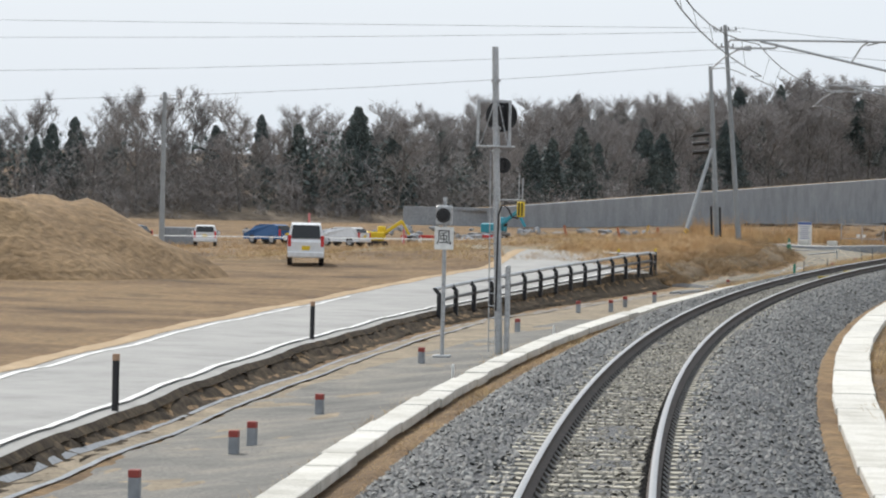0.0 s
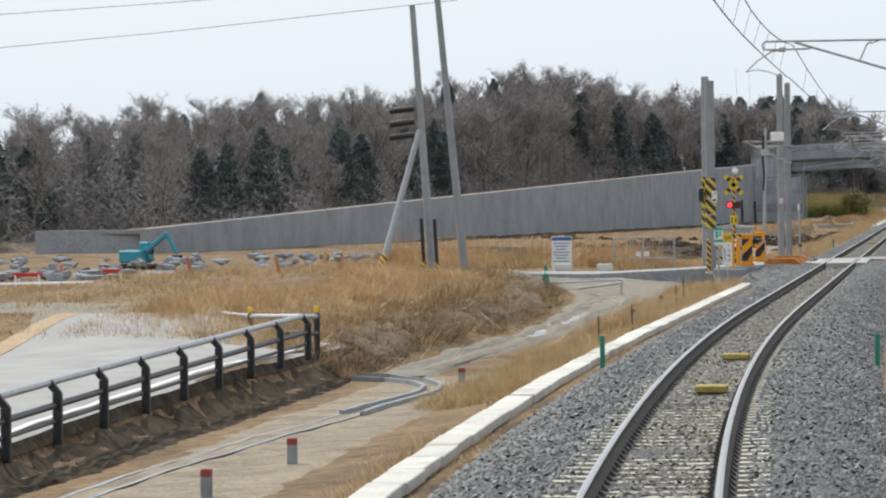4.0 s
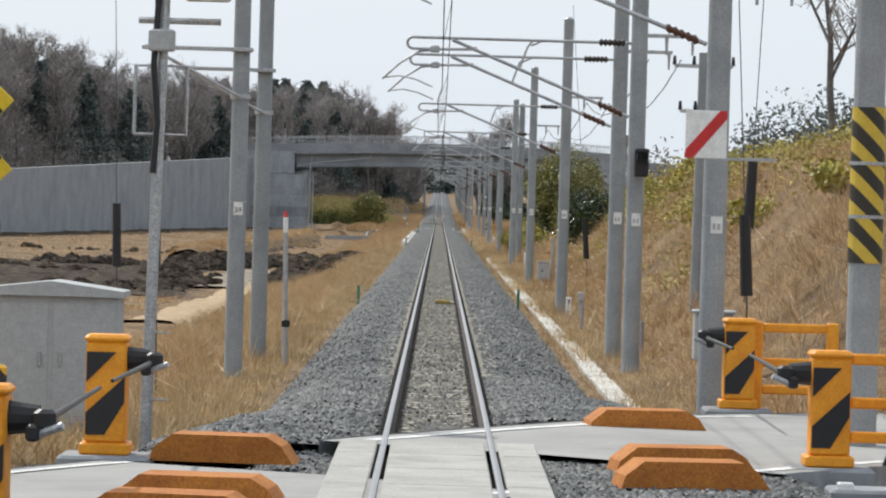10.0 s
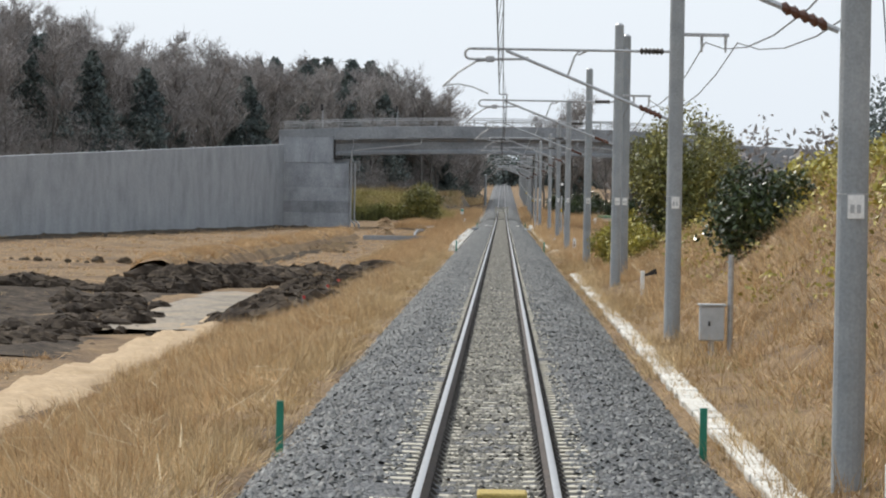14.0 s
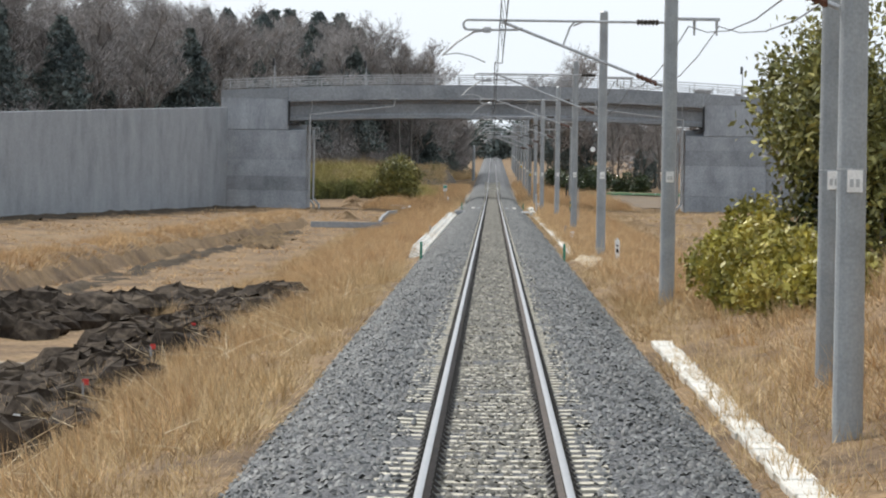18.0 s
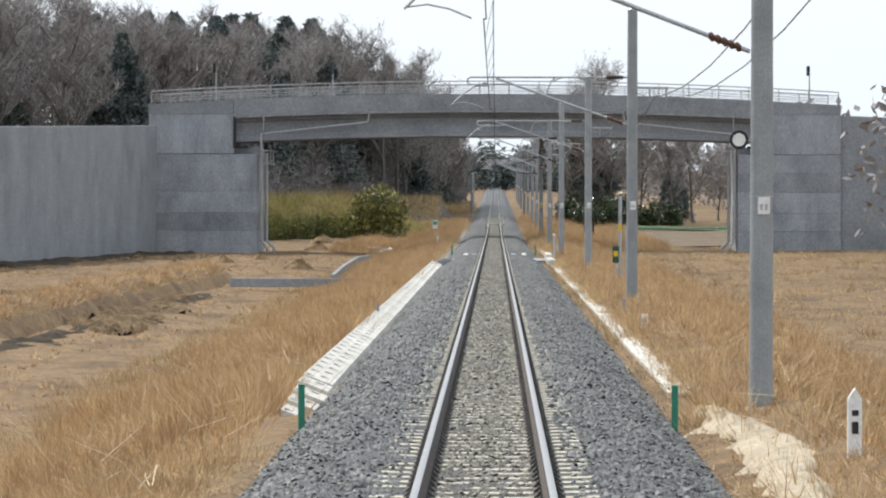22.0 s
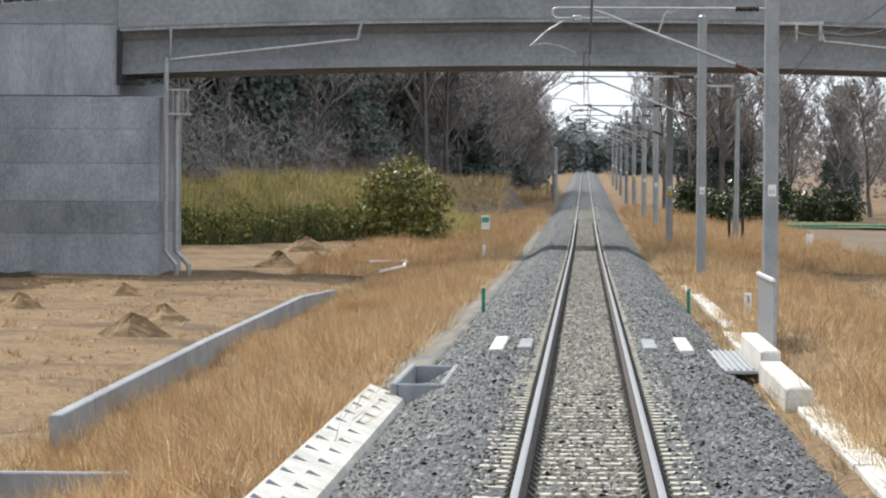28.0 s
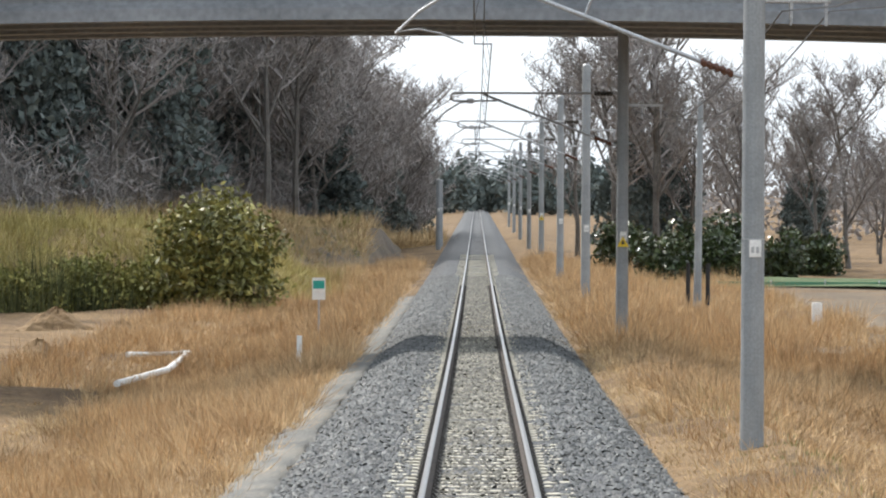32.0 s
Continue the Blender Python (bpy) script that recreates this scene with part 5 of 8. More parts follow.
part("pictogram", G().prism([(-0.1, 1.28), (0.1, 1.28), (0.1, 1.12), (0.0, 1.12), (0.0, 1.04), (-0.1, 1.04)], 'y', -0.062, -0.055), M_TEAL, s2)
part("pictogram_cut", G().box(0.02, -0.064, 1.2, 0.08, 0.004, 0.08), M_WHITE, s2)

# crossing signals
def cross_signal(x, y, z0, base, label, red=True):
    t = thing("crossing_signal", label, "crossing signal", Matrix.Translation((x, y, base)), group="crossing signals")
    part("mast", G().tube((0, 0, 0), (0, 0, z0 + 0.6), 0.055, n=10), M_STRIPE_S, t)
    for s in (-1, 1):
        c = Matrix.Translation((0, -0.1, z0 + 0.25)) @ Matrix.Rotation(s * radians(47), 4, 'Y')
        arm = part("cross_arm", G().box(0, 0, 0, 0.95, 0.03, 0.17, bevel=0.01), M_YELLOW, t)
        arm.matrix_local = c
        for k in (-0.28, 0.0, 0.28):
            blk = part("black_band", G().box(k, -0.018, 0, 0.13, 0.006, 0.165), M_DARK, arm)
    part("hood", G().tube((0.05, -0.35, z0 + 0.82), (0.05, 0.1, z0 + 0.78), 0.1, 0.13, 12), M_WHITE, t)
    for sx in (-1, 1):
        lamp = part("lamp_housing", G().tube((sx * 0.15, -0.06, z0 - 0.52), (sx * 0.15, -0.26, z0 - 0.52), 0.15, 0.14, 16), M_DARK, t)
        part("lens", G().tube((sx * 0.15, -0.262, z0 - 0.52), (sx * 0.15, -0.27, z0 - 0.52), 0.1, n=16), M_LAMP_RED if (sx < 0 and red) else plain("unlit_lens", (0.10, 0.01, 0.01), 0.2), lamp)
    dirn = part("direction_box", G().box(0, -0.08, z0 - 1.1, 0.28, 0.16, 0.34, bevel=0.02), M_YELLOW, t)
    for k in (-0.07, 0.07):
        part("arrow", G().box(k, -0.165, z0 - 1.1, 0.05, 0.01, 0.2), M_DARK, dirn)
    part("button_box", G().box(0, -0.08, z0 - 2.0, 0.26, 0.12, 0.34, bevel=0.02), M_WHITE, t)
    part("button", G().tube((0, -0.14, z0 - 1.95), (0, -0.16, z0 - 1.95), 0.06, n=12), M_RED, t)
    part("spring_neck", G().line([(-0.05, -0.03, z0 - 1.75), (0.05, -0.03, z0 - 1.45)], 0.02).line([(0.05, -0.03, z0 - 1.75), (-0.05, -0.03, z0 - 1.45)], 0.02), M_RED, t)
    return t


cross_signal(-4.02, 2.2, 2.95, -0.2, "black and yellow crossbuck signal with one red lamp lit")
rs = thing("crossing_signal", "tall black and orange banded crossing signal with orange cross", "crossing signal", Matrix.Translation((5.0, 10.2, -0.1)), group="crossing signals")
part("foot", G().prism([(-0.32, 0), (0.32, 0), (0.09, 0.62), (-0.09, 0.62)], 'y', -0.05, 0.05), M_DARK, rs)
part("post", G().tube((0, 0, 0), (0, 0, 1.75), 0.075, n=12), M_GALV, rs)
part("spring_neck", G().line([(-0.06, 0, 1.75), (0.06, 0, 2.1)], 0.02).line([(0.06, 0, 1.75), (-0.06, 0, 2.1)], 0.02), M_RED, rs)
part("mast", G().tube((0, 0, 2.05), (0, 0, 6.4), 0.075, n=12), M_ORANGE, rs)
for k in range(8):
    part("black_band", G().tube((0, 0, 2.25 + 0.52 * k), (0, 0, 2.5 + 0.52 * k), 0.078, n=12), M_DARK, rs)
for sgn in (-1, 1):
    arm = part("cross_arm", G().box(0, 0, 0, 1.0, 0.03, 0.16, bevel=0.01), M_ORANGE, rs)
    arm.matrix_local = Matrix.Translation((0, -0.12 - 0.02 * sgn, 4.75)) @ Matrix.Rotation(sgn * radians(50), 4, 'Y')
part("target", G().tube((0, 0.05, 4.35), (0, 0.02, 4.35), 0.3, n=20), M_ORANGE, rs, "round orange target")
for sgn in (-1, 1):
    part("lamp_housing", G().tube((sgn * 0.16, -0.06, 4.0), (sgn * 0.16, -0.24, 4.0), 0.14, 0.13, 16), M_DARK, rs)
part("control_box", G().box(0, -0.1, 1.55, 0.3, 0.25, 0.55, bevel=0.03), M_GREYBOX, rs)
part("warning_plate", G().box(-0.25, -0.05, 3.1, 0.2, 0.02, 0.5, bevel=0.004), M_WHITE, rs)

# relay cabinet, grey pole with lamps and a buffer of cabinets
cab = thing("relay_cabinet", "grey steel relay cabinet with a curved roof", "cabinet", Matrix.Translation((-5.1, 20.5, -0.6)))
part("plinth", G().box(0, 0, -0.3, 1.9, 1.2, 0.9, bevel=0.02), M_CONC, cab)
part("body", G().box(0, 0, 0.95, 1.75, 1.0, 1.7, bevel=0.03), M_GREYBOX, cab)
part("roof", G().prism([(-0.95, 1.78), (0.95, 1.78), (0.95, 1.86), (0, 1.98), (-0.95, 1.86)], 'y', -0.6, 0.6), M_GREYBOX, cab)
for s in (-0.44, 0.44):
    dr = part("door", G().box(s, -0.505, 0.95, 0.82, 0.02, 1.5, bevel=0.008), M_GREYBOX, cab)
    part("handle", G().box(s * 0.3, -0.53, 0.95, 0.04, 0.04, 0.2, bevel=0.01), M_GALV, dr)
gp = thing("equipment_pole", "grey steel pole with cross frame and white box", "utility pole", Matrix.Translation((-3.5, 15.6, -0.5)))
part("pole", G().tube((0, 0, -0.4), (0.12, 0, 5.9), 0.075, 0.06, 12), M_GALV, gp)
part("frame", G().line([(-0.2, 0, 5.12), (0.78, 0, 5.12)], 0.04).line([(-0.22, 0, 3.76), (-0.22, 0, 4.58), (0.40, 0, 4.58), (0.40, 0, 3.76), (-0.22, 0, 3.76)], 0.025), M_GALV, gp)
part("junction_box", G().box(0.09, -0.1, 4.88, 0.31, 0.22, 0.26, bevel=0.02), M_GREYBOX, gp)
part("white_box", G().box(0.62, -0.1, 5.55, 0.55, 0.4, 0.38, bevel=0.03), M_WHITE, gp)
part("cable", G().line([(0.05, -0.08, 5.6), (0.0, -0.1, 4.6), (0.06, -0.1, 3.9), (0.02, -0.1, 3.3)], 0.04), M_DARK, gp)
part("rungs", G().line([(0.05, -0.05, 0.6), (0.28, -0.05, 0.6)], 0.012).line([(0.05, -0.05, 1.0), (0.28, -0.05, 1.0)], 0.012).line([(0.05, -0.05, 1.4), (0.28, -0.05, 1.4)], 0.012), M_GALV, gp)
for x, y, z in ((-5.1, 30.0, 1.4), (-4.55, 31, 1.35)):
    c = thing("cable_cover", "black guy wire cover tube above the grass", "guy cover", Matrix.Translation((x, y, z)), group="guy covers")
    part("tube", G().tube((0, 0, 0), (-0.03, 0, 1.0), 0.07, 0.065, 10), M_DARK, c)
    part("wire", G().tube((-0.03, 0, 1.0), (-0.25, 0.4, 7.0), 0.008, n=4).tube((0, 0, 0), (0.09, -0.1, -3.6), 0.01, n=4), M_WIRE, c)
def guy(x, y, z, h, dx):
    c = thing("cable_cover", "black guy wire cover tube beside a mast", "guy cover", Matrix.Translation((x, y, z)), group="guy covers")
    part("tube", G().tube((0, 0, 0), (dx * 0.15, 0, h), 0.09, 0.08, 10), M_DARK, c)
    part("wire", G().tube((dx * 0.15, 0, h), (dx, 0.2, 7.5), 0.01, n=4).tube((0, 0, 0), (-dx * 0.1, 0, -1.2), 0.012, n=4), M_WIRE, c)
guy(4.35, 24.2, 1.35, 1.15, -0.4)
guy(4.35, 82.5, 1.05, 1.2, -0.6)
guy(4.9, 31, 2.3, 1.1, 0.3)
for x, y, z in ((-3.68, 38.5, 5.2), (-3.60, 46, 5.1)):
    la = thing("side_arm", "grey steel crossbar with a slanting brace on a mast", "mast arm", Matrix.Translation((x, y, z)), group="side arms")
    part("crossbar", G().box(-0.78, -0.2, 0, 2.0, 0.07, 0.075, bevel=0.01), M_GALV, la)
    part("brace", G().line([(0, -0.2, -0.85), (-1.72, -0.2, 0.03)], 0.032), M_GALV, la)
    part("clamp", G().tube((0, 0, -0.88), (0, 0, -0.80), 0.185, n=16), M_GALV, la)
    part("clamp", G().tube((0, 0, -0.04), (0, 0, 0.04), 0.185, n=16), M_GALV, la)

# red-slash speed sign on its mast, cabinet, small posts
sl = thing("slash_sign", "white square sign with a red diagonal slash on a mast", "sign", Matrix.Translation((3.27, 17.95, 3.5)))
part("board", G().box(0, 0, 0, 0.52, 0.02, 0.6, bevel=0.005), M_WHITE, sl)
part("slash", G().prism([(-0.26, -0.3), (-0.16, -0.3), (0.26, 0.2), (0.26, 0.3), (0.17, 0.3), (-0.26, -0.2)], 'y', -0.018, -0.011), M_RED, sl)
part("bracket", G().box(0.45, 0.1, -0.3, 0.9, 0.05, 0.04), M_GALV, sl)
tb = thing("track_cabinet", "small grey lineside cabinet on a stand", "cabinet", Matrix.Translation((4.35, 30.5, -0.4)), group="lineside cabinets")
part("stand", G().box(0, 0, 0.2, 0.3, 0.3, 0.8, bevel=0.02), M_GALV, tb)
part("body", G().box(0, 0, 0.95, 0.62, 0.45, 0.75, bevel=0.02), M_GREYBOX, tb)
part("roof", G().box(0, -0.02, 1.35, 0.68, 0.54, 0.05, bevel=0.015), M_GREYBOX, tb)
part("lock", G().box(-0.1, -0.235, 0.95, 0.05, 0.03, 0.1), M_DARK, tb)
sig2 = thing("lineside_box", "dark signal lamp box on a mast", "signal lamp", Matrix.Translation((3.58, 39.95, 3.4)))
part("case", G().box(0.05, -0.1, 0, 0.26, 0.25, 0.52, bevel=0.03), M_DARK, sig2)
part("hood", G().tube((0.05, -0.22, 0.1), (0.05, -0.4, 0.1), 0.1, 0.1, 12, caps=False), M_DARK, sig2)
for x, y, h in ((-2.95, 43.5, 2.6),):
    t = thing("marker_pole", "thin grey post with a white and red top", "marker post", Matrix.Translation((x, y, -0.7)))
    part("post", G().tube((0, 0, 0), (-0.05, 0, h), 0.055, 0.045, 10), M_GALV, t)
    part("white_top", G().tube((-0.05, 0, h), (-0.06, 0, h + 0.3), 0.047, n=10), M_WHITE, t)
    part("red_top", G().tube((-0.06, 0, h + 0.3), (-0.06, 0, h + 0.42), 0.05, 0.02, 10), M_RED, t)
    part("clamp", G().box(0, -0.05, 0.85, 0.16, 0.12, 0.14, bevel=0.02), M_DARK, t)

# right: low white wall with a grey-blue panel above it
rw = thing("side_wall", "low pale concrete wall with a blue-grey guard panel", "wall", Matrix.Translation((0, 0, 0)), kind="structure")
g = G()
for k in range(8):
    ya, yb_ = -34 + 4.2 * k, -34 + 4.2 * (k + 1) - 0.05
    part("wall_block", G().box(5.65, (ya + yb_) / 2, -0.1, 0.3, yb_ - ya, 1.6, bevel=0.03), M_CONC_LIGHT, rw)
part("guard_panel", G().box(5.7, -17, 1.05, 0.08, 33, 0.7, bevel=0.02), plain("blue_grey_panel", (0.40, 0.44, 0.55), 0.4), rw)

# ---- ballast heaped against the crossing deck ----
def heap_z(u, y):
    """Height of the heaped ballast over rail level beside the deck."""
    ramp_ = np.clip((y + 16) / 14, 0, 1)
    ramp_ = ramp_ * ramp_ * (3 - 2 * ramp_)
    a = np.abs(u)
    top = np.interp(a, [0.62, 1.1, 2.4, 3.3, 4.0], [-0.19, -0.10, -0.06, -0.35, -0.85])
    base = np.interp(a, [0.62, 1.2, 1.45, 1.75, 2.45, 2.75, 4.0], [-0.215, -0.215, -0.20, -0.25, -0.63, -0.82, -0.95])
    return base + (top - base) * ramp_


def deck_side(u, y):
    """Ballast beside the slanting road: level with it, falling to the verge where the road ends."""
    w = np.clip((y - 0.3) / 5, 0, 1)
    verge = np.interp(u, [1.06, 2.4, 3.3, 4.0, 4.4], [-0.11, -0.11, -0.38, -0.87, -1.0])
    return verge * (1 - w) + (-0.11 - 0.4 * np.clip(u - 3.5, 0, 1.2)) * w


heap_t = thing("ballast_heap", "grey ballast heaped up against the crossing deck", "ballast", kind="structure")
for s in (-1, 1):
    us_ = s * np.array([0.64, 0.9, 1.1, 1.5, 2.0, 2.4, 2.8, 3.2, 3.6, 4.0])
    y1 = 0.6 if s < 0 else 6.0
    for y0_, y1_, in ((-18, 0.15), (10.9 if s < 0 else 16.5, 30)):
        ys_ = np.arange(y0_, (y1_ if y0_ > 0 else (0.15 if s < 0 else 0.15)) + 0.2, 0.4)
        mir = (lambda y: y) if y0_ < 0 else (lambda y: (10.9 if s < 0 else 16.5) - y)
        v, f = grid_sheet(np.sort(us_), ys_, lambda U, Y, X: heap_z(U, mir(Y)) + 0.012 * rng.standard_normal(U.shape))
        part("heap_bed", fast_mesh("heap_bed", v, f, M_BALLAST, True), None, heap_t)
        lo, hi = (0.7, 3.9) if s > 0 else (-3.9, -0.7)
        me = scatter_stones("heap_stones", 10000, lo, hi, float(ys_[0]), float(ys_[-1]), 0.04, M_STONE, lambda u, y, x: heap_z(u, mir(y)) + 0.02)
        tagged(part("heap_stones", me, None, heap_t), "loose grey ballast stones", kind="stuff")
v, f = grid_sheet(np.array([1.06, 1.5, 2.0, 2.5, 3.0, 3.4, 3.9, 4.4]), np.arange(0.0, 17.3, 0.4), lambda U, Y, X: deck_side(U, Y) + 0.012 * rng.standard_normal(U.shape))
part("heap_bed", fast_mesh("heap_bed", v, f, M_BALLAST, True), None, heap_t)
tagged(part("heap_stones", scatter_stones("heap_stones", 8000, 1.06, 4.2, 0.0, 9.5, 0.04, M_STONE, lambda u, y, x: deck_side(u, y) + 0.015), None, heap_t), "loose grey ballast stones", kind="stuff")

# ---- beginning: road beside the curve ----
near_edge = lerp_pts((-330, -7.6), (-172, -7.85), (-162, -8.0), (-150, -8.4), (-143, -8.68), (-136, -8.9), (-120, -9.4), (-112, -9.6), (-92, -9.45), (-67, -9.3), (-60, -9.3))
far_edge = lerp_pts((-330, -11.2), (-160, -11.85), (-144, -12.3), (-126, -13.2), (-113, -13.75), (-100, -14.3), (-87, -14.4), (-60, -15.5))
lane = thing("road", "pale grey asphalt lane with white edge lines beside the railway", "road", kind="structure")
part("road_surface", drape("road_surface", -330, -60, far_edge, near_edge, M_ASPHALT, 0.055, cols=8, crown=0.03), None, lane)
for off, wd in ((0.25, 0.13),):
    part("edge_line", drape("edge_line", -330, -61, lambda y: near_edge(y) - off - wd, lambda y: near_edge(y) - off, M_LINE, 0.075, cols=2), None, lane)
    part("edge_line", drape("edge_line", -330, -104, lambda y: far_edge(y) + off, lambda y: far_edge(y) + off + wd, M_LINE, 0.075, cols=2), None, lane)
# the near kerb strip takes the bank's shade-dark colour, the far one sand
for ef, s in ((near_edge, 1), (far_edge, -1)):
    part("kerb", drape("kerb", -330, -60, (lambda y: ef(y)) if s > 0 else (lambda y: ef(y) - 0.5), (lambda y: ef(y) + 0.12) if s > 0 else (lambda y: ef(y)), M_BANK if s > 0 else M_SAND, 0.065, cols=3), None, lane)
# lane's turn to the left at the fence
turn = [(-13, -66), (-15, -57), (-19, -50), (-26, -46), (-40, -44), (-60, -43)]
part("side_track", road_strip("side_track", refine(turn), [2.2] * 31, lambda x, y: lg(x, y), M_PATH, 0.03), None, lane)
# the bank's shaded side is painted in by its dark earth colour
bankg = drape("earth_bank", -330, -58, lambda y: near_edge(y) + 0.0, lambda y: near_edge(y) + float(np.interp(y, [-115, -88], [0.6, 1.15])), M_BANK, 0.03, step=0.5, cols=7, rough=0.03)
tagged(new("earth_bank", bankg), "crumbly earth bank below the lane, its shade put into the colour", "earth bank", kind="structure")
sandy = drape("sandy_verge", -330, -66, lambda y: near_edge(y) + float(np.interp(y, [-115, -88], [0.55, 1.1])), lambda y: -4.6, M_VERGE, 0.03, step=1.0, cols=6, rough=0.012)
tagged(new("sandy_verge", sandy), "pale sandy verge beside the drain", "verge", kind="structure")
drain_u = lerp_pts((-330, -7.3), (-176, -7.15), (-160, -7.2), (-147, -7.4), (-136, -7.65), (-122, -8.0), (-108, -8.0), (-96, -7.4), (-85, -6.6), (-80, -6.16))
drain = thing("drain_channel", "narrow concrete drain channel with two pale lips", "drain", kind="structure")
for d0, d1 in ((-0.5, -0.41), (-0.09, 0.0)):
    part("lip", drape("lip", -330, -80, lambda y: drain_u(y) + d0, lambda y: drain_u(y) + d1, M_CONC, 0.05, cols=2), None, drain)
part("channel", drape("channel", -330, -80, lambda y: drain_u(y) - 0.41, lambda y: drain_u(y) - 0.09, M_VERGE, 0.04, cols=2), None, drain)
# the channel's end swings round towards the bank
for rad0 in (0.0, 0.42):
    swing = [(-6.40 + rad0, -80.0 - rad0), (-6.27 + rad0, -76.2), (-6.12 + rad0 * 0.9, -72.8), (-6.2 + rad0 * 0.7, -71.0 + rad0), (-6.76 + rad0 * 0.4, -68.7 + rad0 * 2), (-7.53, -66.9 + rad0 * 2.2), (-8.3, -66.4 + rad0 * 2.2)]
    g = G()
    for p, q in zip(refine(swing, 4)[:-1], refine(swing, 4)[1:]):
        a, b = Vector((*p, lg(*p) + 0.04)), Vector((*q, lg(*q) + 0.04))
        m = Matrix.Translation((a + b) / 2) @ (b - a).to_track_quat('Y', 'Z').to_matrix().to_4x4()
        g.box(0, 0, 0, 0.09, (b - a).length + 0.01, 0.14, m=m)
    part("lip", g, M_CONC, drain)

gravel = drape("gravel_apron", -330, -112, lambda y: -6.9 + 0.8 * math.sin(y * 0.05), lambda y: -3.1, M_GRAVEL, 0.045, cols=8, rough=0.01)
tagged(new("gravel_apron", gravel), "grey gravel strip between lane and track", "gravel", kind="structure")

# guard fence
fence = thing("guard_fence", "dark brown steel guard fence with two rails on the lane's edge", "fence")
fy = np.linspace(-113.9, -67.4, 15)
fu = [near_edge(y) + 0.2 for y in fy]
tops = []
for y, u in zip(fy, fu):
    p = on_land(u, y, 0)
    z = -1.15 + 0.45 * (y + 113.9) / 46.5
    g = G().box(p.x, y, z + 0.33, 0.13, 0.13, 0.75, bevel=0.02)
    g.prism([(p.x - 0.065, z + 0.7), (p.x + 0.065, z + 0.7), (p.x - 0.08, z + 0.88), (p.x - 0.2, z + 0.86)], 'y', y - 0.05, y + 0.05)
    part("post", g, M_DARK, fence)
    tops.append(Vector((p.x - 0.13, y, z + 0.84)))
for dz, dx, r in ((0, 0, 0.057), (-0.32, 0.1, 0.05), (-0.55, 0.1, 0.03)):
    part("rail", G().line([t + Vector((dx, 0, dz)) for t in tops], r, 8), M_GALV if dz == 0 else M_DARK, fence)
back = [Vector((near_edge(-64) + 0.1, -65.4, 0.08)), Vector((-11.5, -60.5, -0.05)), Vector((-13.8, -56.5, 0.0)), Vector((-15.2, -48, 0.05)), Vector((-16.0, -36, 0.05))]
for p in back:
    part("post", G().box(p.x, p.y, p.z - 0.4, 0.12, 0.12, 0.95, bevel=0.02), M_DARK, fence)
    part("reflector", G().box(p.x, p.y - 0.03, p.z + 0.15, 0.1, 0.06, 0.13, bevel=0.02), M_YELLOW, fence)
for dz in (0, -0.35):
    part("rail", G().line([tops[-1] + Vector((0, 0, dz))] + [p + Vector((0, 0, dz)) for p in back], 0.05, 8), M_GALV if dz == 0 else M_DARK, fence)

for u, y in ((-8.08, -163.4), (-9.15, -135.5), (-7.85, -191)):
    p = on_land(u, y)
    d = thing("delineator_post", "black roadside delineator post with a tan cap", "delineator", Matrix.Translation((p.x, y, -0.95)), group="delineator posts")
    part("post", G().tube((0, 0, -0.1), (0, 0, 0.78), 0.055, n=12), M_DARK, d)
    part("cap", G().tube((0, 0, 0.78), (0, 0, 0.88), 0.058, n=12), plain("tan_cap", (0.35, 0.22, 0.14)), d)

for u, y in ((-5.62, -176), (-5.44, -168.7), (-5.48, -166.6), (-5.46, -159.1), (-6.05, -139.8), (-6.2, -120.7), (-6.64, -103.8), (-5.64, -103.7), (-5.88, -98.1), (-5.6, -92.5), (-5.6, -70.5), (-4.6, -40), (-4.7, -28)):
    p = on_land(u, y)
    t = thing("boundary_marker", "short concrete boundary marker with a red top", "marker stone", Matrix.Translation(p), group="boundary markers")
    part("stone", G().box(0, 0, 0.1, 0.13, 0.13, 0.4, bevel=0.012), M_CONC, t)
    part("red_top", G().box(0, 0, 0.34, 0.132, 0.132, 0.1, bevel=0.012), plain("dull_red", (0.28, 0.05, 0.04)), t)
for u, y in ((-4.2, -150), (-4.4, -128)):
    p = on_land(u, y)
    solid("stake", G().tube((0, 0, -0.1), (0, 0, 0.3), 0.025, n=8).tube((0, 0, 0.3), (0, 0, 0.34), 0.03, 0.01, 8), M_WHITE, "small white survey stake", "stake", m=Matrix.Translation(p), group="stakes")

# wind signal
p = on_land(-5.96, -137.0)
wd = thing("wind_signal", "grey lineside wind signal with one lamp above a white sign", "signal", Matrix.Translation((p.x, p.y, -1.2)))
part("base", G().box(0, 0, 0.03, 0.36, 0.36, 0.12, bevel=0.02), M_GALV, wd)
part("post", G().tube((0, 0, 0), (0, 0, 3.55), 0.045, n=12), M_GALV, wd)
part("board", G().box(0, -0.06, 2.65, 0.42, 0.02, 0.5, bevel=0.005), M_WHITE, wd)
lettering("風", 0.36, 0, -0.073, 2.65, M_DARK, wd)
lampc = part("lamp_case", G().box(0, -0.08, 3.15, 0.36, 0.16, 0.44, bevel=0.03), M_GALV, wd)
part("backplate", G().tube((0, -0.17, 3.15), (0, -0.2, 3.15), 0.16, n=20), M_DARK, lampc)
part("lens", G().tube((0, -0.2, 3.15), (0, -0.205, 3.15), 0.11, n=16), M_GLASS, lampc)

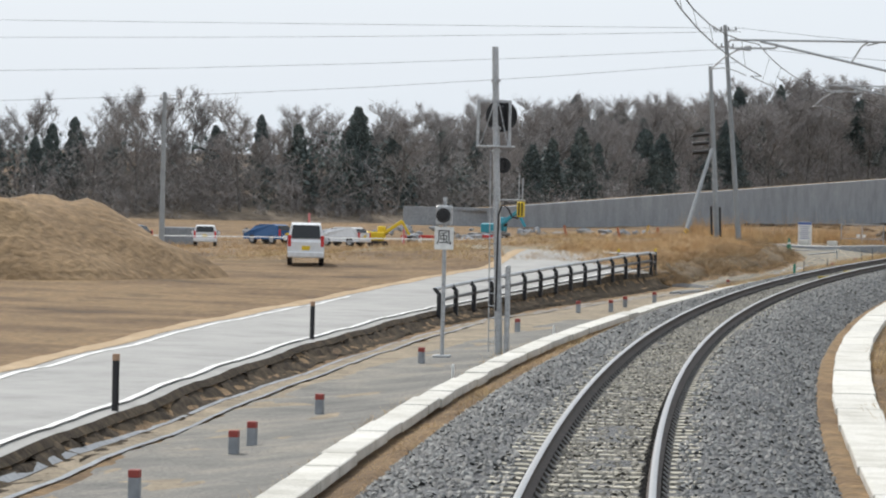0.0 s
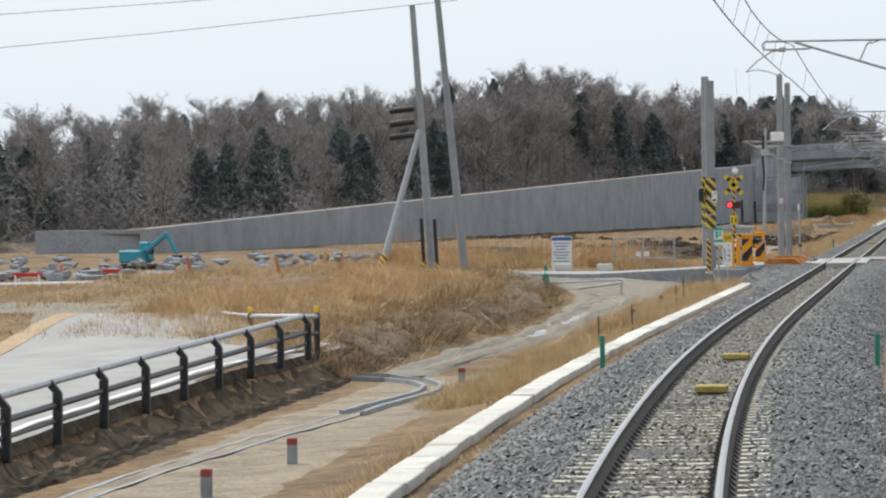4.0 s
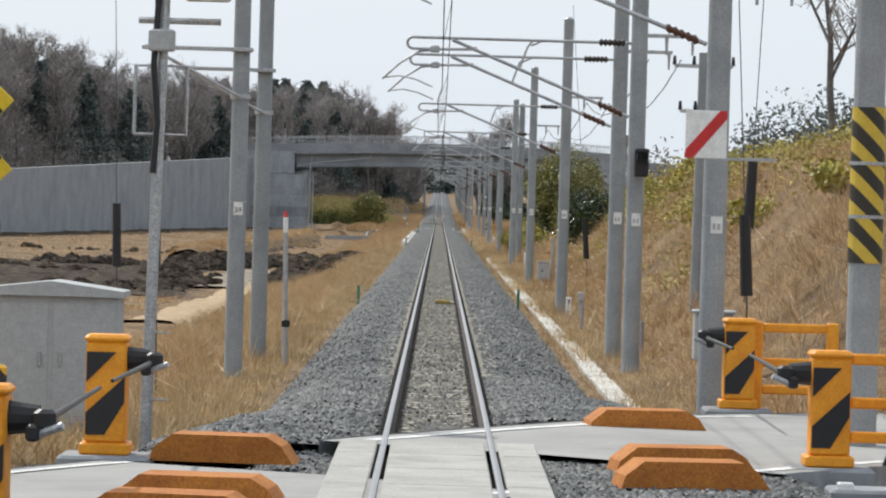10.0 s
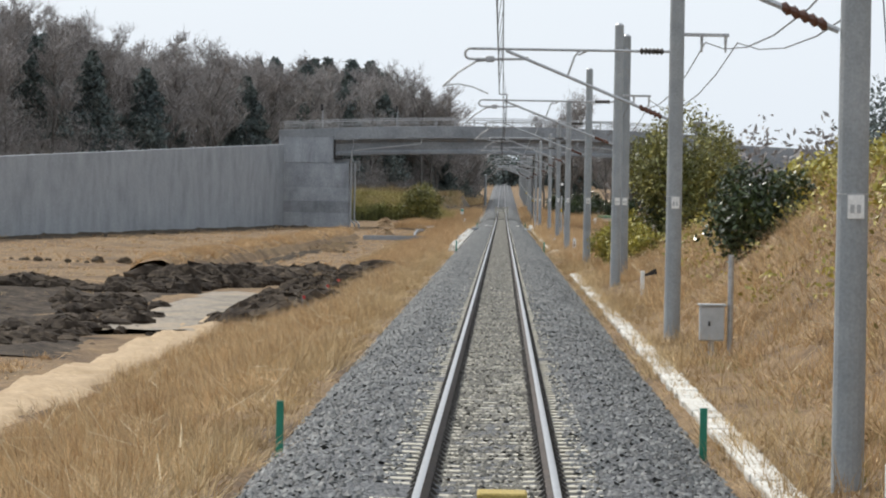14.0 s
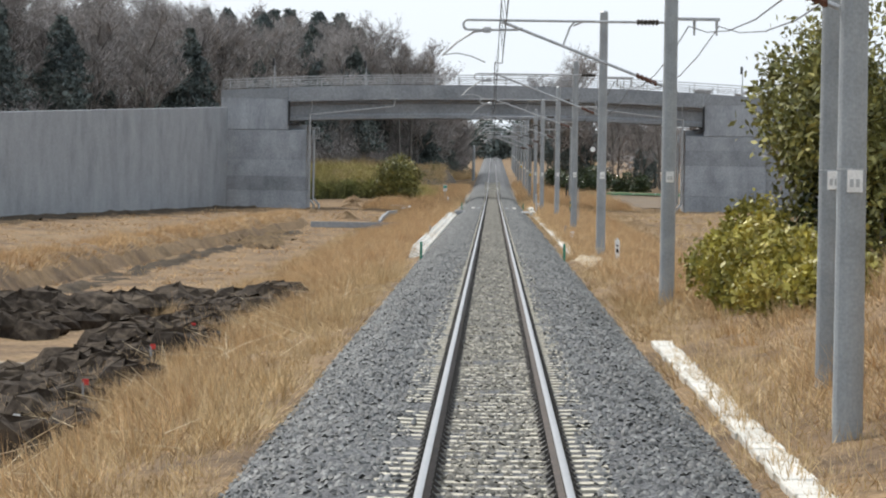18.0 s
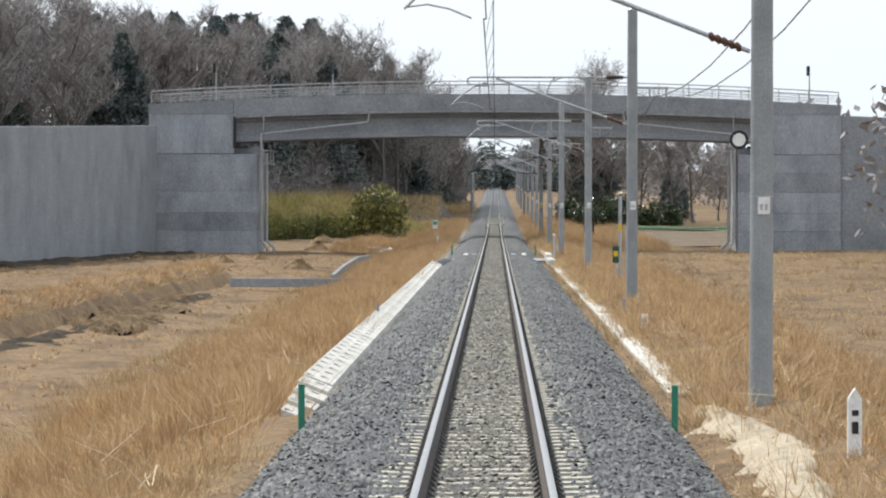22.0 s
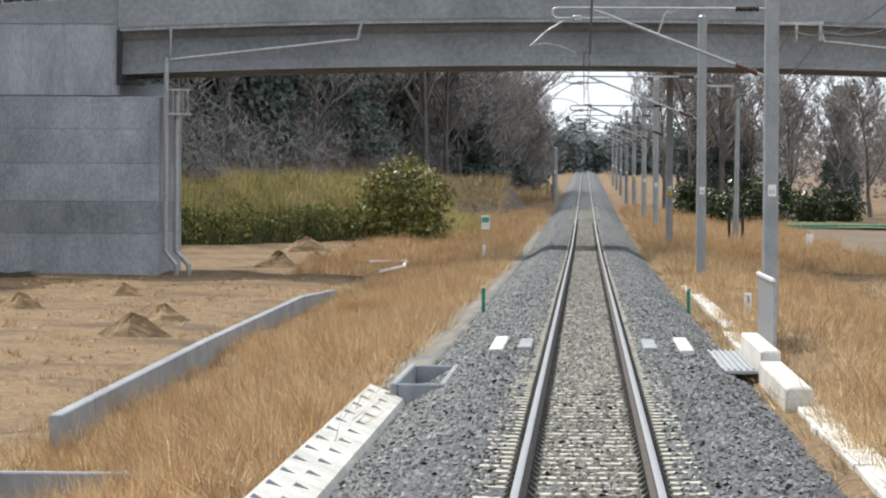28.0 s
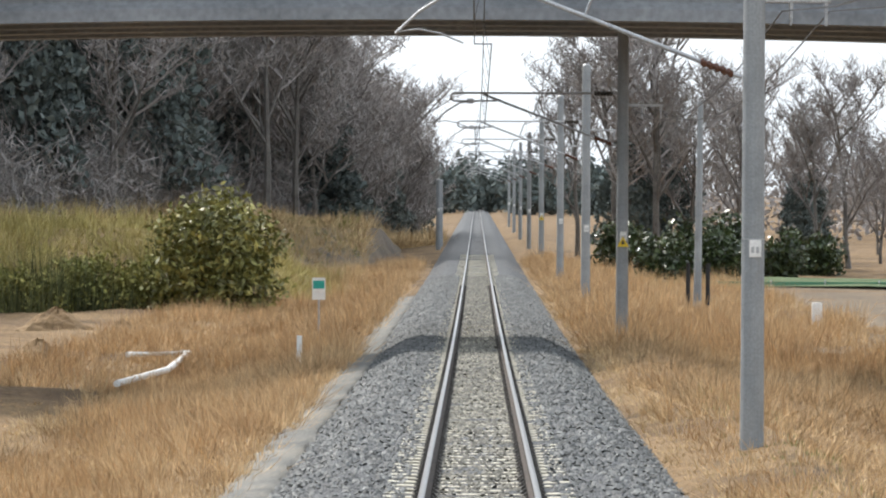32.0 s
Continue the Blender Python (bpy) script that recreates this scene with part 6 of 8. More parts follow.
# block signal mast, its heads turned the other way
p = on_land(-4.64, -137.4)
sg = thing("signal_mast", "grey steel signal mast with round black backboards and ladder", "signal", Matrix.Translation((p.x, p.y, -1.1)))
part("mast", G().tube((0, 0, -0.2), (-0.24, 0, 6.75), 0.085, 0.07, 14), M_GALV, sg)
part("duct", G().box(0.16, 0, 0.95, 0.1, 0.12, 2.1, bevel=0.02), M_GALV, sg)
part("base_plate", G().box(0, 0, -0.02, 0.42, 0.42, 0.08, bevel=0.02), M_GALV, sg)
hd = part("head", G().tube((-0.10, 0.16, 5.25), (-0.10, 0.20, 5.25), 0.35, n=32), M_DARK, sg, "round black backboard seen from behind")
part("lamp_case", G().box(-0.12, 0.06, 5.25, 0.2, 0.22, 0.44, bevel=0.03), M_DARK, hd)
low = part("lower_head", G().tube((-0.03, 0.14, 4.17), (-0.03, 0.18, 4.17), 0.17, n=22), M_DARK, sg)
part("lamp_case", G().box(-0.06, 0.07, 4.17, 0.12, 0.14, 0.2, bevel=0.02), M_DARK, low)
cage = G().box(-0.18, 0, 4.58, 0.80, 0.5, 0.04, bevel=0.01)
for cx in (-0.57, 0.13):
    cage.box(cx, -0.05, 5.07, 0.06, 0.06, 0.98, bevel=0.01)
cage.box(-0.22, -0.05, 5.56, 0.76, 0.05, 0.05).line([(-0.22, -0.1, 5.5), (-0.5, -0.1, 4.62)], 0.012).line([(-0.1, -0.1, 5.5), (0.1, -0.1, 4.62)], 0.012)
part("cage", cage, M_GALV, sg)
for z in (4.95, 4.45, 5.98, 3.3):
    part("clamp", G().tube((-0.035 * z, 0, z), (-0.035 * z, 0, z + 0.06), 0.105, n=14), M_GALV, sg)
lad = G()
for k in range(16):
    lad.tube((-0.25, 0.05, 0.3 + 0.27 * k), (-0.04, 0.05, 0.3 + 0.27 * k), 0.012, n=5)
lad.tube((-0.25, 0.05, 0.1), (-0.3, 0.05, 4.5), 0.014, n=5)
part("ladder", lad, M_GALV, sg)
yl = part("bracket_lamp", G().box(0.42, -0.05, 3.22, 0.16, 0.14, 0.34, bevel=0.02), M_YELLOW, sg, "yellow lamp box with dark bars")
part("lamp_bars", G().box(0.39, -0.125, 3.22, 0.03, 0.01, 0.28).box(0.46, -0.125, 3.22, 0.03, 0.01, 0.28), M_DARK, yl)
part("bracket", G().line([(-0.1, 0, 3.42), (0.5, 0, 3.42)], 0.02).line([(0.36, 0, 3.42), (0.36, 0, 4.0)], 0.016).line([(0.44, 0, 3.42), (0.44, 0, 3.9)], 0.016), M_GALV, sg)
part("cable", G().line([(-0.08, -0.1, 1.0), (-0.06, -0.12, 3.1), (0.02, -0.12, 3.32), (0.14, -0.12, 3.25), (0.25, -0.12, 3.05), (0.38, -0.08, 3.03)], 0.022), M_DARK, sg)

# soil heap
hp = G()
nr, ns = 18, 40
hv = []
for a in range(nr + 1):
    for b in range(ns):
        w = a / nr
        th = 2 * math.pi * b / ns
        rad = w * (1 + 0.12 * math.sin(3 * th + 1) + 0.05 * math.sin(9 * th))
        z = 2.65 * min(1, (1 - w) * 2.3) * (1 + 0.06 * math.sin(5 * th + 9 * w)) + 0.07 * math.sin(31 * th + 17 * w) + 0.10 * math.sin(13 * th - 21 * w) * math.sin(9 * w)
        hv.append((10.2 * rad * math.cos(th), 12 * rad * math.sin(th), z if w < 1 else -0.15))
hp.add(hv, [(a * ns + b, (a + 1) * ns + b, (a + 1) * ns + (b + 1) % ns, a * ns + (b + 1) % ns) for a in range(nr) for b in range(ns)])
solid("earth_mound", hp, M_HEAP, "large heap of bare brown spoil soil", "soil heap", m=Matrix.Translation((-32.6, -90, -0.9)), smooth=True)


def vehicle(x, y, rz, length, width, height, body, label, kind="van"):
    """A van or car seen from behind: body shell, glass, lamps, bumper, wheels with tyre and rim."""
    v = thing(kind, label, kind, Matrix.Translation((x, y, lg(x, y))) @ Matrix.Rotation(rz, 4, 'Z'), group="parked vehicles")
    L, W, H = length / 2, width / 2, height
    sec = [(-L, 0.35), (-L, 0.95), (-L + 0.12, H * 0.62), (-L + 0.42, H - 0.08), (-L + 0.7, H), (L * 0.15, H), (L * 0.45, H - 0.12), (L * 0.72, H * 0.62), (L - 0.15, H * 0.52), (L, 0.75), (L, 0.32)]
    g = G()
    ring = []
    for s, inset in ((-1, 0), (1, 0)):
        ring.append([(s * (W - (0.16 if z > H * 0.63 else 0.0)), yy, z) for yy, z in sec])
    n = len(sec)
    g.add(ring[0] + ring[1], [tuple(range(n)), tuple(range(2 * n - 1, n - 1, -1))] + [(i, i + n, (i + 1) % n + n, (i + 1) % n) for i in range(n)])
    part("body", g, body, v)
    part("rear_window", G().add([(-W * 0.8, -L + 0.10, H * 0.64), (W * 0.8, -L + 0.10, H * 0.64), (W * 0.72, -L + 0.37, H * 0.95), (-W * 0.72, -L + 0.37, H * 0.95)], [(0, 1, 2, 3)]), M_GLASS, v)
    for s in (-1, 1):
        part("side_window", G().add([(s * (W - 0.14), -L + 0.45, H * 0.64), (s * (W - 0.14), L * 0.55, H * 0.64), (s * (W - 0.15), L * 0.38, H * 0.93), (s * (W - 0.15), -L + 0.6, H * 0.93)], [(0, 1, 2, 3)]), M_GLASS, v)
        part("tail_lamp", G().box(s * (W - 0.08), -L + 0.03, H * 0.58, 0.13, 0.1, 0.45, bevel=0.02), M_RED, v)
        part("mirror", G().box(s * (W + 0.1), L * 0.5, H * 0.62, 0.16, 0.1, 0.2, bevel=0.03), body, v)
        for yy in (-L + 0.75, L - 0.8):
            w = part("wheel", G().tube((s * (W - 0.2), yy, 0.31), (s * (W - 0.01), yy, 0.31), 0.31, n=18), M_DARK, v)
            part("rim", G().tube((s * (W - 0.01), yy, 0.31), (s * W, yy, 0.31), 0.19, n=14), M_GALV, w)
    part("bumper", G().box(0, -L - 0.03, 0.45, width * 0.98, 0.14, 0.24, bevel=0.04), body, v)
    part("number_plate", G().box(0, -L - 0.02, 0.72, 0.33, 0.02, 0.17, bevel=0.005), M_YELLOW if width < 1.6 else M_WHITE, v)
    return v


M_VANW = plain("white_car_paint", (0.72, 0.73, 0.74), rough=0.25)
M_CARB = plain("blue_car_paint", (0.03, 0.10, 0.25), rough=0.25)
M_CARD = plain("dark_car_paint", (0.03, 0.03, 0.035), rough=0.25)
vehicle(-23.0, -69, radians(14), 3.6, 1.48, 1.72, M_VANW, "white boxy van parked on the dirt with tinted rear window")
vehicle(-51.4, 19, radians(14), 3.4, 1.48, 1.4, M_VANW, "white estate car parked on the construction field", "car")
solid("concrete_store", G().box(0, 0, 0.5, 2.1, 2.0, 1.3, bevel=0.05), M_CONC, "plain grey concrete block structure on the field", "concrete block", m=Matrix.Translation((-54.4, 23.3, lg(-54.4, 23.3))))


def excavator(x, y, rz, body, label, s=1.0):
    e = thing("excavator", label, "excavator", Matrix.Translation((x, y, lg(x, y))) @ Matrix.Rotation(rz, 4, 'Z') @ Matrix.Scale(s, 4), group="excavators")
    for k in (-1, 1):
        part("track", G().prism([(-1.3, 0.25), (-1.1, 0.0), (1.1, 0.0), (1.3, 0.25), (1.1, 0.6), (-1.1, 0.6)], 'y', k * 0.9 - 0.22, k * 0.9 + 0.22), M_DARK, e)
    part("house", G().box(-0.35, 0, 1.2, 2.2, 1.9, 1.1, bevel=0.12), body, e)
    cabp = part("cab", G().box(0.45, 0.5, 1.65, 1.0, 0.9, 1.6, bevel=0.1), body, e)
    part("window", G().box(0.96, 0.5, 1.85, 0.03, 0.7, 0.9).box(0.45, 0.96, 1.85, 0.75, 0.03, 0.8), M_GLASS, cabp)
    part("boom", G().box(0, 0, 0, 2.6, 0.3, 0.4, bevel=0.05, m=Matrix.Translation((1.9, -0.2, 2.4)) @ Matrix.Rotation(radians(-35), 4, 'Y')), body, e)
    part("stick", G().box(0, 0, 0, 2.0, 0.25, 0.3, bevel=0.05, m=Matrix.Translation((3.4, -0.2, 2.3)) @ Matrix.Rotation(radians(60), 4, 'Y')), body, e)
    part("bucket", G().prism([(3.6, 1.3), (4.2, 1.3), (4.1, 0.7), (3.7, 0.6)], 'y', -0.6, 0.2), M_DARK, e)


excavator(-43.1, 33, radians(15), M_YELLOW, "yellow excavator working on the construction field", 0.55)
vehicle(-56.3, 17, radians(80), 3.4, 1.48, 1.35, M_CARD, "dark compact car parked on the construction field", "car")
vehicle(-50.5, 32, radians(60), 3.4, 1.48, 1.35, M_CARB, "blue compact car parked on the construction field", "car")
vehicle(-44.8, 30, radians(70), 3.4, 1.48, 1.3, M_VANW, "white low car parked on the construction field", "car")
for x, y, h in ((-47.2, 30, 2.2), (-42.4, 38, 1.3), (-40.2, 44, 1.2)):
    solid("site_pole", G().box(0, 0, h / 2, 0.14, 0.1, h, bevel=0.02), plain("faded_pink_paint", (0.62, 0.20, 0.20)), "red marker pole on the construction field", "marker pole", m=Matrix.Translation((x, y, lg(x, y) - 0.05)), group="site poles")
for k, (x, y) in enumerate(((-41, 40), (-39.5, 43), (-38.2, 47), (-36.8, 52), (-44.5, 50), (-35.5, 44))):
    b = thing("site_barrier", "low red and white site barrier on the construction field", "barrier", Matrix.Translation((x, y, lg(x, y))), group="site barriers")
    part("bar", G().box(0, 0, 0.62, 1.5, 0.06, 0.18, bevel=0.01), M_WHITE if k % 2 else M_RED, b)
    for sx in (-0.6, 0.6):
        part("leg", G().box(sx, 0, 0.3, 0.06, 0.3, 0.66, bevel=0.01), M_WHITE, b)
excavator(-46.4, 92, radians(-20), plain("teal_machine_paint", (0.04, 0.28, 0.36)), "teal excavator below the ramp wall", 0.75)
rub = G()
rr = random.Random(3)
for k in range(90):
    rub.blob(rr.uniform(-56, -30), rr.uniform(30, 110), -1.0 + rr.uniform(0, 0.2), rr.uniform(0.2, 0.7), rr.uniform(0.2, 0.7), rr.uniform(0.12, 0.3), 6, 3, 0.3, k)
solid("rubble", rub, M_CONC, "scattered pale rubble on the construction field", "rubble", kind="stuff")
for x, y, h in ((-41.8, -24.7, 8.3), (-60, -2, 6.0), (-96, 60, 8), (-150, 180, 9), (-120, 190, 9)):
    t = thing("utility_pole", "distant concrete utility pole on the field", "utility pole", Matrix.Translation((x, y, lg(x, y))), group="field poles")
    part("shaft", G().tube((0, 0, -0.3), (0, 0, h), 0.16, 0.11, 10), M_POLE, t)
    part("crossarm", G().box(0.3, 0, h - 0.35, 1.2, 0.08, 0.08), M_GALV, t)
    for k in (-0.2, 0.3, 0.8):
        part("insulator", G().tube((k, 0, h - 0.3), (k, 0, h - 0.12), 0.04, n=6), M_WHITE, t)
# twin utility poles with a stay, beside the crossing road
def util_pole(x, y, h, lean, label, arms=True):
    t = thing("utility_pole", label, "utility pole", Matrix.Translation((x, y, lg(x, y))), group="roadside poles")
    part("shaft", G().tube((0, 0, -0.3), (lean, 0, h), 0.17, 0.11, 12), M_POLE, t)
    if arms:
        for z, w in ((h - 0.3, 1.3), (h - 1.3, 1.0)):
            part("crossarm", G().box(lean, 0, z, w, 0.08, 0.08), M_GALV, t)
            for k in np.linspace(-w / 2, w / 2, 4):
                part("insulator", G().tube((lean + float(k), 0, z + 0.02), (lean + float(k), 0, z + 0.22), 0.05, 0.03, 7), M_DARK, t)
    return t


util_pole(-14.7, 4.2, 12.7, -1.15, "tall concrete utility pole carrying wires over the road")
t = util_pole(-15.3, -1.0, 10.0, -0.65, "concrete utility pole with dark transformer cans", arms=False)
for z in (5.5, 6.0, 5.0):
    part("can", G().tube((-1.55, 0, z), (-0.6, -0.1, z + 0.1), 0.12, n=10), M_DARK, t)
stay = thing("stay_pole", "slanting concrete stay pole with a yellow striped foot", "stay pole", Matrix.Translation((-16.45, -7.2, lg(-16.45, -7.2))))
part("shaft", G().tube((0, 0, -0.2), (1.15, 3.0, 5.2), 0.13, 0.1, 10), M_POLE, stay)
part("foot_sleeve", G().tube((0.01, 0.02, 0), (0.18, 0.34, 0.6), 0.145, n=10), M_STRIPE_S, stay)
for x in (-15.55, -15.05):
    g = thing("cable_guard", "black cable guard tube with a yellow foot", "guy cover", Matrix.Translation((x, -1.6, lg(x, -1.6))), group="cable guards")
    part("tube", G().tube((0, 0, 0.3), (-0.08, 0, 1.9), 0.07, n=8), M_DARK, g)
    part("foot", G().tube((0, 0, -0.1), (0, 0, 0.3), 0.09, n=8), M_STRIPE_S, g)
for k, (z, dz) in enumerate(((12.4, 0.2), (12.2, 1.2), (11.2, 2.4), (10.4, 3.6))):
    pts = [(-14.9 - (95 + 50) * w, 4.2 - 4 * w, z - 4 * w * (1 - w) * dz) for w in np.linspace(0, 1, 14)]
    wire("service_wire", [tuple(map(float, q)) for q in pts], 0.014, "thin dark service wire across the sky")
for z in (12.4, 11.3):
    pts = [(-14.9 + 40 * w, 4.2 + 14 * w, z - 1.2 * 4 * w * (1 - w) + 1.0 * w) for w in np.linspace(0, 1, 10)]
    wire("service_wire", [tuple(map(float, q)) for q in pts], 0.014, "thin dark service wire across the sky")

# board, net fence, bars and cone beside the crossing road
b = thing("notice_board", "white notice board with blue bars of text on the grass", "notice board", Matrix.Translation((-11.3, 8.5, -0.6)))
part("board", G().box(0, 0, 0.92, 0.82, 0.05, 1.42, bevel=0.01), M_WHITE, b)
part("header", G().box(0, -0.03, 1.54, 0.80, 0.01, 0.14), plain("blue_print", (0.05, 0.12, 0.35)), b)
lines_g = G()
for k in range(8):
    lines_g.box(-0.02, -0.03, 1.36 - 0.12 * k, 0.64 - 0.1 * (k % 3), 0.008, 0.05)
tagged(part("print", lines_g, plain("grey_blue_print", (0.25, 0.30, 0.42)), b), "rows of unreadable blue text", kind="stuff")
for s in (-1, 1):
    part("leg", G().box(s * 0.34, 0.03, 0.1, 0.06, 0.05, 0.9), M_GALV, b)
nf = thing("net_gate", "grey pipe gate with two square plates", "gate", Matrix.Translation((-8.5, 15.0, -0.42)) @ Matrix.Rotation(0.45, 4, 'Z'))
for x in (-1.35, 0.0, 1.4):
    part("post", G().tube((x, 0, -0.2), (x, 0, 1.35), 0.035, n=8), M_GALV, nf)
for z in (1.32, 0.45):
    part("bar", G().tube((-1.35, 0, z), (1.4, 0, z), 0.028, n=8), M_GALV, nf)
for x in (-0.25, 0.12):
    part("plate", G().box(x, -0.04, 0.62, 0.24, 0.02, 0.2, bevel=0.005), M_WHITE, nf)
mesh_g = G()
for k in range(19):
    mesh_g.tube((-1.3 + 0.145 * k, 0, 0.0), (-1.3 + 0.145 * k, 0, 1.3), 0.006, n=4)
for k in range(8):
    mesh_g.tube((-1.35, 0, 0.1 + 0.16 * k), (1.4, 0, 0.1 + 0.16 * k), 0.006, n=4)
part("wire_mesh", mesh_g, M_GALV, nf)
pb = thing("pipe_barrier", "low grey pipe barrier across a dirt track", "barrier", Matrix.Translation((-8.3, -14, lg(-8.3, -14))))
for x in (-1.3, 1.25):
    part("post", G().tube((x, 0, -0.2), (x, 0, 0.42), 0.04, n=8), M_GALV, pb)
part("rail", G().tube((-1.5, 0, 0.02), (1.25, 0.3, 0.34), 0.035, n=8), M_GALV, pb)
part("rail", G().tube((-1.4, 0, 0.36), (1.25, 0.1, 0.46), 0.03, n=8), M_GALV, pb)
cn = thing("traffic_cone", "dark green traffic cone", "cone", Matrix.Translation((-9.6, -14.5, lg(-9.6, -14.5))))
part("base", G().box(0, 0, 0.03, 0.36, 0.36, 0.06, bevel=0.01), M_GREEN, cn)
part("cone", G().tube((0, 0, 0.06), (0, 0, 0.68), 0.14, 0.035, 16), M_GREEN, cn)
part("band", G().tube((0, 0, 0.35), (0, 0, 0.45), 0.094, 0.077, 16), M_WHITE, cn)
for x, y in ((-9.2, 4.2), (-10.8, 3.8)):
    solid("concrete_weight", G().box(0, 0, 0.15, 0.6, 0.5, 0.4, bevel=0.03), M_CONC_LIGHT, "pale concrete weight block", "concrete block", m=Matrix.Translation((x, y, lg(x, y) + 0.1)), group="concrete weights")

M_RUT = mat("damp_rut_soil", [(0.105, 0.090, 0.068), (0.155, 0.136, 0.104), (0.200, 0.178, 0.138)], scale=1.2, rough=0.85, bump=0.7, bump_scale=14, fine=0.4, bump_dist=0.04)
M_FACE = mat("bank_face_earth", [(0.085, 0.062, 0.038), (0.145, 0.105, 0.064), (0.215, 0.158, 0.096)], scale=0.9, rough=0.95, bump=0.9, bump_scale=7, fine=0.5, bump_dist=0.12)
M_PUDDLE = mat("muddy_water", [(0.12, 0.105, 0.085), (0.16, 0.145, 0.12)], scale=1.5, rough=0.1, bump=0.02, bump_scale=6, fine=0.1)
path_edge = lerp_pts((-75, -8.4), (-60, -8.2), (-45, -7.8), (-31, -7.8), (-17, -8.9), (-8, -12.5), (-4, -20))
# dirt track that runs along the line to the crossing road
dt = drape("dirt_track", -66, -1.0, lerp_pts((-75, -8.2), (-60, -8.0), (-45, -7.6), (-31, -7.6), (-17, -8.6), (-8, -12), (-1, -14)), lerp_pts((-75, -7.0), (-60, -6.6), (-45, -5.9), (-25, -5.5), (-12, -5.2), (-1, -4.9)), M_PATH, 0.06, step=0.5, cols=9, rough=0.002)
tagged(new("dirt_track", dt), "damp grey dirt track with wheel ruts", "dirt track", kind="structure")

for du0, du1, wd, nm in ((0.30, 0.34, 0.34, "rut"), (0.74, 0.72, 0.34, "rut")):
    lf, rf_ = lerp_pts((-66, -8.1), (-45, -7.6), (-31, -7.6), (-17, -8.6), (-10, -11.0)), lerp_pts((-66, -6.75), (-45, -5.9), (-25, -5.5), (-10, -5.2))
    rut = drape(nm, -64, -14, lambda y: lf(y) + (rf_(y) - lf(y)) * du0 - wd / 2, lambda y: lf(y) + (rf_(y) - lf(y)) * du1 + wd / 2, M_RUT, 0.064, step=0.5, cols=4)
    tagged(new(nm, rut), "dark damp wheel rut in the dirt track", "wheel rut", kind="structure")
wet = lerp_pts((-47, -6.80), (-43, -6.79), (-40, -6.88), (-38.6, -6.87), (-33, -6.45))
for y0, y1 in ((-47, -42), (-40.5, -33)):
    pud = drape("puddle", y0, y1, lambda y: wet(y) - 0.17 * math.sin(math.pi * (y - y0) / (y1 - y0)) ** 0.6 - 0.04 * math.sin(2.3 * y), lambda y: wet(y) + 0.13 * math.sin(math.pi * (y - y0) / (y1 - y0)) ** 0.6 + 0.04 * math.sin(1.7 * y), M_PUDDLE, 0.070, step=0.5, cols=4)
    tagged(new("puddle", pud), "shallow bright puddle in a wheel rut", "puddle", kind="structure")
face = drape("bank_face", -60, -14, lambda y: path_edge(y) - 1.7, lambda y: path_edge(y) - 0.15, M_FACE, 0.10, step=0.5, cols=8, rough=0.09)
tagged(new("bank_face", face), "dark crumbling earth face of the grassy bank", "earth bank", kind="structure")

# cable troughs and concrete strips on both sides
def slab_row(name, y0, y1, u, width, step, dz, label, parts_from=None, parts_to=None):
    t = thing(name, label, "cable trough", kind="structure")
    me = G().box(0, 0, 0, width, step - 0.014, 0.14, bevel=0.012).mesh("lid", M_CONC_LIGHT)
    n = 0
    y = y0
    r = random.Random(int(y0 * 7 + y1 * 3))
    while y < y1:
        x = float(axis_x(y)) + u(y)
        ob = new("lid", me)
        a = math.atan(float(axis_x(y + 0.5) - axis_x(y - 0.5)))
        ob.matrix_world = Matrix.Translation((x + r.gauss(0, 0.012), y, float(axis_z(y)) + dz + r.gauss(0, 0.006))) @ Matrix.Rotation(-a + r.gauss(0, 0.006), 4, 'Z') @ Matrix.Rotation(r.gauss(0, 0.008), 4, 'Y')
        ob.parent = t
        n += 1
        y += step
    return t


slab_row("cable_trough", -225, -8, lambda y: float(np.interp(y, [-140, -105], [-3.18, -3.0])), 0.40, 2.0, -0.60, "pale concrete cable trough lids along the ballast's edge")
slab_row("concrete_strip", -225, 2.0, lambda y: 3.15, 0.66, 4.0, -0.60, "wide pale concrete strip along the ballast's edge")
solid("concrete_apron", G().box(3.62, -5.2, -0.66, 0.72, 6.4, 0.3, bevel=0.03), M_CONC_LIGHT, "pale concrete slab at the end of the strip", "concrete slab", kind="structure")
slab_row("cable_trough", 22, 190, lambda y: 2.92, 0.36, 0.8, -0.56, "weathered concrete cable trough lids beside the ballast")
slab_row("cable_trough", 262, 412, lambda y: 2.97, 0.42, 1.0, -0.57, "pale concrete cable trough lids beside the ballast")
slab_row("cable_trough", 414, 448, lambda y: 3.02, 0.34, 1.0, -0.52, "weathered concrete cable trough lids beside the ballast")

# leaning stakes on the field beside the crossing road
for x, y, mt, lean in ((-19.1, -13.2, M_RED, -0.25), (-18.4, -7.6, M_YELLOW, 0.2), (-20.8, -20.5, M_RED, -0.2), (-19.0, 0.3, M_RED, 0.05)):
    p = Vector((x, y, lg(x, y)))
    solid("stake", G().box(0, 0, 0, 0.12, 0.05, 0.75, bevel=0.008, m=Matrix.Translation((0, 0, 0.3)) @ Matrix.Rotation(lean, 4, 'Y')), mat("faded_stake", [(0.38, 0.13, 0.07), (0.48, 0.2, 0.11)], scale=6) if mt is M_RED else mat("ochre_stake", [(0.5, 0.3, 0.08), (0.6, 0.4, 0.14)], scale=6), "faded leaning wooden stake in the grass", "stake", m=Matrix.Translation(p), group="field stakes")

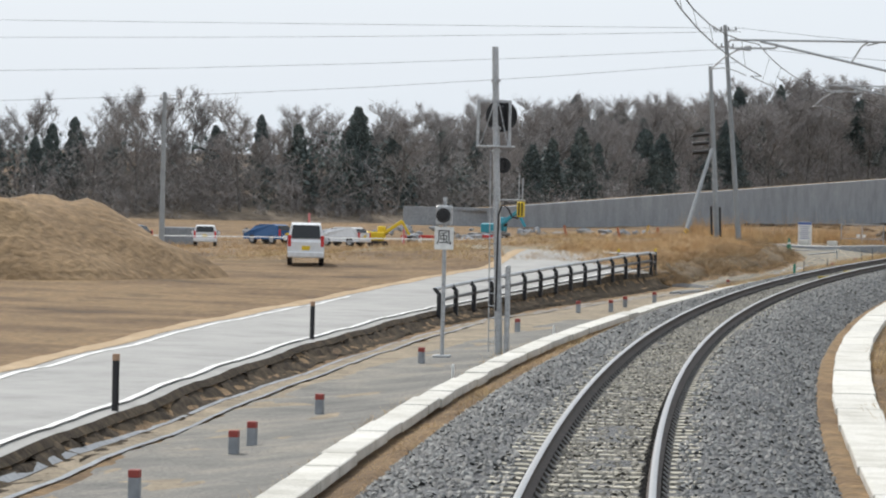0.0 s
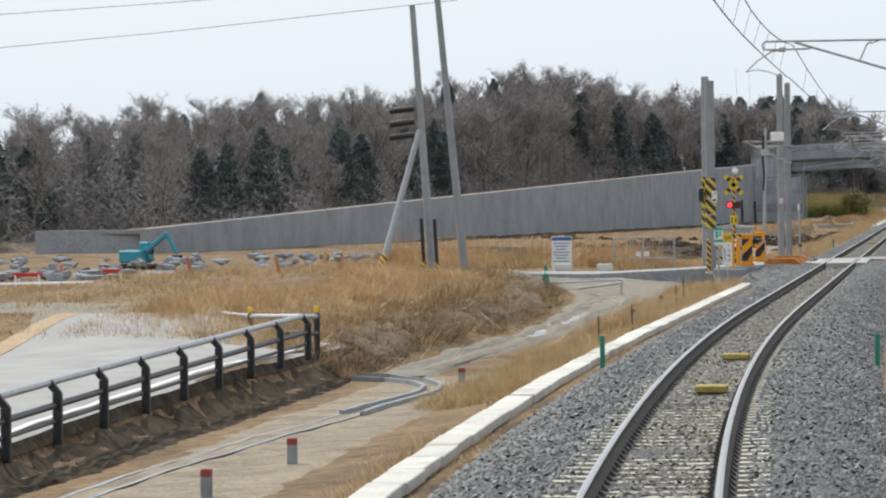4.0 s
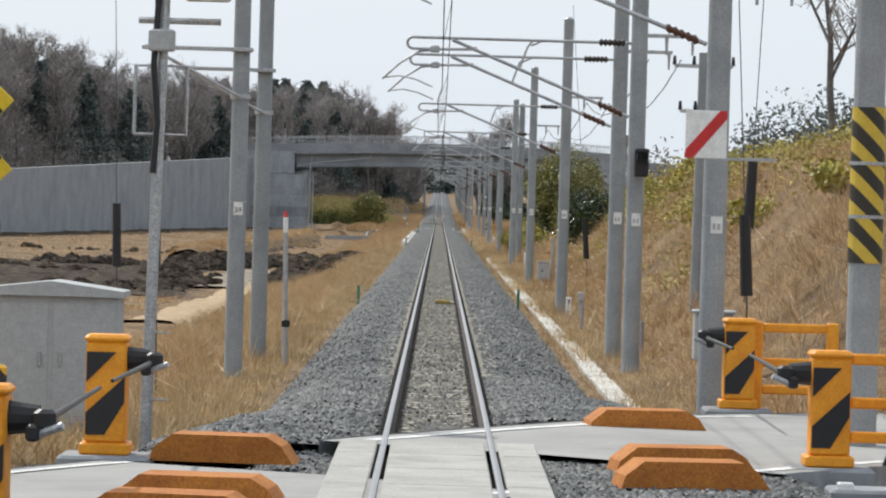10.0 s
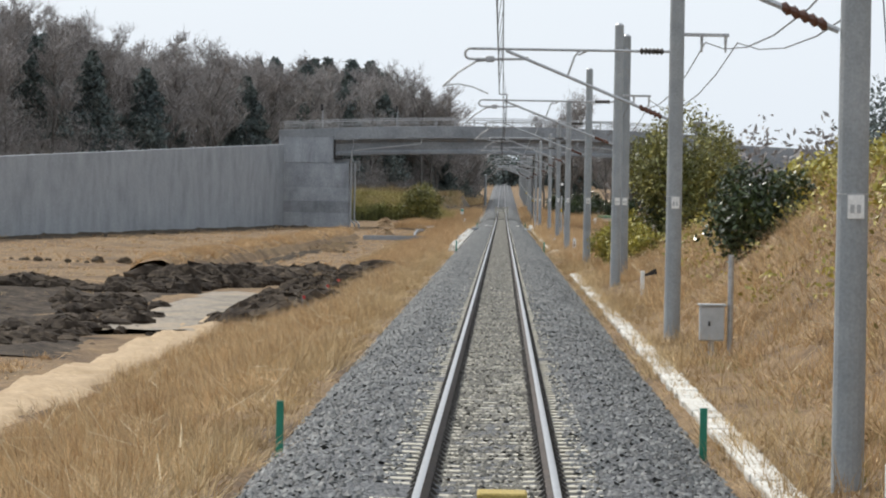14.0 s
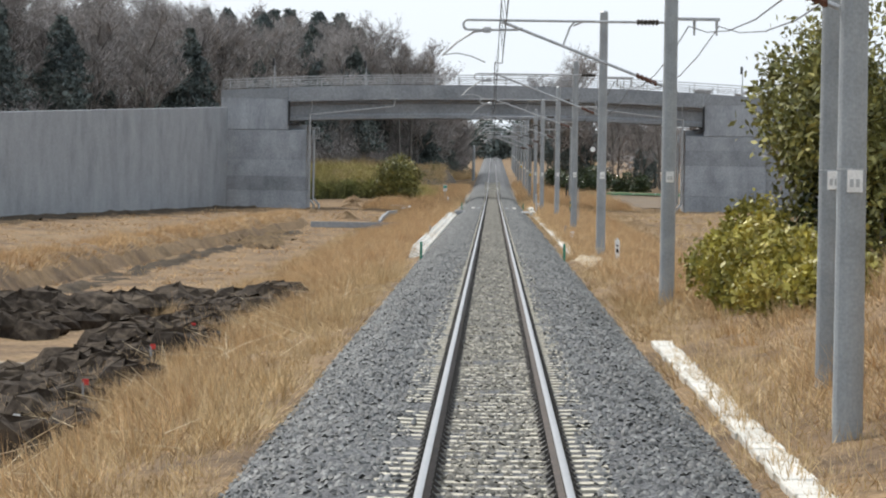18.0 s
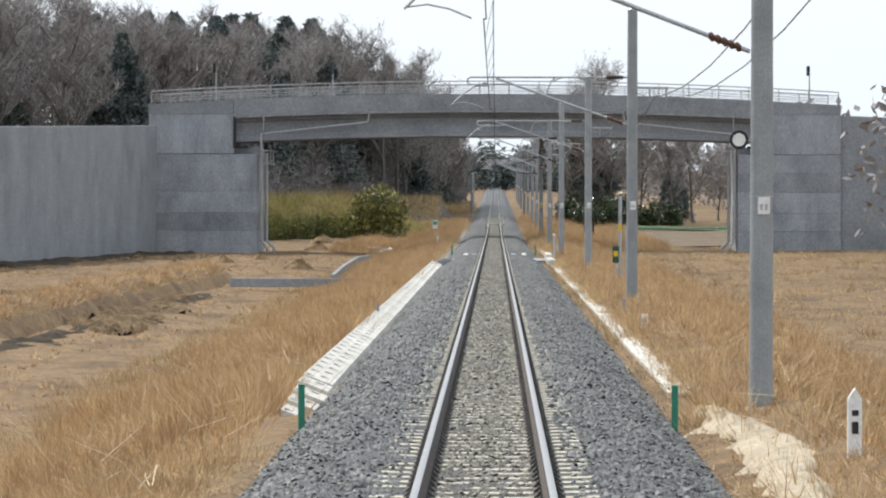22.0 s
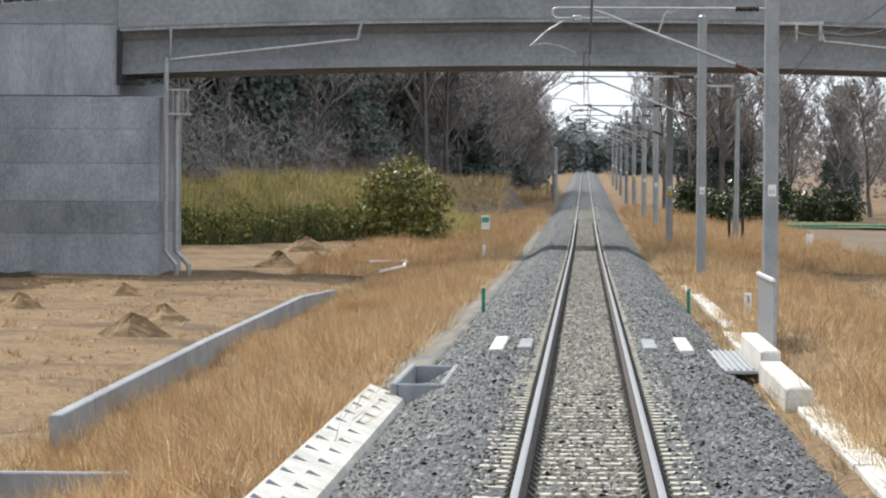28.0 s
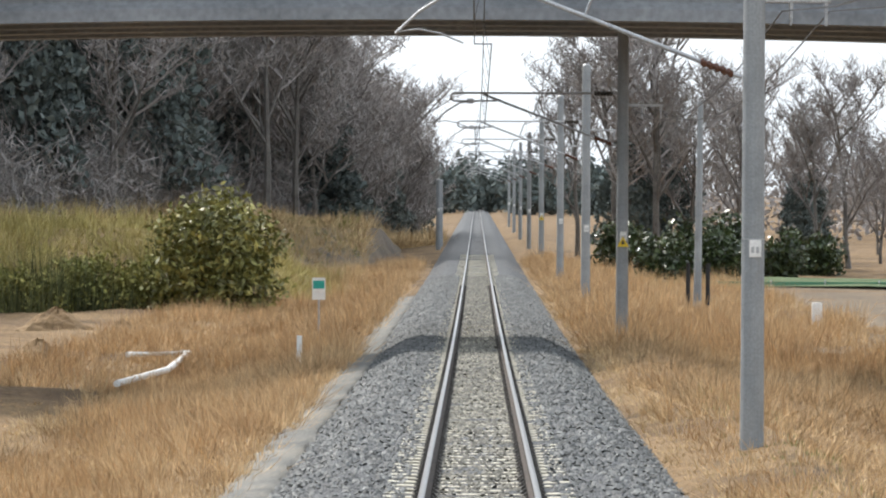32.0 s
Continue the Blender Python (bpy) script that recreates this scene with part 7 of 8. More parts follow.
# retaining wall with a grey slatted fence before the crossing
rw = thing("retaining_wall", "pale weathered concrete retaining wall beside the crossing", "retaining wall", kind="structure")
for k in range(7):
    part("wall_block", G().box(5.3, -0.8 - 2.0 * k, -0.2, 0.22, 1.97, 1.4, bevel=0.02), M_CONC_LIGHT if k % 2 else M_CONC, rw)
sf = thing("slatted_fence", "grey plastic slatted fence on a concrete wall", "fence", Matrix.Translation((5.32, 0, 0.5)))
M_SLAT = plain("grey_lilac_plastic", (0.36, 0.37, 0.44), rough=0.5)
for k in range(44):
    part("slat", G().box(0, -0.05 - 0.315 * k, 0.42, 0.05, 0.26, 0.82, bevel=0.02), M_SLAT, sf)
for z in (0.15, 0.7):
    part("rail", G().box(0.05, -6.9, z, 0.04, 13.8, 0.06), M_GALV, sf)
part("cap_rail", G().box(0, -6.9, 0.86, 0.09, 13.9, 0.05, bevel=0.01), M_SLAT, sf)

# ---- grass ----
def grass(name, n, ulo, uhi, ylo, yhi, h, w, material, label, lean=0.35, clump=0.6, keep=None, absolute=False, zf=None):
    """Tufts of blades standing on the land; thicker and thinner patches. Offsets may be functions of y."""
    per = 9
    m = int(n * 1.7) // per
    y = rng.uniform(ylo, yhi, m)
    lo = np.array([ulo(v) for v in y]) if callable(ulo) else ulo
    hi = np.array([uhi(v) for v in y]) if callable(uhi) else uhi
    u = lo + (hi - lo) * rng.uniform(0, 1, m)
    dens = 0.5 + 0.5 * np.sin(u * 1.7 + 1.1 * np.sin(y * 0.43)) * np.sin(y * 0.61 + 0.9 * np.sin(u * 0.8))
    ok = rng.uniform(0, 1, m) < (1 - clump) + clump * dens
    y, u = y[ok], u[ok]
    x = u if absolute else axis_x(y) + u
    if keep is not None:
        k = keep(x, y)
        x, y = x[k], y[k]
    m = len(x)
    tall = rng.uniform(0.45, 1.2, m) * (0.6 + 0.8 * (0.5 + 0.5 * np.sin(x * 0.9 + 2 * np.sin(y * 0.21))))
    tip = rng.normal(0, lean * 0.6, (m, 2))
    z = (land if zf is None else zf)(x, y) - 0.03
    n = m * per
    spread = 0.16 * h + 0.03
    off = rng.normal(0, spread, (m, per, 2))
    hh = (h * tall[:, None] * rng.uniform(0.5, 1.15, (m, per))).ravel()
    l = ((tip[:, None] + off / spread * lean * 0.7 + rng.normal(0, lean * 0.5, (m, per, 2))).reshape(n, 2)) * hh[:, None]
    x, y = (x[:, None] + off[..., 0]).ravel(), (y[:, None] + off[..., 1]).ravel()
    z = np.repeat(z, per)
    a = rng.uniform(0, 6.283, n)
    c, s = np.cos(a) * w * 0.75, np.sin(a) * w * 0.75
    p0 = np.stack([x - c, y - s, z], -1)
    p1 = np.stack([x + c, y + s, z], -1)
    p2 = np.stack([x + l[:, 0], y + l[:, 1], z + hh * np.clip(1 - 0.35 * np.abs(l).sum(1) / hh, 0.4, 1)], -1)
    v = np.stack([p0, p1, p2], 1).reshape(-1, 3)
    f = np.arange(3 * n).reshape(n, 3)
    return tagged(new(name, fast_mesh(name, v, f, material)), label, "grass", kind="stuff")


path_l = lerp_pts((-75, -8.4), (-60, -8.2), (-45, -7.8), (-31, -7.8), (-17, -8.9), (-8, -12.5), (-4, -20))
L1 = "withered straw-coloured grass beside the track"
grass("dry_grass", 14000, -2.86, -2.4, -225, -10, 0.16, 0.007, M_GRASS, L1, lean=0.6, clump=0.7)
grass("dry_grass", 16000, -3.9, -3.2, -225, -70, 0.26, 0.008, M_GRASS, L1)
grass("dry_grass", 64000, -5.4, -3.2, -80, -6, 0.38, 0.008, M_GRASS, L1)
L2 = "russet withered grass on a bank"
grass("dry_grass", 26000, lambda y: path_l(y) - 1.9, path_l, -66, -4, 0.45, 0.011, M_TUSSOCK, L2, lean=0.8, clump=0.9)
grass("dry_grass", 16000, lambda y: path_l(y) - 1.9, path_l, -66, -4, 0.40, 0.010, M_GRASS_RED, L2, lean=0.6, clump=0.8)
grass("dry_grass", 60000, lambda y: path_l(y) - 6.5, lambda y: path_l(y) - 1.4, -66, -4, 0.50, 0.010, M_GRASS_RED, L2, lean=0.5)
grass("dry_grass", 50000, lambda y: -32, lambda y: path_l(y) - 2, -66, 0, 0.32, 0.012, M_GRASS, L2, lean=0.6)
grass("dry_grass", 40000, -62, -17, -60, 60, 0.35, 0.02, M_GRASS_RED, "russet withered grass on the field")
grass("dry_grass", 46000, -20, -6.3, 17.5, 36, 0.85, 0.013, M_GRASS_RED, "tall russet grass behind the crossing")
grass("dry_reeds", 26000, -19.5, -8.6, 13, 40, 1.45, 0.016, M_GRASS_RED, "tall russet reeds behind the crossing road", lean=0.35, clump=0.9)
grass("dry_reeds", 26000, -19.5, -8.2, 12, 40, 1.0, 0.016, M_GRASS, "straw-coloured reeds behind the crossing road", lean=0.45, clump=0.7)
left_edge = lambda y: np.interp(y, [12, 40, 100, 230, 500], [-7, -7.5, -8.2, -9.5, -9])
grass("dry_grass", 150000, left_edge, -2.85, 14, 250, 0.48, 0.010, M_GRASS, L1, lean=0.45)
grass("dry_grass", 60000, left_edge, -3.6, 30, 250, 0.62, 0.010, M_GRASS_RED, "russet grass on the embankment slope", lean=0.5, clump=0.9)
grass("dry_grass", 150000, -8.3, -3.05, 235, 505, 0.62, 0.011, M_GRASS_RED, "tall russet grass on the embankment slope", lean=0.45, clump=0.4)
grass("dry_grass", 50000, -9.5, -4.5, 235, 505, 0.5, 0.012, M_GRASS, "straw grass at the embankment's foot", lean=0.5)
grass("dry_grass", 110000, 2.75, 13, 16, 215, 0.45, 0.011, M_GRASS, "withered straw grass on the hillside", lean=0.5)
grass("dry_grass", 70000, 4.0, 13, 20, 215, 0.62, 0.011, M_GRASS_RED, "russet grass on the hillside", lean=0.5, clump=0.85)
grass("dry_grass", 16000, 3.35, 5.0, -225, -10, 0.25, 0.009, M_GRASS, L1)
grass("dry_grass", 120000, 3.0, 9.5, 205, 520, 0.55, 0.011, M_GRASS_RED, "tall russet grass beside the masts", lean=0.45, clump=0.5)
grass("dry_grass", 60000, 2.9, 14, 500, 640, 0.85, 0.02, M_GRASS_RED, "tall russet grass beside the masts", lean=0.4, clump=0.4)
grass("dry_grass", 40000, 9, 32, 225, 520, 0.4, 0.018, M_GRASS, "withered grass on the field", lean=0.5)
grass("dry_grass", 80000, -48, -9, 240, 495, 0.22, 0.022, M_GRASS_RED, "short withered grass on the field", lean=0.6, clump=0.8)
grass("dry_grass", 30000, -48, -15, 100, 250, 0.2, 0.022, M_GRASS, "short withered grass on the field", lean=0.6, clump=0.9)
grass("dry_grass", 50000, -13, -3.1, 500, 640, 0.75, 0.018, M_GRASS_RED, "withered grass bank beyond the overbridge", lean=0.4, clump=0.4)
grass("dry_grass", 36000, 2.58, 3.3, 20, 560, 0.3, 0.010, M_GRASS, "short straw grass along the ballast's edge", lean=0.6, clump=0.8)
grass("dry_grass", 24000, -3.3, -2.6, 14, 250, 0.3, 0.010, M_GRASS, "short straw grass along the ballast's edge", lean=0.6, clump=0.8)
grass("dry_tussocks", 26000, lambda y: path_l(y) - 2.6, lambda y: path_l(y) - 0.1, -64, -8, 0.62, 0.012, M_TUSSOCK, "dark brown withered tussocks hanging on the bank", lean=0.8, clump=0.97)
grass("dry_grass", 26000, -34, -11.4, 98, 142, 0.28, 0.02, M_GRASS_RED, "short withered grass before the diggings", lean=0.6, clump=0.8)
grass("dry_tussocks", 30000, -9.0, -3.4, 20, 500, 0.5, 0.012, M_TUSSOCK, "dark brown withered tussocks on the embankment", lean=0.7, clump=0.98)
grass("dry_tussocks", 26000, -9, -3.3, 470, 600, 0.6, 0.014, M_TUSSOCK, "dull brown tussocks before the overbridge", lean=0.7, clump=0.8)
grass("dry_tussocks", 26000, 3.4, 10, 470, 620, 0.6, 0.014, M_TUSSOCK, "dull brown tussocks before the overbridge", lean=0.7, clump=0.8)
grass("dry_tussocks", 26000, 4.4, 12, 20, 520, 0.5, 0.012, M_TUSSOCK, "dark brown withered tussocks on the slope", lean=0.7, clump=0.98)


def bank_edge(a):
    return lambda y: float(np.interp(y, HILL_Y, HILL_X)) + a


grass("dry_grass", 60000, bank_edge(-12), bank_edge(4.5), 545, 720, 1.2, 0.035, M_GRASS, "tall straw grass on the bank before the woods", lean=0.35, clump=0.3, absolute=True, zf=lambda x, y: np.maximum(hill_z(x, y), land(x, y)))
grass("dry_grass", 60000, -26, -6.5, 584, 680, 0.95, 0.03, M_GRASS, "straw grass on the bank below the woods", lean=0.4, clump=0.3, absolute=True, zf=lambda x, y: np.maximum(hill_z(x, y), land(x, y)))
grass("green_grass", 14000, -24, -7, 584, 650, 0.8, 0.03, M_GRASS_GREEN, "olive tufts on the bank below the woods", lean=0.4, clump=0.95, absolute=True, zf=lambda x, y: np.maximum(hill_z(x, y), land(x, y)))
grass("green_grass", 5000, 4.2, 6.2, 255, 330, 0.22, 0.012, M_GRASS_GREEN, "patches of green grass below the masts", clump=0.95)
grass("green_grass", 1500, 3.6, 5.0, 440, 475, 0.22, 0.012, M_GRASS_GREEN, "patches of green grass below the masts", clump=0.9)
grass("green_grass", 1400, 3.6, 4.6, 76, 112, 0.16, 0.012, M_GRASS_GREEN, "patches of green grass below the masts", clump=0.95)
# pale fallen stalks
def stalks(n, ulo, uhi, ylo, yhi, label):
    g = G()
    r = random.Random(n)
    for k in range(n):
        y, u = r.uniform(ylo, yhi), r.uniform(ulo, uhi)
        p = on_land(u, y, r.uniform(0.05, 0.3))
        a, ln = r.uniform(0, 6.28), r.uniform(0.3, 0.9)
        g.tube(p, p + Vector((math.cos(a) * ln, math.sin(a) * ln, r.uniform(-0.05, 0.5))), 0.007, 0.003, 3, caps=False)
    solid("reed_stalks", g, plain("pale_straw", (0.72, 0.60, 0.40), 0.8), label, "stalks", kind="stuff")


stalks(500, -7.5, -3.2, 15, 300, "pale broken reed stalks in the grass")
stalks(160, -12, -3.4, -66, -6, "pale broken reed stalks in the grass")
stalks(260, 3.4, 9, 18, 300, "pale broken reed stalks in the grass")

# ---- diggings in the field beside the straight ----
sp = drape("sand_path", 104, 192, lerp_pts((104, -11.6), (120, -10.9), (188, -10.0), (192, -9.9)), lerp_pts((104, -9.0), (120, -8.6), (188, -8.6), (192, -8.7)), M_SAND, 0.12, step=0.7, cols=7, rough=0.03)
tagged(new("sand_path", sp), "pale sandy path beside the diggings", "path", kind="structure")
pit = drape("wet_pit_floor", 158, 206, lerp_pts((158, -13.5), (206, -13)), lerp_pts((158, -8.6), (206, -8.6)), mat("wet_sand", [(0.12, 0.10, 0.075), (0.22, 0.185, 0.14), (0.30, 0.23, 0.15)], scale=0.5, rough=0.8, bump=0.3, bump_scale=6), 0.14, step=1, cols=6, rough=0.02)
tagged(new("wet_pit_floor", pit), "pale wet floor of a shallow digging", "pit", kind="structure")
mud = drape("mud_field", 141, 205, lambda y: -40 if y < 190 else -30, lambda y: -11.2 if y < 158 else -13.6, M_MUD, 0.08, step=1.0, cols=24, rough=0.07)
tagged(new("mud_field", mud), "dark dug-over mud with pale streaks", "mud", kind="structure")


def ridge(name, pts, h, w, n, label, seed, material=None):
    r = random.Random(seed)
    g = G()
    tot = [0]
    for p, q in zip(pts[:-1], pts[1:]):
        tot.append(tot[-1] + math.dist(p, q))
    for k in range(n):
        s = r.random() * tot[-1]
        i = max(j for j in range(len(tot)) if tot[j] <= s)
        i = min(i, len(pts) - 2)
        t = (s - tot[i]) / max(1e-6, tot[i + 1] - tot[i])
        x = pts[i][0] + (pts[i + 1][0] - pts[i][0]) * t + r.gauss(0, w / 2.5)
        y = pts[i][1] + (pts[i + 1][1] - pts[i][1]) * t + r.gauss(0, w / 2)
        s0 = r.uniform(0.25, 1) ** 1.6 * h
        g.blob(x, y, lg(x, y) + s0 * 0.25, s0 * r.uniform(0.8, 1.5), s0 * r.uniform(0.8, 1.6), s0 * r.uniform(0.5, 0.9), 8, 5, 0.22, r.random())
    return solid(name, g, material or M_MUD, label, "mud ridge", kind="stuff", smooth=False)


ridge("mud_ridge", [(-24, 206), (-15.6, 207), (-12.6, 229), (-9, 238), (-6.9, 230), (-7.9, 209), (-7.6, 190), (-7.9, 166)], 0.62, 1.7, 1700, "dark heaps of freshly dug mud", 4)
ridge("mud_ridge", [(-16, 222), (-12.6, 230), (-9.5, 238)], 0.85, 1.6, 260, "high heap of dark dug mud", 14)
ridge("mud_ridge", [(-34, 150), (-20, 158), (-14, 150), (-12.5, 170), (-15, 188), (-28, 192)], 0.5, 2.4, 300, "dark clods of dug mud", 5)
ridge("mud_ridge", [(-50, 262), (-38, 268), (-26, 262), (-18, 270)], 0.45, 2.0, 120, "low dark clods on the field", 7, M_BANK)
# flat dark sheet painting the shade along the low field bank's foot
dd = drape("ditch", 240, 372, lerp_pts((240, -15.6), (310, -14.9), (372, -13.2)), lerp_pts((240, -14.0), (310, -13.7), (372, -12.4)), M_BANK, 0.05, step=1, cols=5, rough=0.06)
tagged(new("ditch", dd), "dark narrow strip of painted shade below the field bank", "ditch", kind="structure")
bank_u = lerp_pts((236, -17.6), (310, -16.6), (395, -14.6))
fb = drape("field_bank", 236, 398, lambda y: bank_u(y) - 1.7, lambda y: bank_u(y) + 1.5, M_GROUND, -0.05, step=1.5, cols=9, crown=1.0, rough=0.05)
tagged(new("field_bank", fb), "low grassy bank across the field", "earth bank", kind="structure")
grass("dry_grass", 26000, lambda y: bank_u(y) - 1.6, lambda y: bank_u(y) + 0.9, 238, 396, 0.5, 0.018, M_GRASS_RED, "russet grass on the low field bank", lean=0.5, clump=0.4, zf=lambda x, y: land(x, y) - 0.08 + np.clip(1 - ((x - np.interp(y, [236, 310, 395], [-17.7, -16.7, -14.7])) / 1.6) ** 2, 0, 1))
wall_x = lambda y: -58 + (y - 150) * 0.09164
wf = drape("wall_foot_strip", 240, 494, lambda y: wall_x(y) + 0.05, lambda y: wall_x(y) + 3.2 + 0.6 * math.sin(y * 0.13), M_BANK, 0.12, step=1.2, cols=7, rough=0.08)
tagged(new("wall_foot_strip", wf), "dark earth strip along the retaining wall's foot", "soil strip", kind="structure")
for x, y, h in ((-12, 435, 0.55), (-12.4, 446, 0.5), (-14.3, 512, 0.6), (-13.2, 520, 0.5), (-15.4, 545, 0.7), (-12.5, 540, 0.5), (-16.5, 470, 0.4), (-18, 455, 0.45), (-17.0, 430, 0.4), (-20, 440, 0.45)):
    g = G()
    rows = []
    for a in range(8):
        w = a / 7
        rows.append([(h * 1.9 * w * (1 + 0.2 * math.sin(3 * b + x) + 0.1 * math.sin(7 * b + y)) * math.cos(b), h * 1.9 * w * (1 + 0.2 * math.sin(3 * b + x)) * math.sin(b), h * max(0, 1 - w ** 1.3) * (1 + 0.15 * math.sin(5 * b + 4 * w + x)) + float(rng.normal(0, 0.05 * h)) - 0.12 * w) for b in np.linspace(0, 2 * math.pi, 17)[:-1]])
    g.sweep(rows)
    solid("soil_mound", g, M_HEAP, "small dark pile of soil on the field", "soil pile", m=Matrix.Translation((x, y, lg(x, y))), group="soil piles")

for k, (x, y, mt) in enumerate(((-6.5, 168, M_RED), (-6.6, 176, M_WHITE), (-6.4, 183, M_RED), (-6.7, 190, M_DARK), (-6.6, 197, M_RED), (-6.8, 204, M_WHITE), (-7.0, 212, M_RED), (-6.9, 219, M_RED))):
    fl = thing("survey_flag", "thin survey stake with a small faded flag in the grass", "survey stake", Matrix.Translation((x, y, lg(x, y))), group="survey flags")
    part("stake", G().tube((0, 0, -0.1), (0, 0, 0.5), 0.018, n=6), M_CONC, fl)
    part("flag", G().box(0.04, 0, 0.5, 0.1, 0.012, 0.1, bevel=0.003), mt, fl)

# ---- shrubs and trees along the straight ----
def shrub(x, y, rx, ry, h, seed, n, size, material, label, name="shrub", cat="shrub", z=None, blobs=9):
    t = thing(name, label, cat, Matrix.Translation((x, y, (lg(x, y) if z is None else z) - 0.1)))
    a, b = clump_meshes(rx, ry, h, seed, n, size, material, blobs)
    part("stem", a, None, t)
    part("crown", b, None, t)
    return t


# darker copy of the sasa green, for the shade at the hedge's base
M_SASA_SHADE = mat("shaded_sasa_stem", [(0.045, 0.055, 0.022), (0.085, 0.095, 0.035), (0.14, 0.14, 0.055)], scale=0.6, rough=0.9, bump=0, fine=0.3, island=0.4, bump_scale=3)
M_OLIVE = mat("olive_straw_grass", [(0.26, 0.23, 0.075), (0.40, 0.34, 0.13), (0.52, 0.42, 0.20)], scale=0.35, rough=0.9, bump=0, fine=0.3, island=0.3, bump_scale=3)
M_SASA = mat("green_sasa_leaf", [(0.095, 0.11, 0.03), (0.20, 0.20, 0.055), (0.34, 0.30, 0.10)], scale=0.5, rough=0.85, bump=0, fine=0.3, island=0.4, bump_scale=3)
shrub(7.7, 200, 2.3, 2.6, 5.9, 31, 24000, 0.085, M_TREE, "tall yellow-green evergreen tree on the hillside", "evergreen_tree", "tree", z=0.2, blobs=15)
shrub(7.0, 201, 1.5, 1.6, 3.8, 32, 3600, 0.12, M_EVERGREEN, "dark evergreen undergrowth below the tree", "shrub", "shrub", z=0.2)
for x, y, r, h, sd in ((5.2, 192, 1.0, 1.8, 33), (4.7, 196, 0.9, 2.0, 34), (5.0, 200, 0.9, 2.4, 35), (5.6, 187, 0.9, 1.1, 36), (5.2, 207, 1.0, 1.8, 48)):
    shrub(x, y, r, r, h, sd, 4200, 0.075, M_BAMBOO, "yellow-green bamboo grass shrub on the hillside")
shrub(7.0, 140, 1.6, 1.6, 3.0, 37, 8000, 0.09, M_EVERGREEN, "dark glossy evergreen shrub on the hillside", z=0.55, blobs=14)
for k, (x, y) in enumerate(((8.6, 104), (9.4, 98), (8.9, 90), (9.6, 112), (7.6, 110), (8.4, 118), (7.4, 60), (8.2, 48), (10.4, 128), (11.2, 134), (10.1, 142), (11.6, 150), (12.4, 158), (10.8, 156), (9.6, 150), (11.8, 168), (10.6, 172), (12.9, 176), (9.9, 164), (13.4, 186))):
    shrub(x, y, 0.9 + 0.5 * (k > 7), 1.2 + 0.6 * (k > 7), 0.9 + 0.35 * (k > 7), 60 + k, 520 + 400 * (k > 7), 0.09, M_BAMBOO, "yellow-green bamboo grass patch on the hillside")
tree("bare_tree", bare_kinds[0], "leafless tree on top of the hillside", "tree", Matrix.Translation((12.4, 90, lg(12.4, 90) - 0.1)) @ Matrix.Scale(0.72, 4))

# yellow-green bamboo grass all over the upper hillside
def sasa(n, ulo, uhi, ylo, yhi, size, h, label):
    m = n // 26
    y, u = rng.uniform(ylo, yhi, m), rng.uniform(ulo, uhi, m)
    ok = rng.uniform(0, 1, m) < 0.15 + 0.85 * (0.5 + 0.5 * np.sin(u * 1.1 + 2 * np.sin(y * 0.13))) * (0.5 + 0.5 * np.sin(y * 0.23 + u))
    y, u = y[ok], u[ok]
    x = axis_x(y) + u
    c = np.stack([x, y, land(x, y) + 0.1], -1)[:, None] + np.abs(rng.normal(size=(len(x), 26, 3))) * np.array([0, 0, h]) + rng.normal(size=(len(x), 26, 3)) * np.array([0.28, 0.28, 0.05])
    c = c.reshape(-1, 3)
    vv, ff = leaf_cards(len(c), lambda r, k: c, size, 9)
    tagged(new("bamboo_grass", fast_mesh("bamboo_grass", vv, ff, M_BAMBOO)), label, "bamboo grass", kind="stuff")


sasa(48000, 7.2, 14, 55, 205, 0.075, 0.26, "yellow-green bamboo grass on the upper hillside")
sasa(9000, 5.4, 8, 60, 200, 0.06, 0.25, "sparse yellow-green bamboo grass on the slope")

# beyond the overbridge
shrub(-11.6, 568, 2.9, 2.6, 5.6, 41, 12000, 0.16, M_TREE, "large rounded dark evergreen bush beyond the overbridge", "evergreen_bush", "bush", z=-1.7, blobs=16)
for k in range(24):
    x = -36.5 + 1.02 * k
    shrub(x, 545 + 1.2 * k, 1.7, 1.7, 3.3 + 0.25 * math.sin(k * 1.7), 70 + k, 2600, 0.12, M_SASA, "dense green bamboo grass hedge beyond the overbridge", z=-1.9, blobs=14)
hedge_y = lambda x: 545 + 1.18 * (x + 36.5)
slope_z = lambda x, y: -1.2 + np.clip((-5.5 - x) / 8, 0, 1) * (1.55 + 0.14 * np.clip(y - hedge_y(x), 0, 16))
# dark-coloured stems along the hedge's front paint its shadowed foot
grass("bamboo_stems", 42000, -38, -12.5, 546, 586, 2.7, 0.035, M_SASA_SHADE, "bamboo grass stems of the hedge, coloured dark for its shaded base", lean=0.12, clump=0.1, keep=lambda x, y: np.abs(y - hedge_y(x) + 1.2) < 1.0, absolute=True)
grass("green_grass", 60000, -40, -4.2, 548, 606, 1.2, 0.03, M_OLIVE, "olive and straw grass sloping up behind the hedge", lean=0.4, clump=0.35, keep=lambda x, y: (y > hedge_y(x) + 0.6) & (y < hedge_y(x) + 22), absolute=True, zf=lambda x, y: slope_z(x, y))
slope_v, slope_f = [], []
for i in range(18):
    for j in range(9):
        xx = -42 + 2.2 * i
        yy = hedge_y(xx) + 0.4 + 2.6 * j
        slope_v.append((xx, yy, float(slope_z(xx, yy)) - (2.6 if j == 8 else 0)))
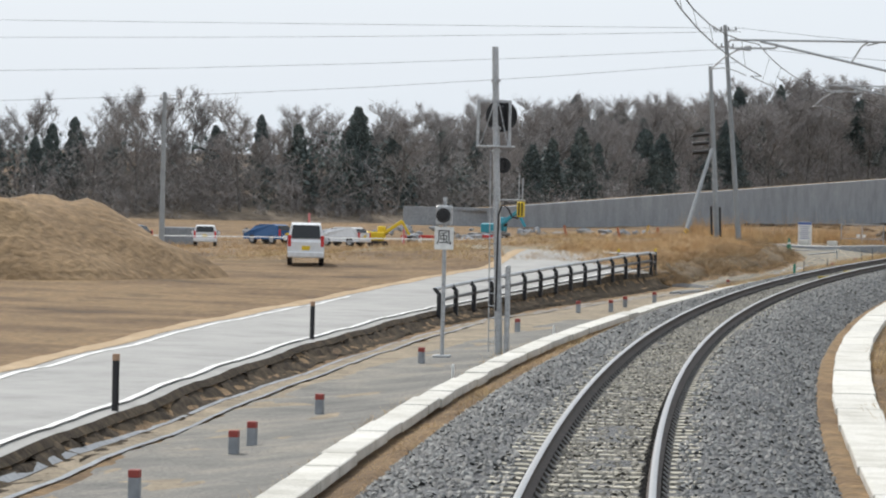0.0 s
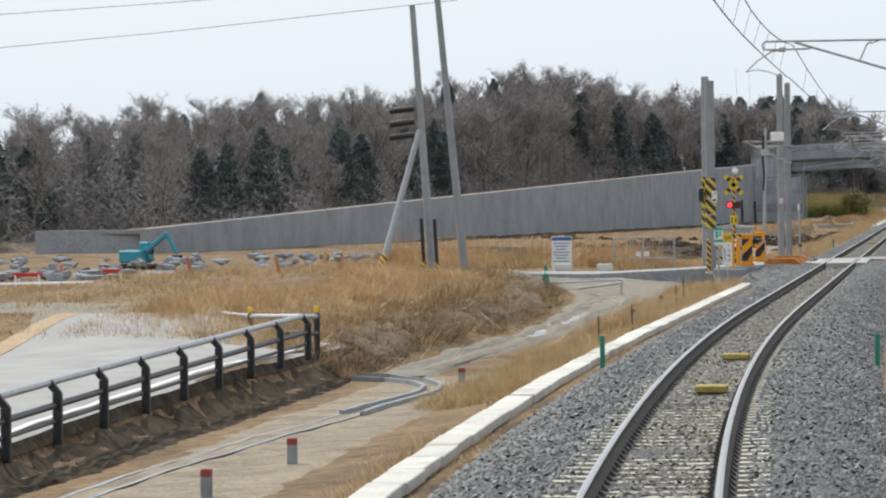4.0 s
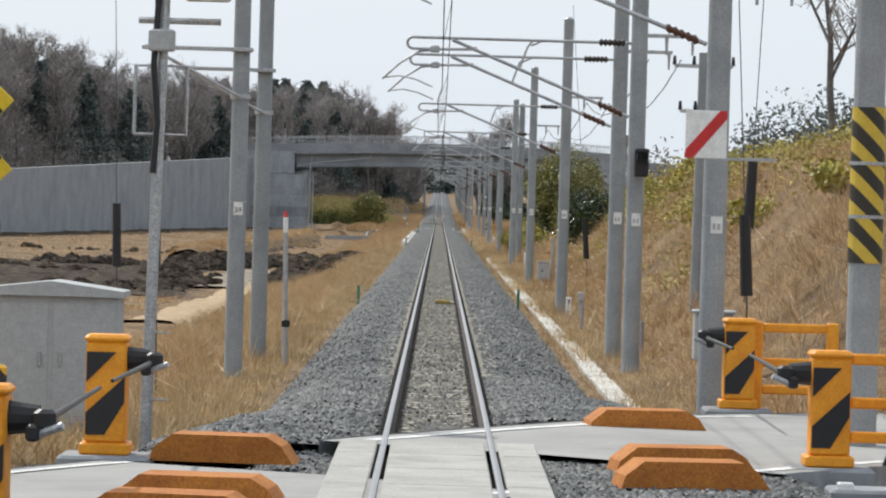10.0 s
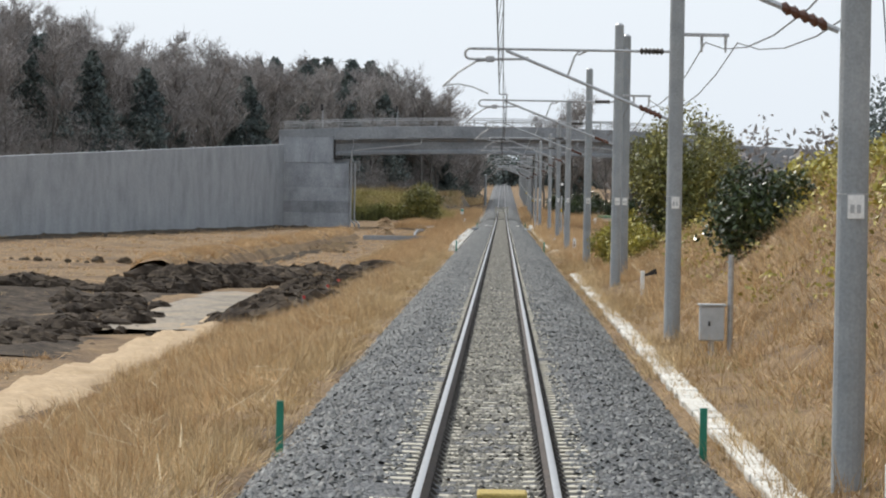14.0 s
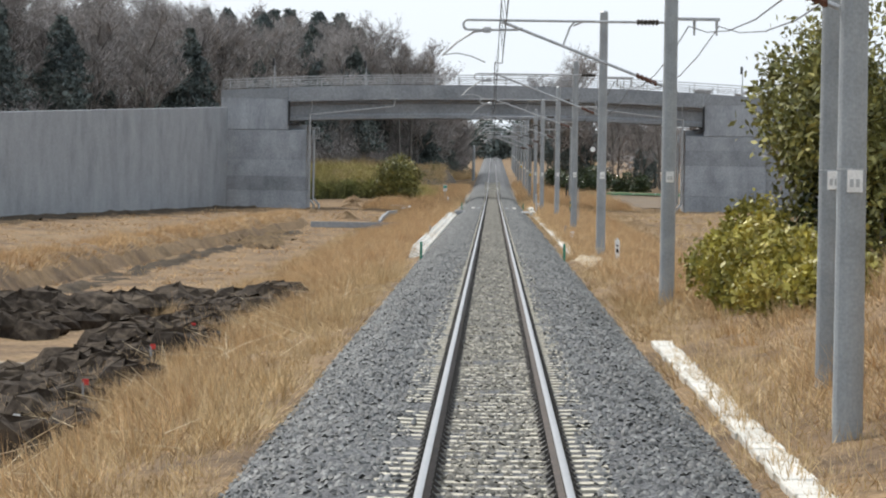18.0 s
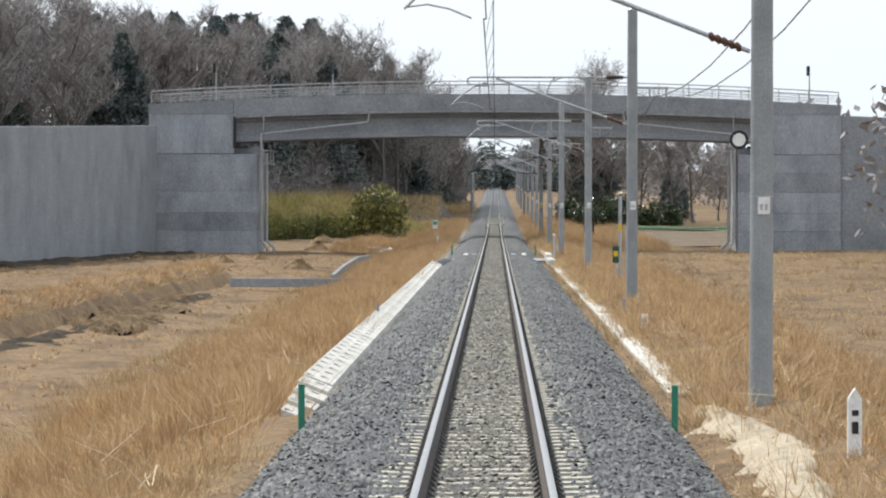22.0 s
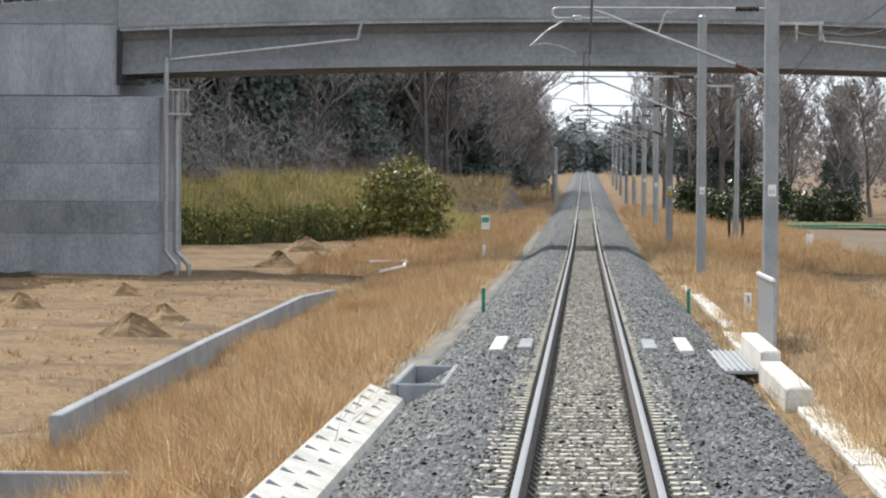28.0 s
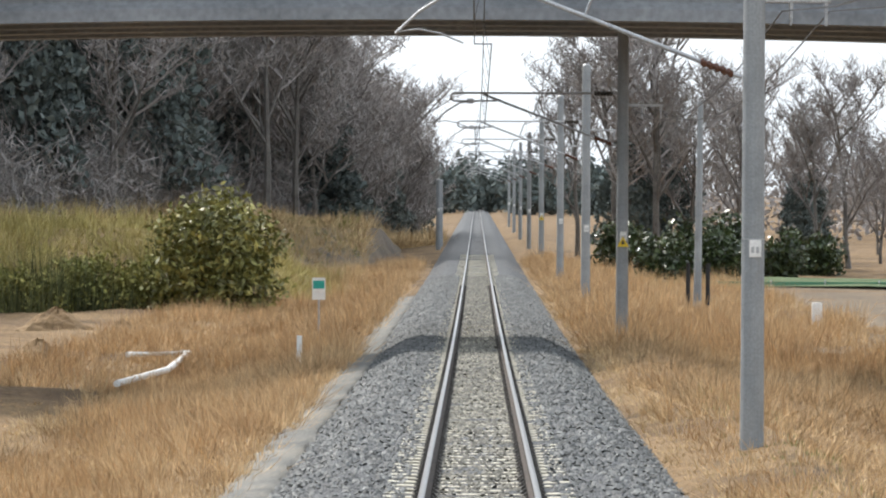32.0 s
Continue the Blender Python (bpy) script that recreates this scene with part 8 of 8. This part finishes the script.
for i in range(17):
    for j in range(8):
        slope_f.append((i * 9 + j, (i + 1) * 9 + j, (i + 1) * 9 + j + 1, i * 9 + j + 1))
tagged(new("grass_slope", fast_mesh("grass_slope", slope_v, slope_f, M_GROUND, True)), "brown earth slope behind the hedge", "slope", kind="structure")
for k, (x, y) in enumerate(((9.5, 606), (11.5, 612), (14, 614), (16.5, 618), (12.8, 606), (8.4, 628), (19, 622))):
    shrub(x, y, 1.8, 1.6, 3.6 + 0.5 * (k % 3), 90 + k, 2200, 0.18, M_EVERGREEN, "dark evergreen garden shrub beyond the overbridge", z=-1.0)
for k, (x, y, s, z) in enumerate(((8.8, 640, 1.2, 0.5), (11, 636, 1.25, 0.3), (13.5, 645, 1.15, 0.3), (16.5, 640, 0.95, 0.2), (20, 630, 1.1, 0.0), (23, 640, 1.05, 0), (10, 655, 1.2, 0.6), (27, 660, 0.9, 0), (6.9, 668, 1.15, 0.8), (31, 700, 0.9, 0), (24.5, 690, 0.9, 0), (18, 670, 1.0, 0))):
    tree("bare_tree", bare_kinds[k % 5], "tall leafless tree beyond the overbridge", "tree", Matrix.Translation((x, y, z - 0.6)) @ Matrix.Rotation(k * 1.3, 4, 'Z') @ Matrix.Scale(s, 4), "trees beyond the bridge")
for k, (x, y, s) in enumerate(((9.6, 645, 0.85), (12.2, 650, 0.8), (20.5, 650, 0.6), (22, 654, 0.55))):
    tree("cedar", cedar_kinds[k % 3], "dark conifer beyond the overbridge", "tree", Matrix.Translation((x, y, -0.3)) @ Matrix.Scale(s, 4), "trees beyond the bridge")

gs = drape("gravel_strip", 392, 560, lambda y: -3.35, lambda y: -2.35, M_GRAVEL, 0.03, step=0.8, cols=6, rough=0.012)
tagged(new("gravel_strip", gs), "grey gravel strip along the ballast's foot", "gravel", kind="structure")

# ---- small things along the line ----
for y in (-76, 86, 253, 425.4):
    for s in (-1, 1):
        p = at(s * 2.44, y, -0.62)
        t = thing("green_marker_post", "square dark green marker post at the ballast's foot", "marker post", Matrix.Translation(p), group="green marker posts")
        part("post", G().box(0, 0, 0.25, 0.085, 0.06, 0.7, bevel=0.01), M_GREEN, t)
        part("cap", G().box(0, 0, 0.61, 0.09, 0.065, 0.02, bevel=0.005), M_GREEN, t)
for x, y in ((0.17, -82.3), (0.13, -92.8), (0.12, 74)):
    b = thing("balise", "flat yellow-brown track transponder box between the rails", "transponder", Matrix.Translation(at(x, y, -0.17)), group="transponders")
    part("case", G().box(0, 0, 0.05, 0.42, 0.5, 0.09, bevel=0.015), mat("ochre_plastic", [(0.30, 0.22, 0.05), (0.42, 0.32, 0.10)], scale=5), b)
    part("bracket", G().box(0, 0, 0.0, 0.62, 0.12, 0.03), M_GALV, b)


def number_post(u, y, digit, label, h=0.5):
    p = on_land(u, y)
    t = thing("number_post", label, "marker post", Matrix.Translation(p), group="number posts")
    part("post", G().box(0, 0, h / 2 - 0.1, 0.16, 0.1, h + 0.2, bevel=0.015), M_WHITE, t)
    lettering(digit, 0.2, 0, -0.056, h - 0.15, M_DARK, t)
    return t


number_post(3.95, 7.0, "8", "short white post with a black figure")
number_post(4.35, -6.5, "6", "short white post with a black figure and a slanting arm", 0.95)
number_post(3.65, 76.5, "7", "short white post with a black figure")
number_post(3.57, 419, "3", "short white post with a black figure")
number_post(3.5, 290, "4", "short white post with a black figure", 0.3)
p = on_land(3.95, 75)
t = thing("terminal_post", "weathered concrete post with a grey terminal box", "marker post", Matrix.Translation(p))
part("post", G().box(0, 0, 0.2, 0.14, 0.14, 0.85, bevel=0.02), M_CONC_STAIN, t)
part("box", G().box(-0.02, -0.1, 0.52, 0.18, 0.1, 0.24, bevel=0.02), M_GREYBOX, t)
p = on_land(3.85, 110)
t = thing("track_cabinet", "small grey lineside cabinet beside a thin post", "cabinet", Matrix.Translation(p), group="lineside cabinets")
part("leg", G().box(0, 0.05, 0.15, 0.1, 0.1, 0.6), M_GALV, t)
part("body", G().box(0, 0, 0.62, 0.44, 0.3, 0.62, bevel=0.02), M_GREYBOX, t)
part("roof", G().box(0, 0, 0.95, 0.5, 0.36, 0.04, bevel=0.01), M_GREYBOX, t)
part("lock", G().box(-0.05, -0.16, 0.62, 0.04, 0.02, 0.08), M_DARK, t)
part("post", G().tube((0.33, 0, -0.1), (0.33, 0, 1.85), 0.05, n=10), M_GALV, t)
p = on_land(4.1, 150)
t = thing("gradient_post", "white gradient post with a dark slanting arm", "marker post", Matrix.Translation(p))
part("post", G().box(0, 0, 0.3, 0.12, 0.1, 0.8, bevel=0.015), M_WHITE, t)
part("arm", G().prism([(0.05, 0.55), (0.42, 0.62), (0.36, 0.78), (0.05, 0.6)], 'y', -0.06, -0.02), M_DARK, t)
for u, y, h in ((3.55, 64, 0.55), (4.1, 46.5, 0.7), (3.4, 301, 0.4), (-2.9, 300, 0.5)):
    p = on_land(u, y)
    solid("stake", G().tube((0, 0, -0.1), (0, 0, h), 0.035, n=8).tube((0, 0, h), (0, 0, h + 0.04), 0.04, 0.015, 8), M_CONC, "short grey stake in the grass", "stake", m=Matrix.Translation(p), group="stakes")
for x, y in ((-4.0, -48), (-3.9, -33), (-4.4, -22), (-4.05, -57)):
    p = Vector((float(axis_x(y)) + x, y, lg(float(axis_x(y)) + x, y)))
    solid("stake", G().tube((0, 0, -0.1), (0, 0, 0.75), 0.014, n=6).tube((0, 0, 0.75), (0, 0, 0.79), 0.02, 0.008, 6), M_DARK, "thin dark rod in the grass", "stake", m=Matrix.Translation(p), group="stakes")
ring = thing("round_mirror", "small round dark-rimmed disc on a mast", "disc", Matrix.Translation((3.42, 255.4, 3.25)))
part("rim", G().tube((0, -0.02, 0), (0, 0.03, 0), 0.13, n=20), M_DARK, ring)
part("face", G().tube((0, -0.03, 0), (0, -0.021, 0), 0.09, n=20), M_WHITE, ring)
part("arm", G().box(0.15, 0.03, 0, 0.2, 0.03, 0.03), M_GALV, ring)
for y in (505, 628):
    w = thing("warning_triangle", "small yellow warning triangle on a mast", "sign", Matrix.Translation((3.75, y - 0.2, 2.2 + float(axis_z(y)))), group="warning triangles")
    part("plate", G().prism([(-0.15, -0.12), (0.15, -0.12), (0, 0.15)], 'y', -0.02, 0.0), M_YELLOW, w)
    part("mark", G().prism([(-0.05, -0.06), (0.05, -0.06), (0, 0.06)], 'y', -0.026, -0.021), M_DARK, w)

# telephone box on a post, grey posts beside it
t = thing("lineside_telephone", "dark green telephone case with a yellow panel on a steel stand", "telephone box", Matrix.Translation((4.62, 346, lg(4.62, 346))))
part("stand", G().box(0, 0.05, 0.2, 0.06, 0.06, 1.2), M_GALV, t)
part("case", G().box(0, 0, 1.05, 0.24, 0.2, 0.62, bevel=0.02), plain("dark_green_case", (0.03, 0.07, 0.04)), t)
part("panel", G().box(0, -0.104, 1.08, 0.17, 0.01, 0.2), M_YELLOW, t)
t = thing("steel_post", "grey steel lineside post with a yellow plate", "post", Matrix.Translation((4.85, 348, lg(4.85, 348))))
part("post", G().tube((0, 0, -0.2), (0, 0, 3.3), 0.07, n=10), M_GALV, t)
part("plate", G().box(0, -0.08, 2.1, 0.12, 0.02, 0.26), M_YELLOW, t)
part("duct", G().tube((0.22, 0, 0.2), (0.2, 0, 2.2), 0.025, n=8), M_GALV, t)

# left concrete edge beams with notches, ditches and culvert ends
eb = thing("edge_beam", "white sloping concrete edge beam with drain notches painted as dark triangles", "edge beam", kind="structure")
beam = G().prism([(-0.42, -0.9), (0.22, -0.9), (0.06, -0.49), (-0.40, -0.31)], 'y', -0.795, 0.795).mesh("beam_block", M_CONC_LIGHT)
lie = lambda u: -0.31 - 0.391 * (u + 0.40)
# thin black triangles on the slope paint the shade inside the drain notches
notch_shade = G()
for u0, y0 in ((-0.37, -0.6), (-0.17, 0.1)):
    tri = [(u0, y0), (u0 + 0.13, y0 + 0.2), (u0, y0 + 0.4)]
    notch_shade.add([(u, y, lie(u) + 0.004) for u, y in tri] + [(u, y, lie(u) - 0.03) for u, y in tri], [(0, 1, 2), (0, 3, 4, 1), (1, 4, 5, 2), (2, 5, 3, 0)])
notch_shade = notch_shade.mesh("notches", M_DARK)
for k in range(90):
    y = 258 + 1.6 * k
    if y > 386:
        break
    o = new("beam_block", beam)
    sink = -0.02 - max(0.0, 0.22 - 0.04 * (y - 258))
    o.matrix_world = Matrix.Translation(at(-2.55, y, sink))
    o.parent = eb
    if y > 256:
        q = new("notches", notch_shade)
        q.matrix_world = Matrix.Translation(at(-2.55, y, sink))
        q.parent = eb
lw = thing("field_wall", "low pale concrete channel wall at the field's edge", "wall", kind="structure")
pts = [(-8.0, 392), (-8.6, 420), (-9.1, 456), (-8.6, 464)]
for p, q in zip(refine(pts, 6)[:-1], refine(pts, 6)[1:]):
    g = G()
    a, b = Vector((*p, 0)), Vector((*q, 0))
    d = (b - a).normalized()
    m = Matrix.Translation(((p[0] + q[0]) / 2, (p[1] + q[1]) / 2, -1.55)) @ Matrix.Rotation(math.atan2(-d.x, d.y), 4, 'Z')
    part("wall_block", G().box(0, 0, 0, 0.2, (b - a).length - 0.03, 0.9, bevel=0.02, m=m), M_CONC, lw)
part("cross_beam", G().box(-7.8, 380.3, -1.28, 9.0, 0.25, 0.4, bevel=0.02), M_CONC, lw)
part("catch_pit", G().box(-2.62, 389.3, -0.55, 0.1, 5.6, 0.5, bevel=0.02).box(-1.95, 389.3, -0.5, 0.1, 5.6, 0.4, bevel=0.02).box(-2.28, 392.05, -0.52, 0.57, 0.1, 0.42, bevel=0.02).box(-2.28, 386.55, -0.52, 0.57, 0.1, 0.42, bevel=0.02).box(-2.28, 389.3, -0.7, 0.6, 5.4, 0.1), M_CONC, lw)
part("white_post", G().box(-4.42, 500.4, -0.6, 0.13, 0.13, 1.1, bevel=0.01), M_WHITE, lw)
part("white_pipe", G().line([(-10.5, 520, -1.2), (-8.8, 522, -1.2), (-8.3, 508, -1.2), (-8.9, 500, -1.25)], 0.09, 8), M_WHITE, lw)
gr = thing("drain_cover", "ribbed grey steel drain cover in the ballast", "drain cover", Matrix.Translation(at(2.22, 396.5, -0.43)))
part("plate", G().box(0, 0, 0, 0.78, 7.0, 0.06, bevel=0.01), M_GALV, gr)
for k in range(8):
    part("rib", G().box(-0.33 + 0.094 * k, 0, 0.045, 0.03, 6.9, 0.03), M_GALV, gr)
for u in (-1.4, 1.55):
    solid("concrete_slab", G().box(0, 0, 0, 0.22, 5.0, 0.1, bevel=0.015), M_CONC_LIGHT, "pale concrete slab lying in the ballast", "slab", m=Matrix.Translation(at(u, 396, -0.165)), group="ballast slabs")
for u, sx in ((-0.95, 0.22), (0.98, 0.22)):
    solid("concrete_slab", G().box(0, 0, 0, sx, 3.4, 0.1, bevel=0.015), M_CONC, "pale concrete slab lying in the ballast", "slab", m=Matrix.Translation(at(u * 1.02, 396, -0.165)), group="ballast slabs")
kb = thing("kerb_wall", "white concrete kerb wall stepping beside the drain", "kerb", Matrix.Translation((0, 0, 0)))
part("block", G().box(2.80, 396.6, -0.42, 0.3, 7.4, 0.66, bevel=0.03), M_CONC_LIGHT, kb)
part("block", G().box(2.80, 389.0, -0.50, 0.36, 7.7, 0.5, bevel=0.03), M_CONC_LIGHT, kb)
part("side_slab", G().box(3.5, 392, -0.6, 1.0, 4, 0.2, bevel=0.02), M_CONC, kb)
pn = thing("steel_screen", "thin grey steel panel standing beside the kerb", "panel", Matrix.Translation((3.22, 403, -0.62)))
part("sheet", G().box(0, 0, 0.75, 0.05, 6.0, 1.35, bevel=0.01), M_GALV, pn)
part("edge", G().box(-0.03, 0, 1.43, 0.06, 6.0, 0.05), M_WHITE, pn)
s = post_sign(-5.05, 527, -0.9, 0.95, "small teal and white sign on a post in the grass", "sign")
part("panel", G().box(0, -0.04, 0.65, 0.42, 0.02, 0.7, bevel=0.005), M_WHITE, s)
part("band", G().box(0, -0.053, 0.78, 0.36, 0.006, 0.26), M_TEAL, s)
s.location.z += 0.05
# farther fields on the right
net = thing("green_net_fence", "long green net fence round a vegetable field", "fence", Matrix.Translation((0, 0, 0)))
part("net", G().box(22, 600, -0.5, 26, 0.06, 1.1), plain("green_net", (0.10, 0.24, 0.15), 0.8), net)
for k in range(10):
    part("post", G().box(9.5 + 2.75 * k, 599.9, -0.5, 0.07, 0.07, 1.3), M_GALV, net)
tf = drape("tilled_field", 520, 596, lambda y: 7.5, lambda y: 60, mat("tilled_soil", [(0.105, 0.078, 0.050), (0.175, 0.130, 0.085)], scale=0.5, rough=0.95, bump=0.6, bump_scale=5), 0.04, step=1.5, cols=14, rough=0.05)
tagged(new("tilled_field", tf), "bare brown tilled field", "field", kind="structure")
gf_ = drape("vegetable_field", 596, 612, lambda y: 7.5, lambda y: 60, mat("vegetable_rows", [(0.045, 0.085, 0.030), (0.110, 0.140, 0.060)], scale=0.6, rough=0.9, bump=0.6), 0.09, step=1, cols=14, rough=0.05)
tagged(new("vegetable_field", gf_), "dull green vegetable rows", "field", kind="structure")
util_pole(8.9, 560, 8.5, 0.1, "slim concrete utility pole beside the field", arms=False)
for dx in (-0.25, 0.25):
    g = thing("cable_guard", "black cable guard tube at a pole", "guy cover", Matrix.Translation((8.9 + dx * 1.6, 559.5, lg(8.9, 559.5))), group="cable guards")
    part("tube", G().tube((0, 0, 0.3), (0, 0, 2.0), 0.09, n=8), M_DARK, g)
solid("white_marker", G().box(0, 0, 0.4, 0.36, 0.3, 0.95, bevel=0.02), M_WHITE, "short white concrete marker in the grass", "marker stone", m=Matrix.Translation((12.4, 545, lg(12.4, 545))))
fm = thing("lattice_tower", "faint distant steel water tower", "tower", Matrix.Translation((62, 1250, 0)))
part("shaft", G().tube((0, 0, 0), (0, 0, 24), 1.2, 1.0, 10), M_CONC, fm)
part("bowl", G().tube((0, 0, 24), (0, 0, 28), 1.2, 3.0, 14), M_CONC, fm)

# pole with crossarms on the hillside
util_pole(5.73, 54.5, 5.6, 0.0, "concrete utility pole with crossarms on the hillside")
# darker patch in the field by the overbridge
hol = drape("dark_patch", 326, 372, lerp_pts((326, -12.2), (336, -16), (372, -22)), lerp_pts((326, -11.6), (350, -11.8), (372, -13.4)), mat("dark_brown_soil", [(0.075, 0.052, 0.032), (0.13, 0.092, 0.055), (0.20, 0.145, 0.085)], scale=0.9, rough=1.0, bump=0.9, bump_scale=4, fine=0.5, bump_dist=0.15, spec=0.05), 0.05, step=0.7, cols=13, rough=0.12)
tagged(new("dark_patch", hol), "dark brown patch with clods in the field", "hollow", kind="structure")

# white post and worn sandy patch beside the track
PX, PY = 3.95, 244.2
wp = thing("kilometre_post", "white post with a short dark bar mark beside the track", "marker post", Matrix.Translation((PX, PY, lg(PX, PY))), group="number posts")
part("post", G().box(0, 0, 0.25, 0.15, 0.12, 0.75, bevel=0.015), M_WHITE, wp)
part("tip", G().prism([(-0.07, 0.62), (0.07, 0.62), (0.0, 0.72)], 'y', -0.06, 0.06), M_WHITE, wp)
part("mark", G().box(0, -0.064, 0.3, 0.07, 0.008, 0.13).box(0, -0.064, 0.46, 0.07, 0.008, 0.06), M_DARK, wp)
sps = drape("sandy_patch", 238, 256, lerp_pts((238, 2.75), (256, 2.85)), lerp_pts((238, 3.3), (247, 3.75), (256, 3.2)), mat("trodden_pale_sand", [(0.30, 0.25, 0.18), (0.42, 0.35, 0.25), (0.5, 0.43, 0.32)], scale=1.4, rough=0.95, bump=0.6, bump_scale=12, fine=0.3, bump_dist=0.03), 0.09, step=0.6, cols=6, rough=0.02)
tagged(new("sandy_patch", sps), "pale trodden sandy patch beside the ballast", "path", kind="structure")
